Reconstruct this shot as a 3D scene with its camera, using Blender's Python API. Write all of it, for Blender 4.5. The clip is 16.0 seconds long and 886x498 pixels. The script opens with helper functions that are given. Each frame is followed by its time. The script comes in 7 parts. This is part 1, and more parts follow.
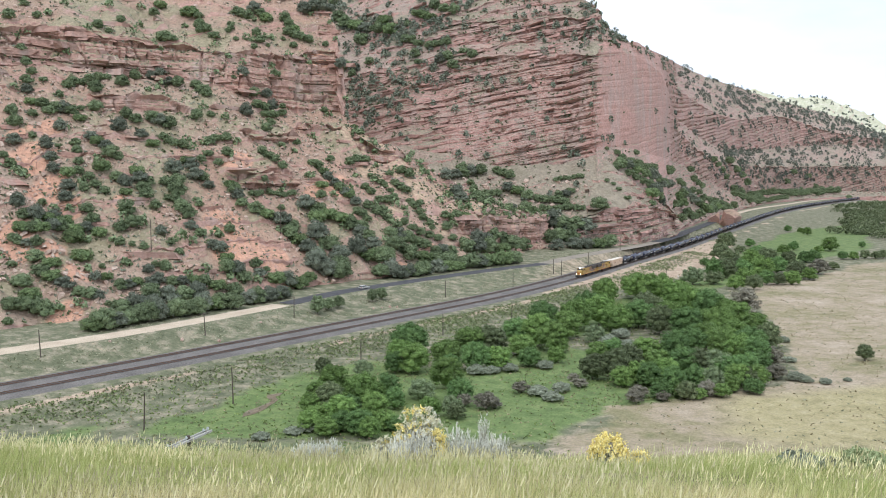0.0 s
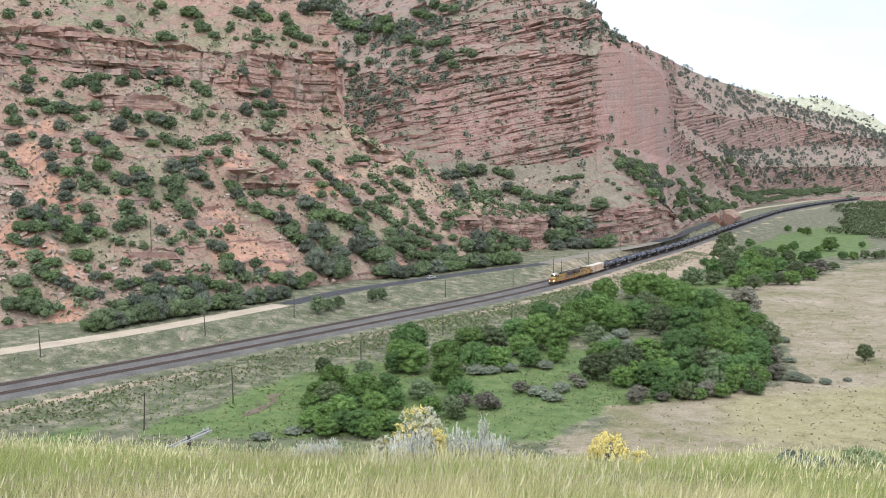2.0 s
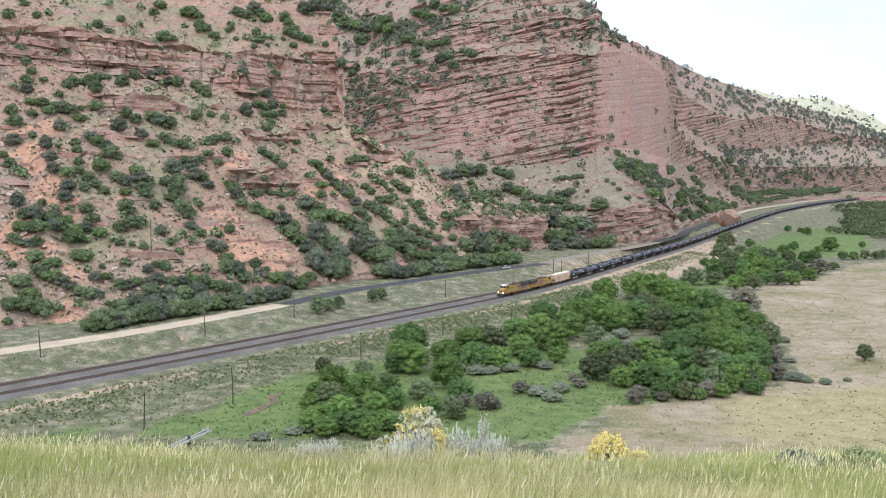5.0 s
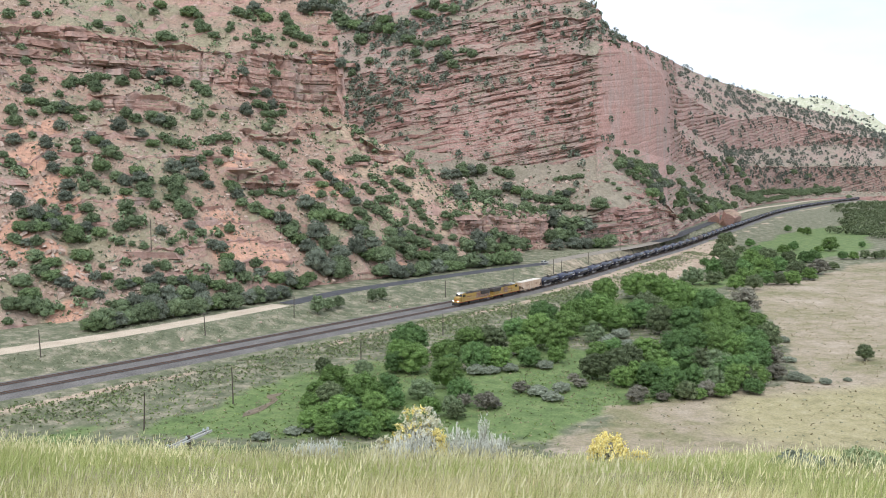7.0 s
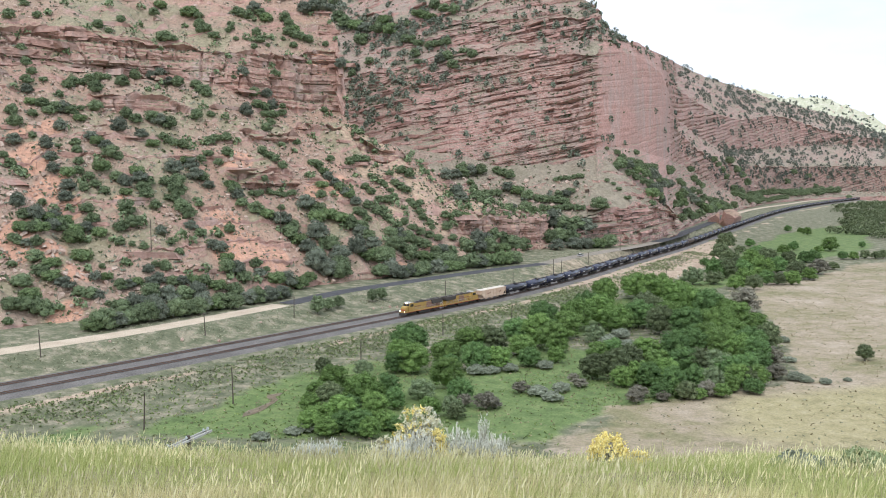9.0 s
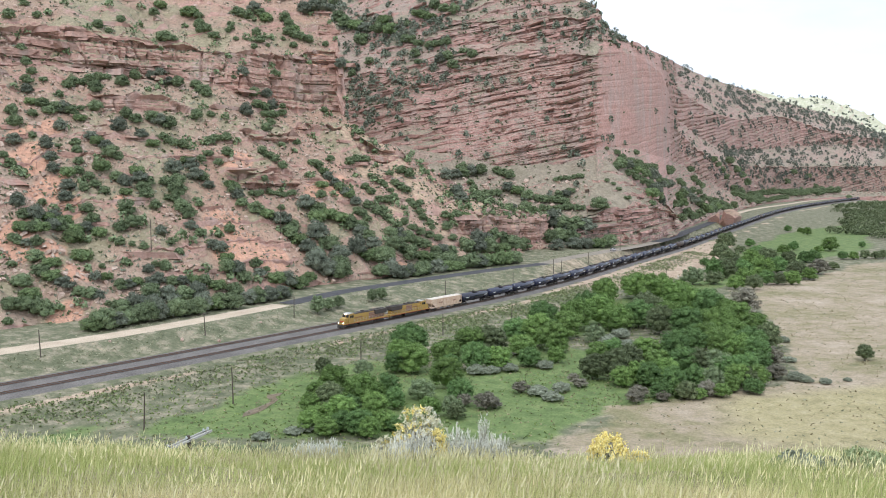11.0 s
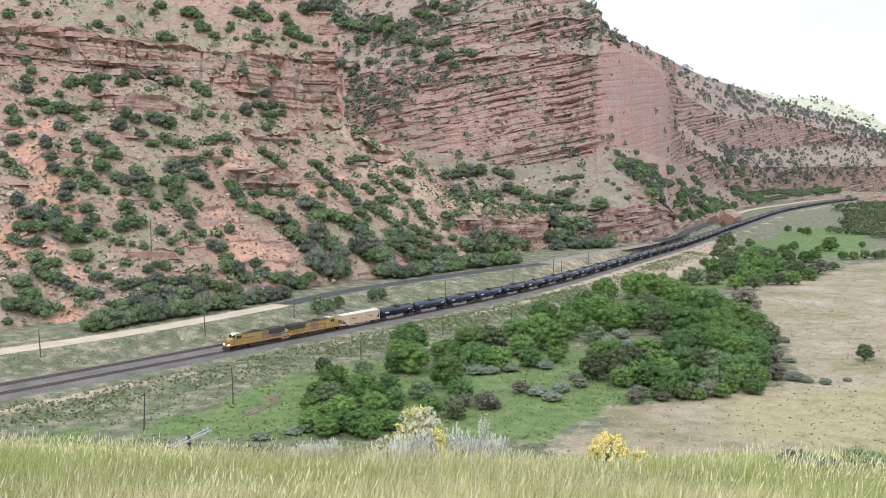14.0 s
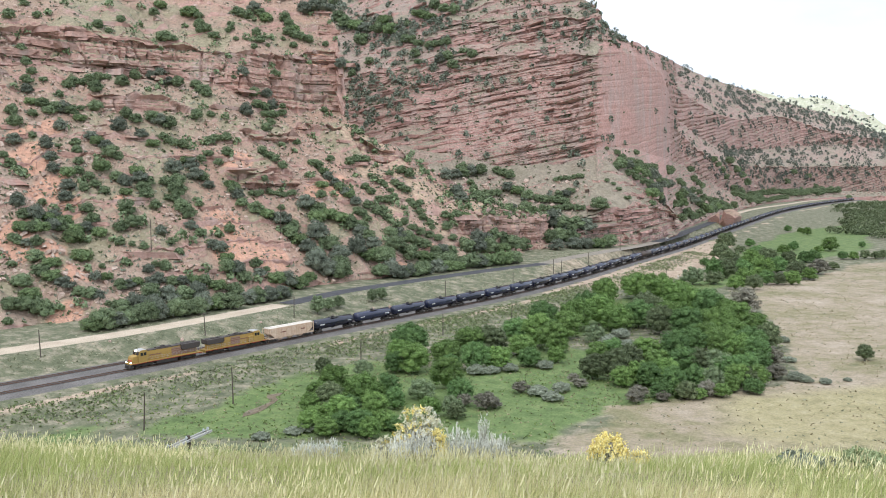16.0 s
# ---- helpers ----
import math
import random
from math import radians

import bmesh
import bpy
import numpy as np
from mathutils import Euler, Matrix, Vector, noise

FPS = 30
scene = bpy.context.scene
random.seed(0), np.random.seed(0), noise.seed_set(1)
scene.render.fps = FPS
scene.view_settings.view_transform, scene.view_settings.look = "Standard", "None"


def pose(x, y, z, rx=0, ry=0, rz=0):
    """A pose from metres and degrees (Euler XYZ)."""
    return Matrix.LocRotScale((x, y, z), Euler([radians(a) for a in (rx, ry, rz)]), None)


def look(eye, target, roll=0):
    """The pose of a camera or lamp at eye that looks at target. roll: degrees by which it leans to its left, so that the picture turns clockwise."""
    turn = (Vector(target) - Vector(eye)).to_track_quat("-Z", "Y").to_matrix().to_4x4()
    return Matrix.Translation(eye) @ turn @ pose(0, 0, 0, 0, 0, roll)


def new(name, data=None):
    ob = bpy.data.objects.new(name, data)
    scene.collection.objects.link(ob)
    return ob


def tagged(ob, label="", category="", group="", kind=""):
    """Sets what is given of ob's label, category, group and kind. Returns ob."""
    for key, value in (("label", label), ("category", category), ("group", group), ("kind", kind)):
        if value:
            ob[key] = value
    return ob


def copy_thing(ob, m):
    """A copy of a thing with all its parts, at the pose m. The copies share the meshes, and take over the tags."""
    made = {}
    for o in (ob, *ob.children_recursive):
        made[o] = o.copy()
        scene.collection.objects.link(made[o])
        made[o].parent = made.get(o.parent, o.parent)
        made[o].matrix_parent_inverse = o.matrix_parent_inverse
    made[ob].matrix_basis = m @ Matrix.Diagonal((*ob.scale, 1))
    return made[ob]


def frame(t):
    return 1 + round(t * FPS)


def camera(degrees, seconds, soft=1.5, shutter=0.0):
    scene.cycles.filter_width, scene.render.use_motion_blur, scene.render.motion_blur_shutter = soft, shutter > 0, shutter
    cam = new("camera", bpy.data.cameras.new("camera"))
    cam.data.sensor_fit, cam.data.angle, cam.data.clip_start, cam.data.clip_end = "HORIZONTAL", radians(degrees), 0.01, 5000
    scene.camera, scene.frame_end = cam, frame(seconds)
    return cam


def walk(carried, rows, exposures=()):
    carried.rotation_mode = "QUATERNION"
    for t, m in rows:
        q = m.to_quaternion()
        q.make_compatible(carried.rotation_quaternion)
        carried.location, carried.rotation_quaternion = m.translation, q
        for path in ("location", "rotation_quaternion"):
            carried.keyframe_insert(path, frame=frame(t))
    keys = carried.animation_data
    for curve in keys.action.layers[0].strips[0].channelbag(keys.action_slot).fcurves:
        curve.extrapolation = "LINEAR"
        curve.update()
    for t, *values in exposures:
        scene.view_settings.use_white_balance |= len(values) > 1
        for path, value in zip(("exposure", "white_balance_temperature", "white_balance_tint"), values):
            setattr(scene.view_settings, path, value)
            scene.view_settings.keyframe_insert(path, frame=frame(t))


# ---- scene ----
# An overlook above a canyon railway: the camera stands still on a grassy brow.
cam = camera(53.75, 16.0, soft=0.95)
EYE = pose(0, 0, 51.5, 90 - 5.2, 0, 0)
walk(cam, [(0.0, EYE), (16.0, EYE)], [(0.0, 0.05), (8.0, 0.07), (12.0, 0.10), (16.0, 0.13)])

# ---- light: a bright, thinly clouded sky with a weak, soft sun ----
world = bpy.data.worlds.new("sky")
scene.world = world
world.use_nodes = True
SUN_ELEVATION, SUN_ROTATION = radians(52), radians(192)


def build_sky():
    nt = world.node_tree
    nt.nodes.clear()
    out = nt.nodes.new("ShaderNodeOutputWorld")
    back = nt.nodes.new("ShaderNodeBackground")
    sky = nt.nodes.new("ShaderNodeTexSky")
    sky.sky_type, sky.sun_disc = "NISHITA", False
    sky.sun_elevation, sky.sun_rotation = SUN_ELEVATION, SUN_ROTATION
    sky.air_density, sky.dust_density, sky.ozone_density = 1.0, 3.0, 1.0
    coord = nt.nodes.new("ShaderNodeTexCoord")
    stretch = nt.nodes.new("ShaderNodeMapping")
    stretch.inputs["Scale"].default_value = (1.0, 1.0, 3.2)
    stretch.inputs["Location"].default_value = (0.4, 0.1, 0.0)
    cloud = nt.nodes.new("ShaderNodeTexNoise")
    cloud.inputs["Scale"].default_value = 1.7
    cloud.inputs["Detail"].default_value = 7
    ramp = nt.nodes.new("ShaderNodeValToRGB")
    ramp.color_ramp.elements[0].position, ramp.color_ramp.elements[1].position = 0.40, 0.52
    ramp.color_ramp.elements[0].color = (0.72, 0.72, 0.72, 1)
    mix = nt.nodes.new("ShaderNodeMix")
    mix.data_type = "RGBA"
    mix.inputs[7].default_value = (8.85, 9.7, 11.1, 1)
    nt.links.new(coord.outputs["Generated"], stretch.inputs["Vector"])
    nt.links.new(stretch.outputs["Vector"], cloud.inputs["Vector"])
    nt.links.new(cloud.outputs["Fac"], ramp.inputs["Fac"])
    nt.links.new(ramp.outputs["Color"], mix.inputs["Factor"])
    nt.links.new(sky.outputs["Color"], mix.inputs[6])
    # An overcast sky is brighter overhead than at its rim.
    sep = nt.nodes.new("ShaderNodeSeparateXYZ")
    rise = nt.nodes.new("ShaderNodeMapRange")
    rise.inputs["To Min"].default_value, rise.inputs["To Max"].default_value = 0.88, 1.45
    nt.links.new(coord.outputs["Generated"], sep.inputs[0])
    nt.links.new(sep.outputs[2], rise.inputs["Value"])
    lift = nt.nodes.new("ShaderNodeVectorMath")
    lift.operation = "SCALE"
    nt.links.new(mix.outputs[2], lift.inputs[0])
    nt.links.new(rise.outputs["Result"], lift.inputs["Scale"])
    nt.links.new(lift.outputs["Vector"], back.inputs["Color"])
    back.inputs["Strength"].default_value = 0.125
    nt.links.new(back.outputs["Background"], out.inputs["Surface"])


build_sky()
sun_data = bpy.data.lights.new("sun", "SUN")
sun_data.energy, sun_data.angle, sun_data.color = 1.3, radians(14), (1.0, 0.97, 0.93)
sun = new("sun", sun_data)
sun.matrix_world = look((math.sin(SUN_ROTATION) * math.cos(SUN_ELEVATION) * 900, math.cos(SUN_ROTATION) * math.cos(SUN_ELEVATION) * 900, math.sin(SUN_ELEVATION) * 900), (0, 0, 0))


# ---- numbers: lattice noise, smooth steps, curves ----
def smooth(a, b, x):
    t = np.clip((np.asarray(x, float) - a) / (b - a), 0, 1)
    return t * t * (3 - 2 * t)


def lattice(i, seed):
    h = (i[..., 0] * 374761393 + i[..., 1] * 668265263 + i[..., 2] * 1274126177 + seed * 1103515245) & 0xFFFFFFFF
    h = ((h ^ (h >> 13)) * 1274126177) & 0xFFFFFFFF
    return ((h ^ (h >> 16)) & 0xFFFF) / 32767.5 - 1.0


def vnoise(p, seed=0):
    """Value noise in -1..1 at the rows of p."""
    p = np.asarray(p, float)
    i = np.floor(p).astype(np.int64)
    f = p - i
    f = f * f * (3 - 2 * f)
    total = 0
    for dx in (0, 1):
        for dy in (0, 1):
            for dz in (0, 1):
                w = (f[..., 0] if dx else 1 - f[..., 0]) * (f[..., 1] if dy else 1 - f[..., 1]) * (f[..., 2] if dz else 1 - f[..., 2])
                total = total + w * lattice(i + np.array((dx, dy, dz)), seed)
    return total


def fbm(p, seed=0, octaves=4):
    total, a = 0, 1.0
    p = np.asarray(p, float)
    for k in range(octaves):
        total = total + a * vnoise(p * 2.03 ** k, seed + 17 * k)
        a *= 0.5
    return total / 1.6


def hermite(ts, values, t):
    """Smooth interpolation of the rows of values, given at ts, at the places t."""
    ts, values, t = np.asarray(ts, float), np.asarray(values, float), np.asarray(t, float)
    m = np.gradient(values, ts, axis=0)
    k = np.clip(np.searchsorted(ts, t, side="right") - 1, 0, len(ts) - 2)
    h = (ts[k + 1] - ts[k])
    s = ((t - ts[k]) / h)
    h, s = h[:, None], s[:, None]
    return ((1 + 2 * s) * (1 - s) ** 2) * values[k] + s * (1 - s) ** 2 * h * m[k] + s * s * (3 - 2 * s) * values[k + 1] + s * s * (s - 1) * h * m[k + 1]


def steady(ts, values, t):
    """Interpolation of the rows of values that never overshoots, so that corners stay sharp."""
    ts, values, t = np.asarray(ts, float), np.asarray(values, float), np.asarray(t, float)
    h = np.diff(ts)[:, None]
    d = np.diff(values, axis=0) / h
    m = np.zeros_like(values)
    m[0], m[-1] = d[0], d[-1]
    same = d[:-1] * d[1:] > 0
    m[1:-1] = np.where(same, 2 * d[:-1] * d[1:] / np.where(same, d[:-1] + d[1:], 1), 0)
    k = np.clip(np.searchsorted(ts, t, side="right") - 1, 0, len(ts) - 2)
    s = ((t - ts[k]) / h[k, 0])[:, None]
    return ((1 + 2 * s) * (1 - s) ** 2) * values[k] + s * (1 - s) ** 2 * h[k] * m[k] + s * s * (3 - 2 * s) * values[k + 1] + s * s * (s - 1) * h[k] * m[k + 1]


class Line:
    """A curve on the ground through given places, known by its length."""

    def __init__(self, points, step=4.0):
        pts = np.array(points, float)
        chord = np.concatenate([[0], np.cumsum(np.linalg.norm(np.diff(pts, axis=0), axis=1))])
        fine = hermite(chord, pts, np.linspace(0, chord[-1], int(chord[-1] / step) + 2))
        self.pts = fine
        self.s = np.concatenate([[0], np.cumsum(np.linalg.norm(np.diff(fine, axis=0), axis=1))])

    def at(self, s):
        return np.array([np.interp(s, self.s, self.pts[:, k]) for k in range(self.pts.shape[1])]).T

    def heading(self, s):
        d = self.at(np.asarray(s) + 3.0) - self.at(np.asarray(s) - 3.0)
        return d / np.linalg.norm(d, axis=-1, keepdims=True)

    def side(self, x, y):
        """Signed distance (positive on the left) and length along, for many places."""
        best, where, sign = np.full(x.shape, 1e9), np.zeros(x.shape), np.ones(x.shape)
        for a, b, s0 in zip(self.pts[:-1:2], self.pts[2::2], self.s[:-1:2]):
            d = b[:2] - a[:2]
            n = d @ d
            t = np.clip(((x - a[0]) * d[0] + (y - a[1]) * d[1]) / n, 0, 1)
            q = np.hypot(x - a[0] - t * d[0], y - a[1] - t * d[1])
            near = q < best
            cross = d[0] * (y - a[1]) - d[1] * (x - a[0])
            best, where, sign = np.where(near, q, best), np.where(near, s0 + t * math.sqrt(n), where), np.where(near, np.where(cross >= 0, 1, -1), sign)
        return best * sign, where
# ---- materials ----
class Nodes:
    """A node material in the making."""

    def __init__(self, name):
        self.mat = bpy.data.materials.new(name)
        self.mat.use_nodes = True
        self.nt = self.mat.node_tree
        self.bsdf = self.nt.nodes["Principled BSDF"]
        self.bsdf.inputs["Specular IOR Level"].default_value = 0.25
        self.geo = self.nt.nodes.new("ShaderNodeNewGeometry")
        self.obj = self.nt.nodes.new("ShaderNodeTexCoord")

    def link(self, a, b):
        self.nt.links.new(a, b)

    def noise(self, vector, scale, detail=4.0, rough=0.55):
        n = self.nt.nodes.new("ShaderNodeTexNoise")
        n.inputs["Scale"].default_value, n.inputs["Detail"].default_value, n.inputs["Roughness"].default_value = scale, detail, rough
        self.link(vector, n.inputs["Vector"])
        return n.outputs["Fac"]

    def ramp(self, fac, stops):
        r = self.nt.nodes.new("ShaderNodeValToRGB")
        el = r.color_ramp.elements
        while len(el) < len(stops):
            el.new(0.5)
        for e, (p, c) in zip(el, stops):
            e.position, e.color = p, (*c, 1) if len(c) == 3 else c
        self.link(fac, r.inputs["Fac"])
        return r.outputs["Color"]

    def grey(self, fac, a, b):
        return self.ramp(fac, [(a, (0, 0, 0)), (b, (1, 1, 1))])

    def mix(self, fac, a, b, blend="MIX"):
        m = self.nt.nodes.new("ShaderNodeMix")
        m.data_type, m.blend_type = "RGBA", blend
        for v, i in ((fac, 0), (a, 6), (b, 7)):
            if hasattr(v, "links"):
                self.link(v, m.inputs[i])
            else:
                m.inputs[i].default_value = v if i == 0 else (*v, 1)
        return m.outputs[2]

    def math(self, op, a, b=0.0):
        m = self.nt.nodes.new("ShaderNodeMath")
        m.operation = op
        for v, i in ((a, 0), (b, 1)):
            if hasattr(v, "links"):
                self.link(v, m.inputs[i])
            else:
                m.inputs[i].default_value = v
        return m.outputs[0]

    def split(self, vector):
        s = self.nt.nodes.new("ShaderNodeSeparateXYZ")
        self.link(vector, s.inputs[0])
        return s.outputs

    def join(self, x, y, z):
        c = self.nt.nodes.new("ShaderNodeCombineXYZ")
        for v, i in ((x, 0), (y, 1), (z, 2)):
            if hasattr(v, "links"):
                self.link(v, c.inputs[i])
            else:
                c.inputs[i].default_value = v
        return c.outputs[0]

    def attribute(self, name):
        a = self.nt.nodes.new("ShaderNodeAttribute")
        a.attribute_name = name
        return a.outputs["Fac"]

    def colour(self, c):
        if hasattr(c, "links"):
            self.link(c, self.bsdf.inputs["Base Color"])
        else:
            self.bsdf.inputs["Base Color"].default_value = (*c, 1)

    def bump(self, height, strength, distance):
        b = self.nt.nodes.new("ShaderNodeBump")
        b.inputs["Strength"].default_value, b.inputs["Distance"].default_value = strength, distance
        self.link(height, b.inputs["Height"])
        self.link(b.outputs["Normal"], self.bsdf.inputs["Normal"])

    def finish(self, rough, metal=0.0):
        self.bsdf.inputs["Roughness"].default_value, self.bsdf.inputs["Metallic"].default_value = rough, metal
        return self.mat


def plain(name, dark, light, scale, rough=0.8, metal=0.0, fine=6.0, bump=0.0, vary=0.0, spec=0.25):
    """A surface that varies between two colours at two scales, in its thing's own space; vary: from thing to thing."""
    n = Nodes(name)
    c = n.mix(n.noise(n.obj.outputs["Object"], scale), dark, light)
    g = n.noise(n.obj.outputs["Object"], scale * fine, 3.0)
    c = n.mix(0.35, c, n.ramp(g, [(0.3, dark), (0.7, light)]))
    if vary:
        info = n.nt.nodes.new("ShaderNodeObjectInfo")
        v = n.math("ADD", n.math("MULTIPLY", info.outputs["Random"], 2 * vary), 1 - vary)
        c = n.mix(1.0, c, n.join(v, v, v), "MULTIPLY")
    n.colour(c)
    if bump:
        n.bump(g, 0.5, bump)
    n.bsdf.inputs["Specular IOR Level"].default_value = spec
    return n.finish(rough, metal)


def hillside_material(name, dip, soil_a, soil_b, grass, rock, seed, meadow=0.5, bare=0.45, band=0.33, raw=None, talus=None, skin=(0.42, (0.39, 0.325, 0.29))):
    """Red sandstone where it is steep, stony soil and thin grass where it is not."""
    n = Nodes(name)
    pos = n.geo.outputs["Position"]
    x, y, z = n.split(pos)
    wide = n.noise(pos, 0.012, 5.0)
    mid = n.noise(pos, 0.07, 5.0, 0.65)
    fine = n.noise(pos, 0.55, 5.0, 0.7)
    bed = n.math("ADD", n.math("SUBTRACT", z, n.math("MULTIPLY", x, dip)), n.math("MULTIPLY", mid, 5.0))
    layers = n.noise(n.join(n.math("MULTIPLY", x, 0.02), seed, n.math("MULTIPLY", bed, band)), 1.0, 5.0, 0.66)
    cells = n.nt.nodes.new("ShaderNodeTexVoronoi")
    cells.feature = "DISTANCE_TO_EDGE"
    cells.inputs["Scale"].default_value = 1.0
    n.link(n.join(n.math("MULTIPLY", n.math("ADD", x, n.math("MULTIPLY", mid, 9.0)), 0.16), n.math("MULTIPLY", y, 0.16), n.math("MULTIPLY", bed, 0.34)), cells.inputs["Vector"])
    joints = n.grey(cells.outputs["Distance"], 0.0, 0.09)
    r0, r1, r2, r3 = rock
    stone = n.ramp(layers, [(0.28, r0), (0.40, r1), (0.50, r2), (0.60, r1), (0.70, r3)])
    streak = n.noise(n.join(n.math("MULTIPLY", x, 0.12), n.math("MULTIPLY", y, 0.12), n.math("MULTIPLY", z, 0.02)), 1.0, 4.0, 0.6)
    stone = n.mix(n.grey(streak, 0.52, 0.75), stone, r3)
    stone = n.mix(0.55, stone, n.ramp(fine, [(0.32, (0.30, 0.28, 0.28)), (0.5, (0.5, 0.5, 0.5)), (0.7, (0.72, 0.7, 0.68))]), "OVERLAY")
    grey_skin = n.grey(n.mix(0.5, n.noise(pos, 0.03, 4.0, 0.6), streak), 0.47, 0.60)
    stone = n.mix(n.math("MULTIPLY", grey_skin, skin[0]), stone, skin[1])
    patch = n.mix(0.5, wide, mid)
    soil = n.mix(n.grey(patch, 0.40, 0.56), soil_a, soil_b)
    soil = n.mix(n.grey(n.mix(0.6, mid, n.noise(pos, 0.03, 4.0)), meadow, meadow + 0.07), soil, grass)
    if talus:
        high, ta, tb = talus
        low = n.grey(n.math("ADD", n.math("SUBTRACT", 0.5, n.math("MULTIPLY", n.math("SUBTRACT", z, high), 0.02)), n.math("MULTIPLY", n.math("SUBTRACT", mid, 0.5), 0.8)), 0.35, 0.65)
        soil = n.mix(low, soil, n.mix(n.grey(patch, 0.42, 0.56), ta, tb))
    if raw:
        wild = n.math("MULTIPLY", n.math("SUBTRACT", n.mix(0.5, mid, n.noise(pos, 0.2, 4.0, 0.7)), 0.5), 1.6)
        soil = n.mix(n.grey(n.math("ADD", n.attribute("cover_grass"), wild), 0.35, 0.65), soil, n.mix(fine, tuple(v * 0.8 for v in grass), tuple(v * 1.25 for v in grass)))
        soil = n.mix(n.grey(n.math("ADD", n.attribute("cover_raw"), wild), 0.35, 0.65), soil, n.mix(fine, tuple(v * 0.85 for v in raw), tuple(min(1, v * 1.12) for v in raw)))
        soil = n.mix(n.grey(n.math("ADD", n.attribute("cover_pale"), wild), 0.3, 0.65), soil, n.mix(fine, (0.36, 0.265, 0.185), (0.48, 0.36, 0.26)))
    speck = n.noise(pos, 1.1, 3.0, 0.8)
    soil = n.mix(n.grey(speck, 0.60, 0.70), soil, tuple(min(1, v * 1.45) for v in soil_b))
    soil = n.mix(n.grey(n.noise(pos, 0.8, 4.0, 0.75), 0.56, 0.66), soil, tuple(v * 0.55 for v in grass))
    soil = n.mix(0.6, soil, n.ramp(n.mix(0.5, fine, n.noise(pos, 0.22, 5.0, 0.7)), [(0.34, (0.27, 0.27, 0.27)), (0.5, (0.5, 0.5, 0.5)), (0.66, (0.7, 0.7, 0.7))]), "OVERLAY")
    steep = n.math("ADD", n.split(n.geo.outputs["Normal"])[2], n.math("MULTIPLY", n.math("SUBTRACT", mid, 0.5), 0.5))
    n.colour(n.mix(n.grey(steep, bare, bare + 0.15), stone, soil))
    n.bump(n.mix(0.2, n.mix(0.5, fine, layers), joints), 0.65, 0.6)
    return n.finish(0.93)


ROCK_NEAR = ((0.245, 0.145, 0.12), (0.40, 0.238, 0.196), (0.455, 0.292, 0.246), (0.49, 0.375, 0.33))
ROCK_BUTTE = ((0.24, 0.15, 0.132), (0.435, 0.256, 0.22), (0.475, 0.298, 0.264), (0.51, 0.40, 0.366))
hill_mat = hillside_material("red_hillside", 0.0, (0.345, 0.227, 0.168), (0.315, 0.238, 0.184), (0.262, 0.229, 0.152), ROCK_NEAR, 3.0, 0.50, band=0.28, raw=(0.49, 0.283, 0.2))
butte_mat = hillside_material("red_butte", 0.2, (0.325, 0.234, 0.192), (0.30, 0.24, 0.2), (0.26, 0.232, 0.17), ROCK_BUTTE, 8.0, 0.50, 0.36, talus=(62, (0.212, 0.19, 0.138), (0.27, 0.232, 0.178)), skin=(0.48, (0.33, 0.262, 0.235)))


def ground_material():
    """Valley floor: meadow, dry grass, bare earth, by the land's cover."""
    n = Nodes("valley_ground")
    pos = n.geo.outputs["Position"]
    wide, mid, fine = n.noise(pos, 0.035, 5.0), n.noise(pos, 0.25, 5.0, 0.65), n.noise(pos, 1.6, 5.0, 0.7)
    green = n.ramp(mid, [(0.3, (0.08, 0.118, 0.042)), (0.5, (0.122, 0.176, 0.062)), (0.7, (0.178, 0.218, 0.088))])
    sage = n.ramp(mid, [(0.3, (0.085, 0.096, 0.056)), (0.48, (0.14, 0.146, 0.09)), (0.58, (0.225, 0.208, 0.148)), (0.7, (0.33, 0.28, 0.20))])
    dry = n.ramp(n.mix(0.45, wide, mid), [(0.36, (0.17, 0.165, 0.085)), (0.44, (0.24, 0.21, 0.125)), (0.52, (0.305, 0.25, 0.178)), (0.62, (0.385, 0.318, 0.245))])
    earth = n.ramp(mid, [(0.3, (0.26, 0.19, 0.14)), (0.5, (0.39, 0.30, 0.225)), (0.7, (0.46, 0.38, 0.28))])
    yellow = n.ramp(mid, [(0.3, (0.23, 0.205, 0.11)), (0.5, (0.315, 0.275, 0.15)), (0.7, (0.37, 0.32, 0.20))])
    c = sage
    for name, layer, w in (("cover_green", green, 0.75), ("cover_dry", dry, 0.75), ("cover_earth", earth, 0.85), ("cover_yellow", yellow, 0.8)):
        k = n.math("ADD", n.attribute(name), n.math("MULTIPLY", n.math("SUBTRACT", n.mix(0.5, mid, wide), 0.5), 1.1))
        c = n.mix(n.grey(k, 0.40, w - 0.12), c, layer)
    c = n.mix(0.6, c, n.ramp(fine, [(0.3, (0.26, 0.27, 0.24)), (0.5, (0.5, 0.5, 0.5)), (0.72, (0.75, 0.74, 0.72))]), "OVERLAY")
    n.colour(c)
    n.bump(n.mix(0.5, mid, fine), 0.8, 0.35)
    return n.finish(0.95)


ground_mat = ground_material()


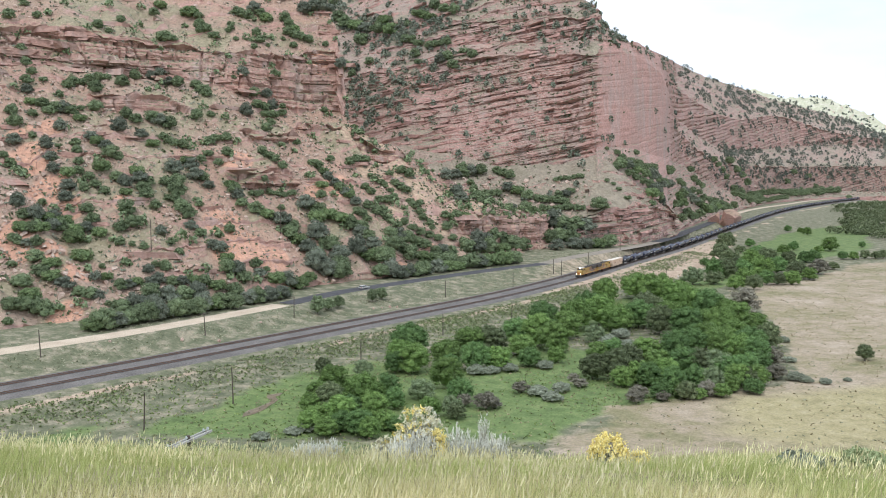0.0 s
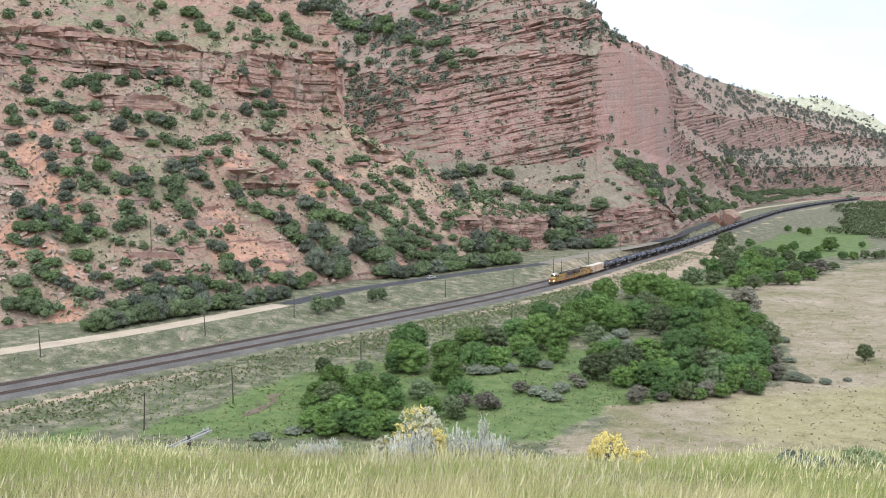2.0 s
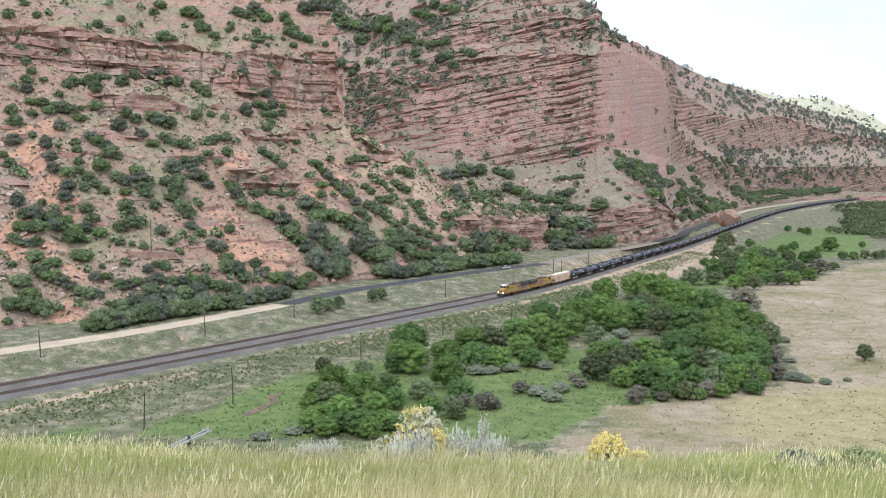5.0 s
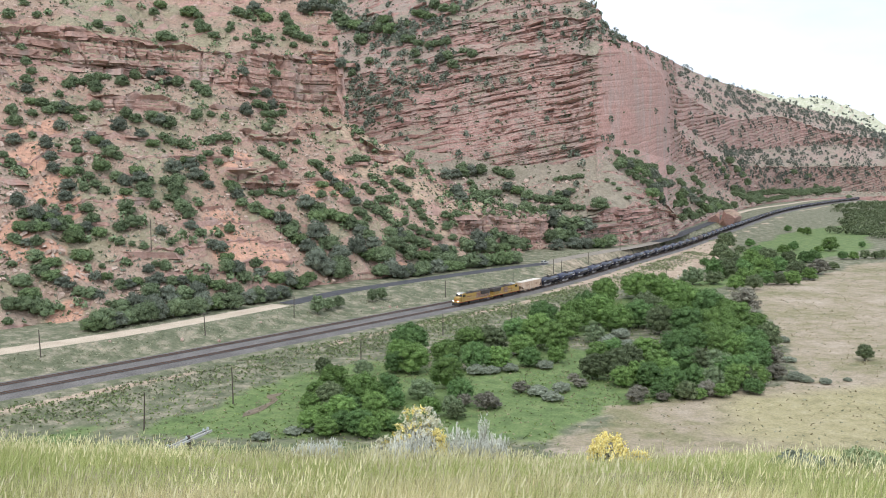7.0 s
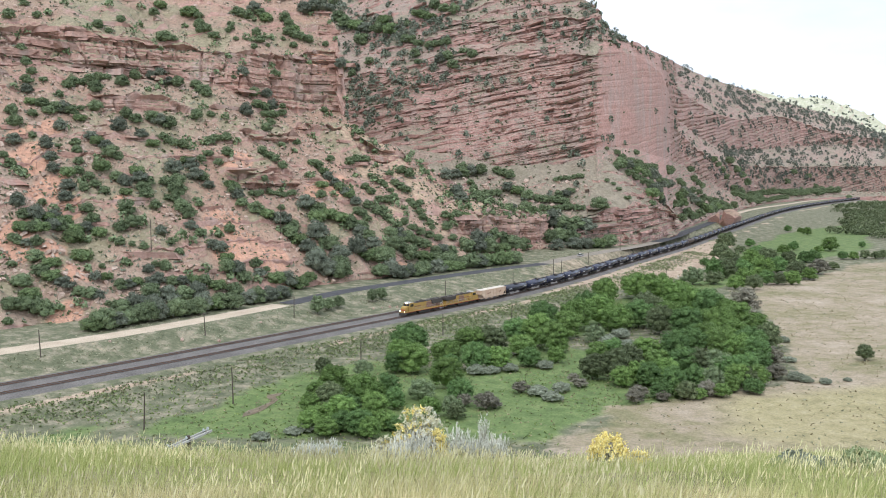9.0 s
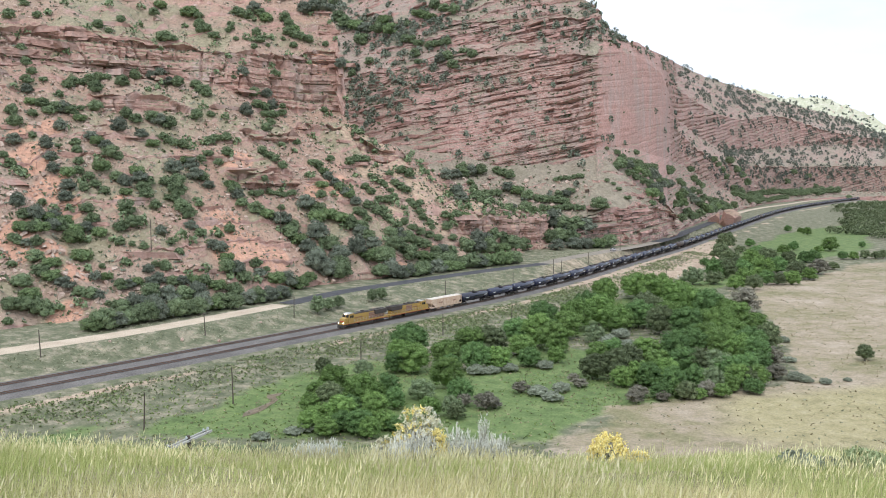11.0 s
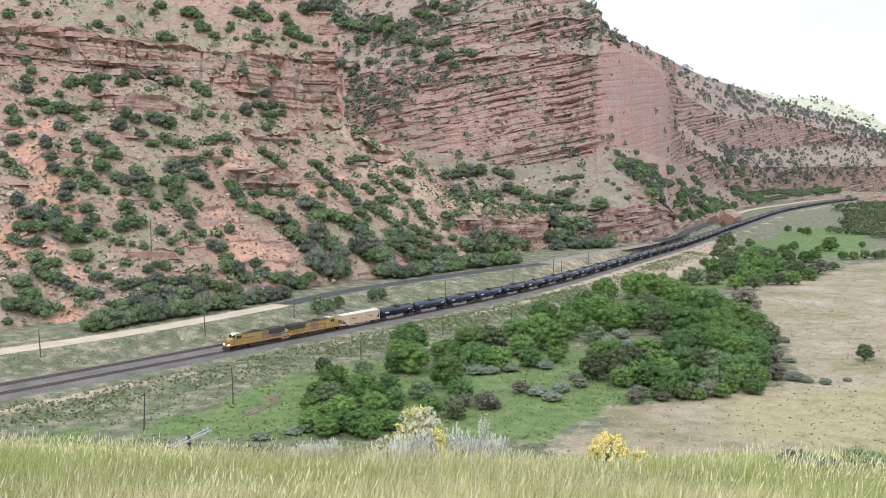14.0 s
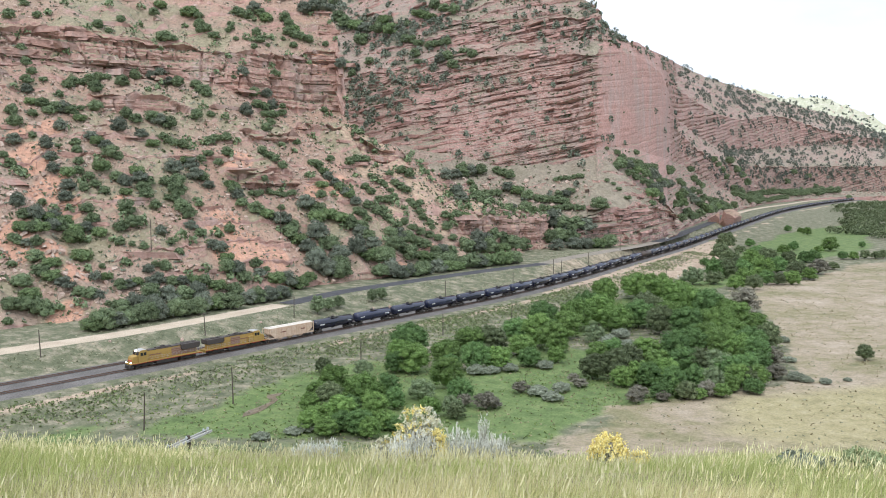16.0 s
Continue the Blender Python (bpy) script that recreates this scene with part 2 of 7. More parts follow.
def world_plain(name, stops, scale, fine, rough=0.9, bump=0.0):
    n = Nodes(name)
    pos = n.geo.outputs["Position"]
    a, b = n.noise(pos, scale, 5.0), n.noise(pos, fine, 4.0, 0.7)
    c = n.ramp(n.mix(0.4, a, b), stops)
    c = n.mix(0.5, c, n.ramp(b, [(0.3, (0.3, 0.3, 0.3)), (0.7, (0.7, 0.7, 0.7))]), "OVERLAY")
    n.colour(c)
    if bump:
        n.bump(b, 0.6, bump)
    return n.finish(rough)


ballast_mat = world_plain("grey_ballast", [(0.35, (0.10, 0.093, 0.088)), (0.5, (0.142, 0.132, 0.124)), (0.65, (0.19, 0.176, 0.162))], 0.12, 3.0, 0.95, 0.1)
stained_mat = world_plain("oil_stained_ballast", [(0.35, (0.055, 0.05, 0.048)), (0.65, (0.10, 0.09, 0.085))], 0.2, 3.0, 0.95, 0.05)
tie_mat = world_plain("tie", [(0.35, (0.045, 0.038, 0.034)), (0.65, (0.095, 0.082, 0.075))], 1.2, 6.0)
rail_mat = plain("rusty_rail", (0.10, 0.06, 0.045), (0.20, 0.13, 0.10), 2.0, 0.55, 0.6)
asphalt_mat = world_plain("asphalt", [(0.35, (0.045, 0.045, 0.05)), (0.65, (0.08, 0.08, 0.085))], 0.2, 4.0, 0.85, 0.01)
old_road_mat = world_plain("bleached_road", [(0.35, (0.40, 0.325, 0.245)), (0.65, (0.54, 0.45, 0.35))], 0.15, 3.0, 0.9, 0.02)
dusty_road_mat = world_plain("dusty_asphalt", [(0.35, (0.20, 0.175, 0.145)), (0.65, (0.30, 0.262, 0.215))], 0.15, 3.0, 0.9, 0.02)
# Pale base colours stand in for the sunshine on the far hill.
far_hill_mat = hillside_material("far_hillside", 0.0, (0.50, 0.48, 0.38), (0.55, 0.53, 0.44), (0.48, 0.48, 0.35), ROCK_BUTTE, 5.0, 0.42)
# ---- the lie of the land ----
TRACK = Line([(-194, 100), (-112.1, 187.7), (-84.2, 219.4), (-48.7, 261.5), (-16.6, 301.4), (27, 356.8), (56.5, 401.3), (97, 471.5), (153.8, 569.7), (257, 769), (443, 1113), (663, 1433), (920, 1740)])
ROAD = Line([(-215, 120, 3), (-118.6, 230.6, 3), (-97.1, 254, 3), (-72.5, 289, 3), (-57.7, 313, 3), (-41.5, 344, 3), (-20.3, 371, 3), (4.2, 400, 3), (32.5, 431, 3), (51.4, 450, 3), (66.6, 474, 3.2), (90.9, 507, 3.4), (117, 540, 3.6), (155.7, 606, 3.4), (196.9, 697, 3), (249.7, 810, 3), (301, 920, 3), (375, 1063, 3), (477, 1219, 3), (582, 1375, 3), (692, 1498, 3), (1000, 1760, 3)])
FAR_TRACK = 8.5
DRY_FIELD = [(23, 174), (40, 197), (67, 208), (94, 231), (109, 279), (122, 342), (128, 382), (150, 420), (184, 431), (227, 496), (330, 560), (700, 700), (900, 300), (400, 60), (120, 40), (30, 90)]
MEADOW = [(-62, 178), (-44, 226), (-22, 245), (9, 240), (39, 279), (110, 330), (125, 400), (180, 470), (300, 610), (430, 900), (300, 760), (210, 600), (140, 440), (80, 370), (20, 290), (70, 215), (40, 197), (23, 174)]
CUT_BANK = [(39, 413), (67, 477), (102, 530), (150, 600), (124, 523), (88, 457), (57, 409), (39, 384)]
YELLOW_GRASS = [(73, 204), (92, 212), (118, 212), (130, 180), (92, 160), (66, 160), (60, 177)]
BARE_BANK = [(43, 368), (77, 429), (151, 556), (239, 713), (180, 560), (143, 482), (111, 431), (77, 399)]


def inside(poly, x, y):
    """Signed distance to a polygon, positive inside."""
    best, odd = np.full(x.shape, 1e9), np.zeros(x.shape, bool)
    for (ax, ay), (bx, by) in zip(poly, poly[1:] + poly[:1]):
        dx, dy = bx - ax, by - ay
        t = np.clip(((x - ax) * dx + (y - ay) * dy) / (dx * dx + dy * dy), 0, 1)
        best = np.minimum(best, np.hypot(x - ax - t * dx, y - ay - t * dy))
        if ay != by:
            odd ^= ((ay > y) != (by > y)) & (x < ax + (y - ay) * dx / dy)
    return np.where(odd, best, -best)


BROW = [(-400, 70), (-120, 55), (-60, 51), (-5, 50.1), (4, 49.8), (8, 48.86), (12, 47.5), (16, 45.8), (20, 43.9), (40, 34), (60, 25.5), (90, 13), (125, 2.5), (150, -1.6), (175, -3.1), (260, -3.3), (5000, -3.3)]


def lie(x, y):
    """Height of the ground."""
    p = np.stack([x, y, 0 * x], -1)
    v, s = TRACK.side(x, y)
    r, rs = ROAD.side(x, y)
    road_z = np.interp(rs, ROAD.s, ROAD.pts[:, 2]) - 0.12
    along = y + 0.00022 * x * x * (y < 150) + 0.9 * vnoise(p * 0.11, 5)
    low = np.interp(along, *zip(*BROW))
    valley = smooth(110, 190, y)
    low = low + valley * (0.5 * fbm(p * 0.03, 2) + 0.12 * vnoise(p * 0.5, 4)) + (1 - valley) * 0.07 * fbm(p * 0.8, 9)
    low = low + 1.3 * smooth(10, 40, inside(DRY_FIELD, x, y)) * valley
    bank = smooth(-24, -11, v)
    z = low * (1 - bank) + (-1.1 + 0.25 * vnoise(p * 0.2, 7)) * bank
    bed = smooth(-8.5, -5.2, v)
    z = z * (1 - bed) - 0.75 * bed
    gap = np.maximum(v - (FAR_TRACK + 6), 0) / np.maximum(np.maximum(v - (FAR_TRACK + 6), 0) + np.maximum(-r - 4.5, 0), 0.5)
    up = smooth(FAR_TRACK + 5, FAR_TRACK + 7, v)
    bulge = 1.2 * gap * (1 - gap) * fbm(p * 0.06, 12)
    z = z * (1 - up) + up * (-0.75 + (road_z + 0.75) * smooth(0, 1, gap) + bulge)
    beyond = smooth(0, 6, r - 4.5)
    rise = np.clip(r - 4.5, 0, 60) * 0.05 + 0.4 * fbm(p * 0.08, 21)
    return z + beyond * rise


def spaced(*bands):
    """Grid lines at the given spacings: (from, to, step)..."""
    return np.unique(np.concatenate([np.arange(a, b, s) for a, b, s in bands]).round(3))


def mesh_of(name, verts, faces, mat, flat=True):
    me = bpy.data.meshes.new(name)
    me.from_pydata(verts, [], faces)
    if mat:
        me.materials.append(mat)
    if not flat:
        me.polygons.foreach_set("use_smooth", [True] * len(me.polygons))
    me.update()
    return me


def grid_faces(rows, cols):
    i = np.arange(rows * cols).reshape(rows, cols)
    return np.stack([i[:-1, :-1], i[:-1, 1:], i[1:, 1:], i[1:, :-1]], -1).reshape(-1, 4).tolist()


def build_ground():
    xs = spaced((-4500, -700, 190), (-700, -260, 20), (-260, -130, 4), (-130, -20, 2.2), (-20, 20, 1.0), (20, 260, 2.4), (260, 700, 8), (700, 1600, 25), (1600, 4501, 145))
    ys = spaced((-4500, -500, 250), (-500, -60, 20), (-60, 0, 3), (0, 24, 0.5), (24, 170, 2.5), (170, 480, 1.9), (480, 700, 4), (700, 1700, 12), (1700, 4900, 160))
    gx, gy = np.meshgrid(xs, ys)
    z = lie(gx.ravel(), gy.ravel())
    verts = np.stack([gx.ravel(), gy.ravel(), z], -1)
    me = mesh_of("ground", verts.tolist(), grid_faces(len(ys), len(xs)), ground_mat, flat=False)
    x, y = gx.ravel(), gy.ravel()
    v, _ = TRACK.side(x, y)
    p = np.stack([x, y, 0 * x], -1)
    wob = 6 * fbm(p * 0.05, 31)
    green = smooth(-10, 8, inside(MEADOW, x, y) + wob) * 0.9
    green = np.maximum(green, smooth(26, 36, y) * smooth(185, 165, y) * smooth(30, 0, x) * 0.55)
    green = np.maximum(green, smooth(120, 170, y) * smooth(-20, -34, v) * smooth(20, -30, x) * (0.40 + 0.45 * vnoise(p * 0.05, 77)))
    green = np.maximum(green, smooth(30, 16, y) * smooth(-12, -6, y) * 0.3)
    green = np.maximum(green, 0.3 * smooth(560, 640, y) * smooth(-14, -26, v) * smooth(900, 500, x))
    dry = smooth(-6, 8, inside(DRY_FIELD, x, y) + wob)
    dry = np.maximum(dry, 0.62 * smooth(-60, -110, x) * smooth(-26, -14, v) * smooth(-9, -12, v))
    dry = np.maximum(dry, smooth(24, 14, y) * smooth(-40, -20, y) * 0.9)
    earth = smooth(-5, 3, inside(BARE_BANK, x, y) + wob * 0.6)
    earth = np.maximum(earth, (0.62 + 0.5 * vnoise(p * 0.06, 3)) * smooth(-16, -12, v) * smooth(-8, -11, v))
    earth = np.maximum(earth, 0.55 * smooth(-6, 3, inside(CUT_BANK, x, y) + wob * 0.6))
    yellow = 0.78 * smooth(-25, 12, inside(YELLOW_GRASS, x, y) + wob)
    for name, value in (("cover_yellow", yellow), ("cover_green", green), ("cover_dry", dry), ("cover_earth", earth)):
        me.attributes.new(name, "FLOAT", "POINT").data.foreach_set("value", value.astype(np.float32))
    return tagged(new("ground", me), "valley floor of meadow, dry grass and bare earth below a grassy brow", "ground", kind="structure")


ground = build_ground()
# Hillsides: contour lines from the foot of the slope to the crest and down behind it.
NEAR_HILL_FOOT = [(-147, 238, 4), (-131, 256, 4), (-120, 268, 4), (-106, 279, 4), (-94, 297, 4), (-80, 318, 4), (-64, 345, 4), (-46, 366, 4), (-44, 368, 4), (-42, 371, 4), (-33, 382, 4), (-17, 401, 4), (4, 432, 4), (29, 471, 4), (59, 518, 4), (69, 533, 3)]
NEAR_HILL_LOWER_SLOPE = [(-162, 265, 21), (-145, 285, 22), (-132, 298, 23), (-117, 310, 23), (-103, 329, 24), (-87, 351, 24), (-70, 378, 25), (-50, 400, 25), (-48, 402, 25), (-46, 405, 25), (-36, 414, 24), (-18, 432, 23), (5, 460, 21), (30, 484, 13), (60, 522, 6), (70, 533, 3)]
NEAR_HILL_MID_SLOPE = [(-185, 303, 46), (-164, 324, 47), (-149, 339, 49), (-133, 353, 52), (-117, 375, 54), (-98, 396, 54), (-77, 423, 54), (-55, 441, 52), (-52, 442, 52), (-50, 444, 51), (-39, 450, 47), (-19, 462, 43), (5, 462, 27), (30, 487, 24), (60, 525, 22), (70, 536, 4)]
NEAR_HILL_CLIFF_BASE = [(-219, 364, 85), (-194, 387, 96), (-177, 405, 96), (-156, 419, 95), (-136, 439, 95), (-109, 444, 91), (-85, 467, 84), (-61, 489, 83), (-57, 486, 82), (-54, 480, 77), (-40, 463, 56), (-20, 477, 53), (5, 478, 37), (31, 494, 28), (60, 527, 22), (70, 537, 5)]
NEAR_HILL_CLIFF_TOP = [(-224, 374, 111), (-197, 395, 113), (-180, 413, 116), (-159, 427, 115), (-138, 447, 113), (-110, 452, 111), (-85, 475, 113), (-62, 497, 117), (-58, 494, 115), (-54, 482, 79), (-40, 467, 65), (-20, 480, 57), (5, 484, 40), (31, 497, 30), (60, 528, 23), (70, 538, 5)]
NEAR_HILL_CREST = [(-263, 442, 157), (-232, 469, 163), (-211, 490, 168), (-188, 510, 173), (-166, 546, 182), (-136, 564, 186), (-103, 573, 185), (-64, 512, 136), (-59, 505, 125), (-54, 484, 81), (-41, 475, 70), (-20, 483, 59), (5, 491, 45), (31, 499, 31), (60, 528, 23), (70, 538, 5)]
NEAR_HILL_BACK = [(-299, 502, 109), (-261, 529, 115), (-237, 550, 120), (-210, 570, 125), (-185, 606, 134), (-151, 624, 138), (-113, 633, 137), (-71, 576, 92), (-67, 570, 88), (-62, 550, 41), (-46, 535, 22), (-22, 543, 11), (6, 551, -3), (35, 559, -17), (67, 588, -25), (78, 598, -43)]
NEAR_HILL = [NEAR_HILL_FOOT, NEAR_HILL_LOWER_SLOPE, NEAR_HILL_MID_SLOPE, NEAR_HILL_CLIFF_BASE, NEAR_HILL_CLIFF_TOP, NEAR_HILL_CREST, NEAR_HILL_BACK]
BUTTE_FOOT = [(-99, 500, 4), (-73, 500, 4), (-54, 504, 4), (-27, 504, 4), (5, 507, 4), (39, 514, 4), (74, 525, 4), (87, 533, 4), (94, 538, 2), (96, 540, 2), (118, 556, 2), (149, 606, 2), (192, 702, 4), (320, 978, 5), (489, 1272, 5), (652, 1451, 5), (813, 1544, 5), (1006, 1613, 5)]
BUTTE_OUTCROP_BASE = [(-101, 510, 9), (-74, 510, 9), (-55, 513, 8), (-28, 513, 8), (5, 516, 8), (39, 522, 8), (74, 529, 6), (88, 537, 6), (95, 543, 7), (97, 546, 7), (119, 562, 7), (151, 614, 7), (194, 711, 7), (326, 998, 9), (497, 1291, 8), (659, 1467, 8), (821, 1558, 8), (1015, 1628, 8)]
BUTTE_OUTCROP_TOP = [(-102, 519, 15), (-75, 519, 15), (-55, 522, 15), (-28, 522, 15), (5, 525, 14), (40, 531, 14), (76, 541, 17), (89, 543, 22), (96, 552, 17), (98, 553, 17), (121, 574, 17), (154, 628, 16), (202, 740, 12), (333, 1018, 14), (504, 1311, 12), (666, 1483, 11), (828, 1573, 10), (1025, 1644, 10)]
BUTTE_WALL_BASE = [(-113, 576, 52), (-86, 599, 67), (-65, 618, 77), (-32, 601, 66), (6, 596, 61), (44, 593, 53), (84, 603, 55), (97, 602, 58), (104, 600, 61), (106, 604, 67), (133, 636, 67), (169, 692, 62), (230, 850, 57), (353, 1080, 25), (518, 1350, 14), (700, 1560, 12), (889, 1690, 5), (1128, 1810, 4)]
BUTTE_WALL_TOP = [(-121, 623, 99), (-92, 640, 113), (-68, 654, 120), (-34, 637, 120), (6, 632, 127), (46, 628, 131), (87, 632, 132), (98, 614, 131), (105, 611, 131), (107, 613, 132), (134, 644, 135), (170, 700, 129), (234, 866, 86), (355, 1090, 57), (521, 1361, 55), (702, 1570, 56), (893, 1703, 57), (1134, 1824, 63)]
BUTTE_SHELF = [(-131, 675, 133), (-97, 679, 138), (-72, 687, 143), (-35, 662, 139), (7, 645, 140), (47, 639, 143), (88, 641, 144), (101, 634, 143), (106, 622, 141), (108, 621, 140), (134, 647, 139), (170, 704, 134), (259, 960, 103), (410, 1260, 79), (612, 1600, 89), (803, 1800, 102), (990, 1890, 93), (1238, 1995, 100)]
BUTTE_UPPER_LEDGE = [(-137, 709, 159), (-101, 713, 164), (-74, 716, 169), (-36, 685, 164), (7, 657, 160), (48, 647, 159), (89, 649, 161), (102, 640, 157), (108, 632, 153), (109, 628, 151), (135, 650, 143), (171, 708, 139), (265, 985, 137), (413, 1276, 125), (616, 1618, 147), (807, 1810, 126), (997, 1905, 113), (1246, 2010, 116)]
BUTTE_CREST = [(-160, 833, 240), (-117, 828, 239), (-84, 815, 236), (-40, 757, 220), (7, 701, 206), (50, 680, 199), (92, 676, 193), (105, 657, 175), (111, 650, 170), (112, 648, 166), (136, 656, 147), (173, 716, 145), (370, 1380, 212), (537, 1663, 210), (746, 1957, 201), (952, 2137, 178), (1052, 2009, 116), (1285, 2071, 110)]
BUTTE_BACK = [(-190, 993, 112), (-139, 988, 111), (-101, 975, 108), (-49, 917, 92), (9, 861, 78), (61, 840, 71), (114, 836, 65), (130, 817, 47), (140, 810, 50), (143, 808, 50), (171, 816, 50), (214, 876, 50), (413, 1540, 84), (589, 1823, 82), (807, 2117, 73), (1024, 2297, 50), (1136, 2169, -12), (1384, 2231, -18)]
BUTTE = [BUTTE_FOOT, BUTTE_OUTCROP_BASE, BUTTE_OUTCROP_TOP, BUTTE_WALL_BASE, BUTTE_WALL_TOP, BUTTE_SHELF, BUTTE_UPPER_LEDGE, BUTTE_CREST, BUTTE_BACK]
SPUR_FOOT = [(54, 535, 1), (74, 530, 3), (93, 538, 3), (117, 553, 3), (139, 585, 3), (162, 622, 3), (171, 640, 3)]
SPUR_OUTCROP_BASE = [(55, 540, 6), (75, 538, 11), (93, 542, 8), (118, 557, 7), (140, 589, 6), (164, 625, 6), (173, 642, 9)]
SPUR_OUTCROP_TOP = [(55, 548, 9), (76, 546, 16), (94, 546, 24), (118, 561, 27), (140, 592, 26), (164, 628, 20), (173, 644, 14)]
SPUR_CREST = [(62, 612, 36), (85, 612, 48), (100, 606, 55), (112, 600, 57), (128, 602, 45), (148, 614, 32), (165, 632, 22)]
SPUR_BACK = [(65, 640, 2), (90, 640, 2), (108, 640, 2), (127, 640, 2), (144, 640, 2), (161, 645, 2), (176, 655, 3)]
SPUR = [SPUR_FOOT, SPUR_OUTCROP_BASE, SPUR_OUTCROP_TOP, SPUR_CREST, SPUR_BACK]
FAR_HILL_FOOT = [(637, 2500, 68), (766, 2500, 68), (878, 2500, 68), (991, 2500, 68), (1071, 2500, 68), (1152, 2500, 68), (1261, 2500, 68), (1393, 2500, 68), (1634, 2500, 68)]
FAR_HILL_SLOPE = [(711, 2800, 186), (854, 2800, 195), (980, 2800, 186), (1106, 2800, 172), (1196, 2800, 173), (1286, 2800, 161), (1410, 2800, 131), (1558, 2800, 101), (1831, 2800, 61)]
FAR_HILL_CREST = [(796, 3150, 332), (957, 3150, 352), (1098, 3150, 332), (1240, 3150, 300), (1341, 3150, 304), (1442, 3150, 276), (1583, 3150, 209), (1751, 3150, 142), (2060, 3150, 52)]
FAR_HILL_BACK = [(887, 3500, 297), (1065, 3500, 319), (1222, 3500, 297), (1380, 3500, 262), (1492, 3500, 266), (1606, 3500, 235), (1761, 3500, 159), (1949, 3500, 85), (2293, 3500, -16)]
FAR_HILL = [FAR_HILL_FOOT, FAR_HILL_SLOPE, FAR_HILL_CREST, FAR_HILL_BACK]


def loft(lines, cols, rows, side=None):
    """A sheet through contour lines: cols across, rows[i] between lines i and i+1. Returns an array rows x cols x 3."""
    lines = np.array(lines, float)
    lines = np.concatenate([lines[:1] - np.array((0, 0, 9.0)), lines])
    bearing = lines[0, :, 0] / lines[0, :, 1]
    t = np.linspace(bearing[0], bearing[-1], cols)
    if side:
        # Carry the hill on along the valley, out of view.
        lines = np.concatenate([lines[:, :1] + np.array(side, float), lines], 1)
        bearing = np.concatenate([[bearing[0] - 0.5], bearing])
        t = np.concatenate([np.linspace(bearing[0], bearing[1], 50)[:-1], t])
    smoothed = [steady(bearing, l, t) for l in lines]
    out = []
    for a, b, n in zip(smoothed, smoothed[1:], rows):
        for k in range(n):
            out.append(a + (b - a) * k / n)
    out.append(smoothed[-1])
    return np.array(out)


def weather(grid, dip, seed, ledge, wall, gully, rough, step, calm=None, broken=0.12, ledges=0.0, round_off=1.0, cliff=(0.66, 0.44)):
    """Wears a sheet: beds of rock stand proud on walls, ledges break the slopes, gullies run down them."""
    du, dv = np.gradient(grid, axis=1), np.gradient(grid, axis=0)
    n = np.cross(du, dv)
    n /= np.linalg.norm(n, axis=-1, keepdims=True) + 1e-9
    n *= np.where(n[..., 2:3] < 0, -1, 1)
    steep = smooth(*cliff, n[..., 2])
    h = n * np.array((1, 1, 0))
    h /= np.linalg.norm(h, axis=-1, keepdims=True) + 1e-6
    bed = grid[..., 2] - dip * grid[..., 0] + 1.8 * fbm(grid * 0.02, seed, 3) + 0.9 * fbm(grid * np.array((0.06, 0.06, 0.02)), seed + 31, 2)
    flat = grid * np.array((1, 1, 0.25))
    push_z = grid[..., 2]

    along = grid[..., 0] + 0.6 * grid[..., 1] + 3.0 * fbm(grid * 0.05, seed + 20, 2)

    patchy = fbm(grid * np.array((0.05, 0.05, 0.08)), seed + 51, 3)

    def beds(thick, wide, s):
        """Beds of blocks: each stands out by its own amount, undercut at its foot."""
        k = np.floor(bed / thick)
        f = bed / thick - k
        row = np.stack([k, 0 * k, 0 * k], -1).astype(np.int64)
        q = along / (wide * (1 + 0.4 * lattice(row, s + 7))) + 5 * lattice(row, s + 8)
        c = np.floor(q)
        g = q - c
        key = np.stack([k, c, 0 * k], -1).astype(np.int64)
        a, b = lattice(key, s), lattice(key + np.array((0, 1, 0)), s)
        block = 0.6 * (a + (b - a) * smooth(0.82, 1.0, g)) + 0.55 * lattice(row, s + 9)
        joint = -0.5 * smooth(0.10, 0.0, np.abs(g - 0.91)) * (a > -0.2)
        return block + joint - 1.15 * smooth(0.34, 0.10, f) * (0.6 + 0.4 * lattice(row, s + 11)) * (1 - broken * smooth(0.25, -0.35, patchy)) - 0.3 * smooth(0.86, 1.0, f)

    big = beds(step * 2.7, step * 9, seed + 1) * (0.8 + 0.9 * vnoise(flat * 0.045, seed + 2))
    small = beds(step, step * 3.2, seed + 3) * (0.8 + 0.6 * vnoise(flat * 0.08, seed + 4))
    butt = fbm(flat * np.array((0.035, 0.035, 0.02)), seed + 5) * 1.4 - np.abs(fbm(flat * np.array((0.09, 0.09, 0.03)), seed + 6)) * 1.3
    crack = -smooth(0.82, 0.97, 1 - np.abs(vnoise(flat * np.array((0.16, 0.16, 0.04)), seed + 15)))
    out_wall = wall * (1.25 * big + 0.28 * small + 0.9 * round_off * butt + (0.15 + 1.5 * broken) * crack) + 0.4 * fbm(grid * 0.5, seed + 14, 3) + 0.8 * fbm(grid * np.array((0.2, 0.2, 0.34)), seed + 41, 3)
    if calm is not None:
        out_wall = out_wall * calm(grid)
    period = ledge * 3.3
    f = bed / period + 0.35 * fbm(flat * 0.015, seed + 8)
    f = f - np.floor(f)
    saw = np.where(f < 0.27, f / 0.27, (1 - f) / 0.73)
    there = smooth(-0.02 - ledges, 0.3 - ledges, fbm(grid * np.array((0.022, 0.022, 0.05)), seed + 9))
    out_slope = there * saw * ledge * 0.9 + there * 0.6 * small + 0.12 * small
    if calm is not None:
        out_slope = out_slope * calm(grid)
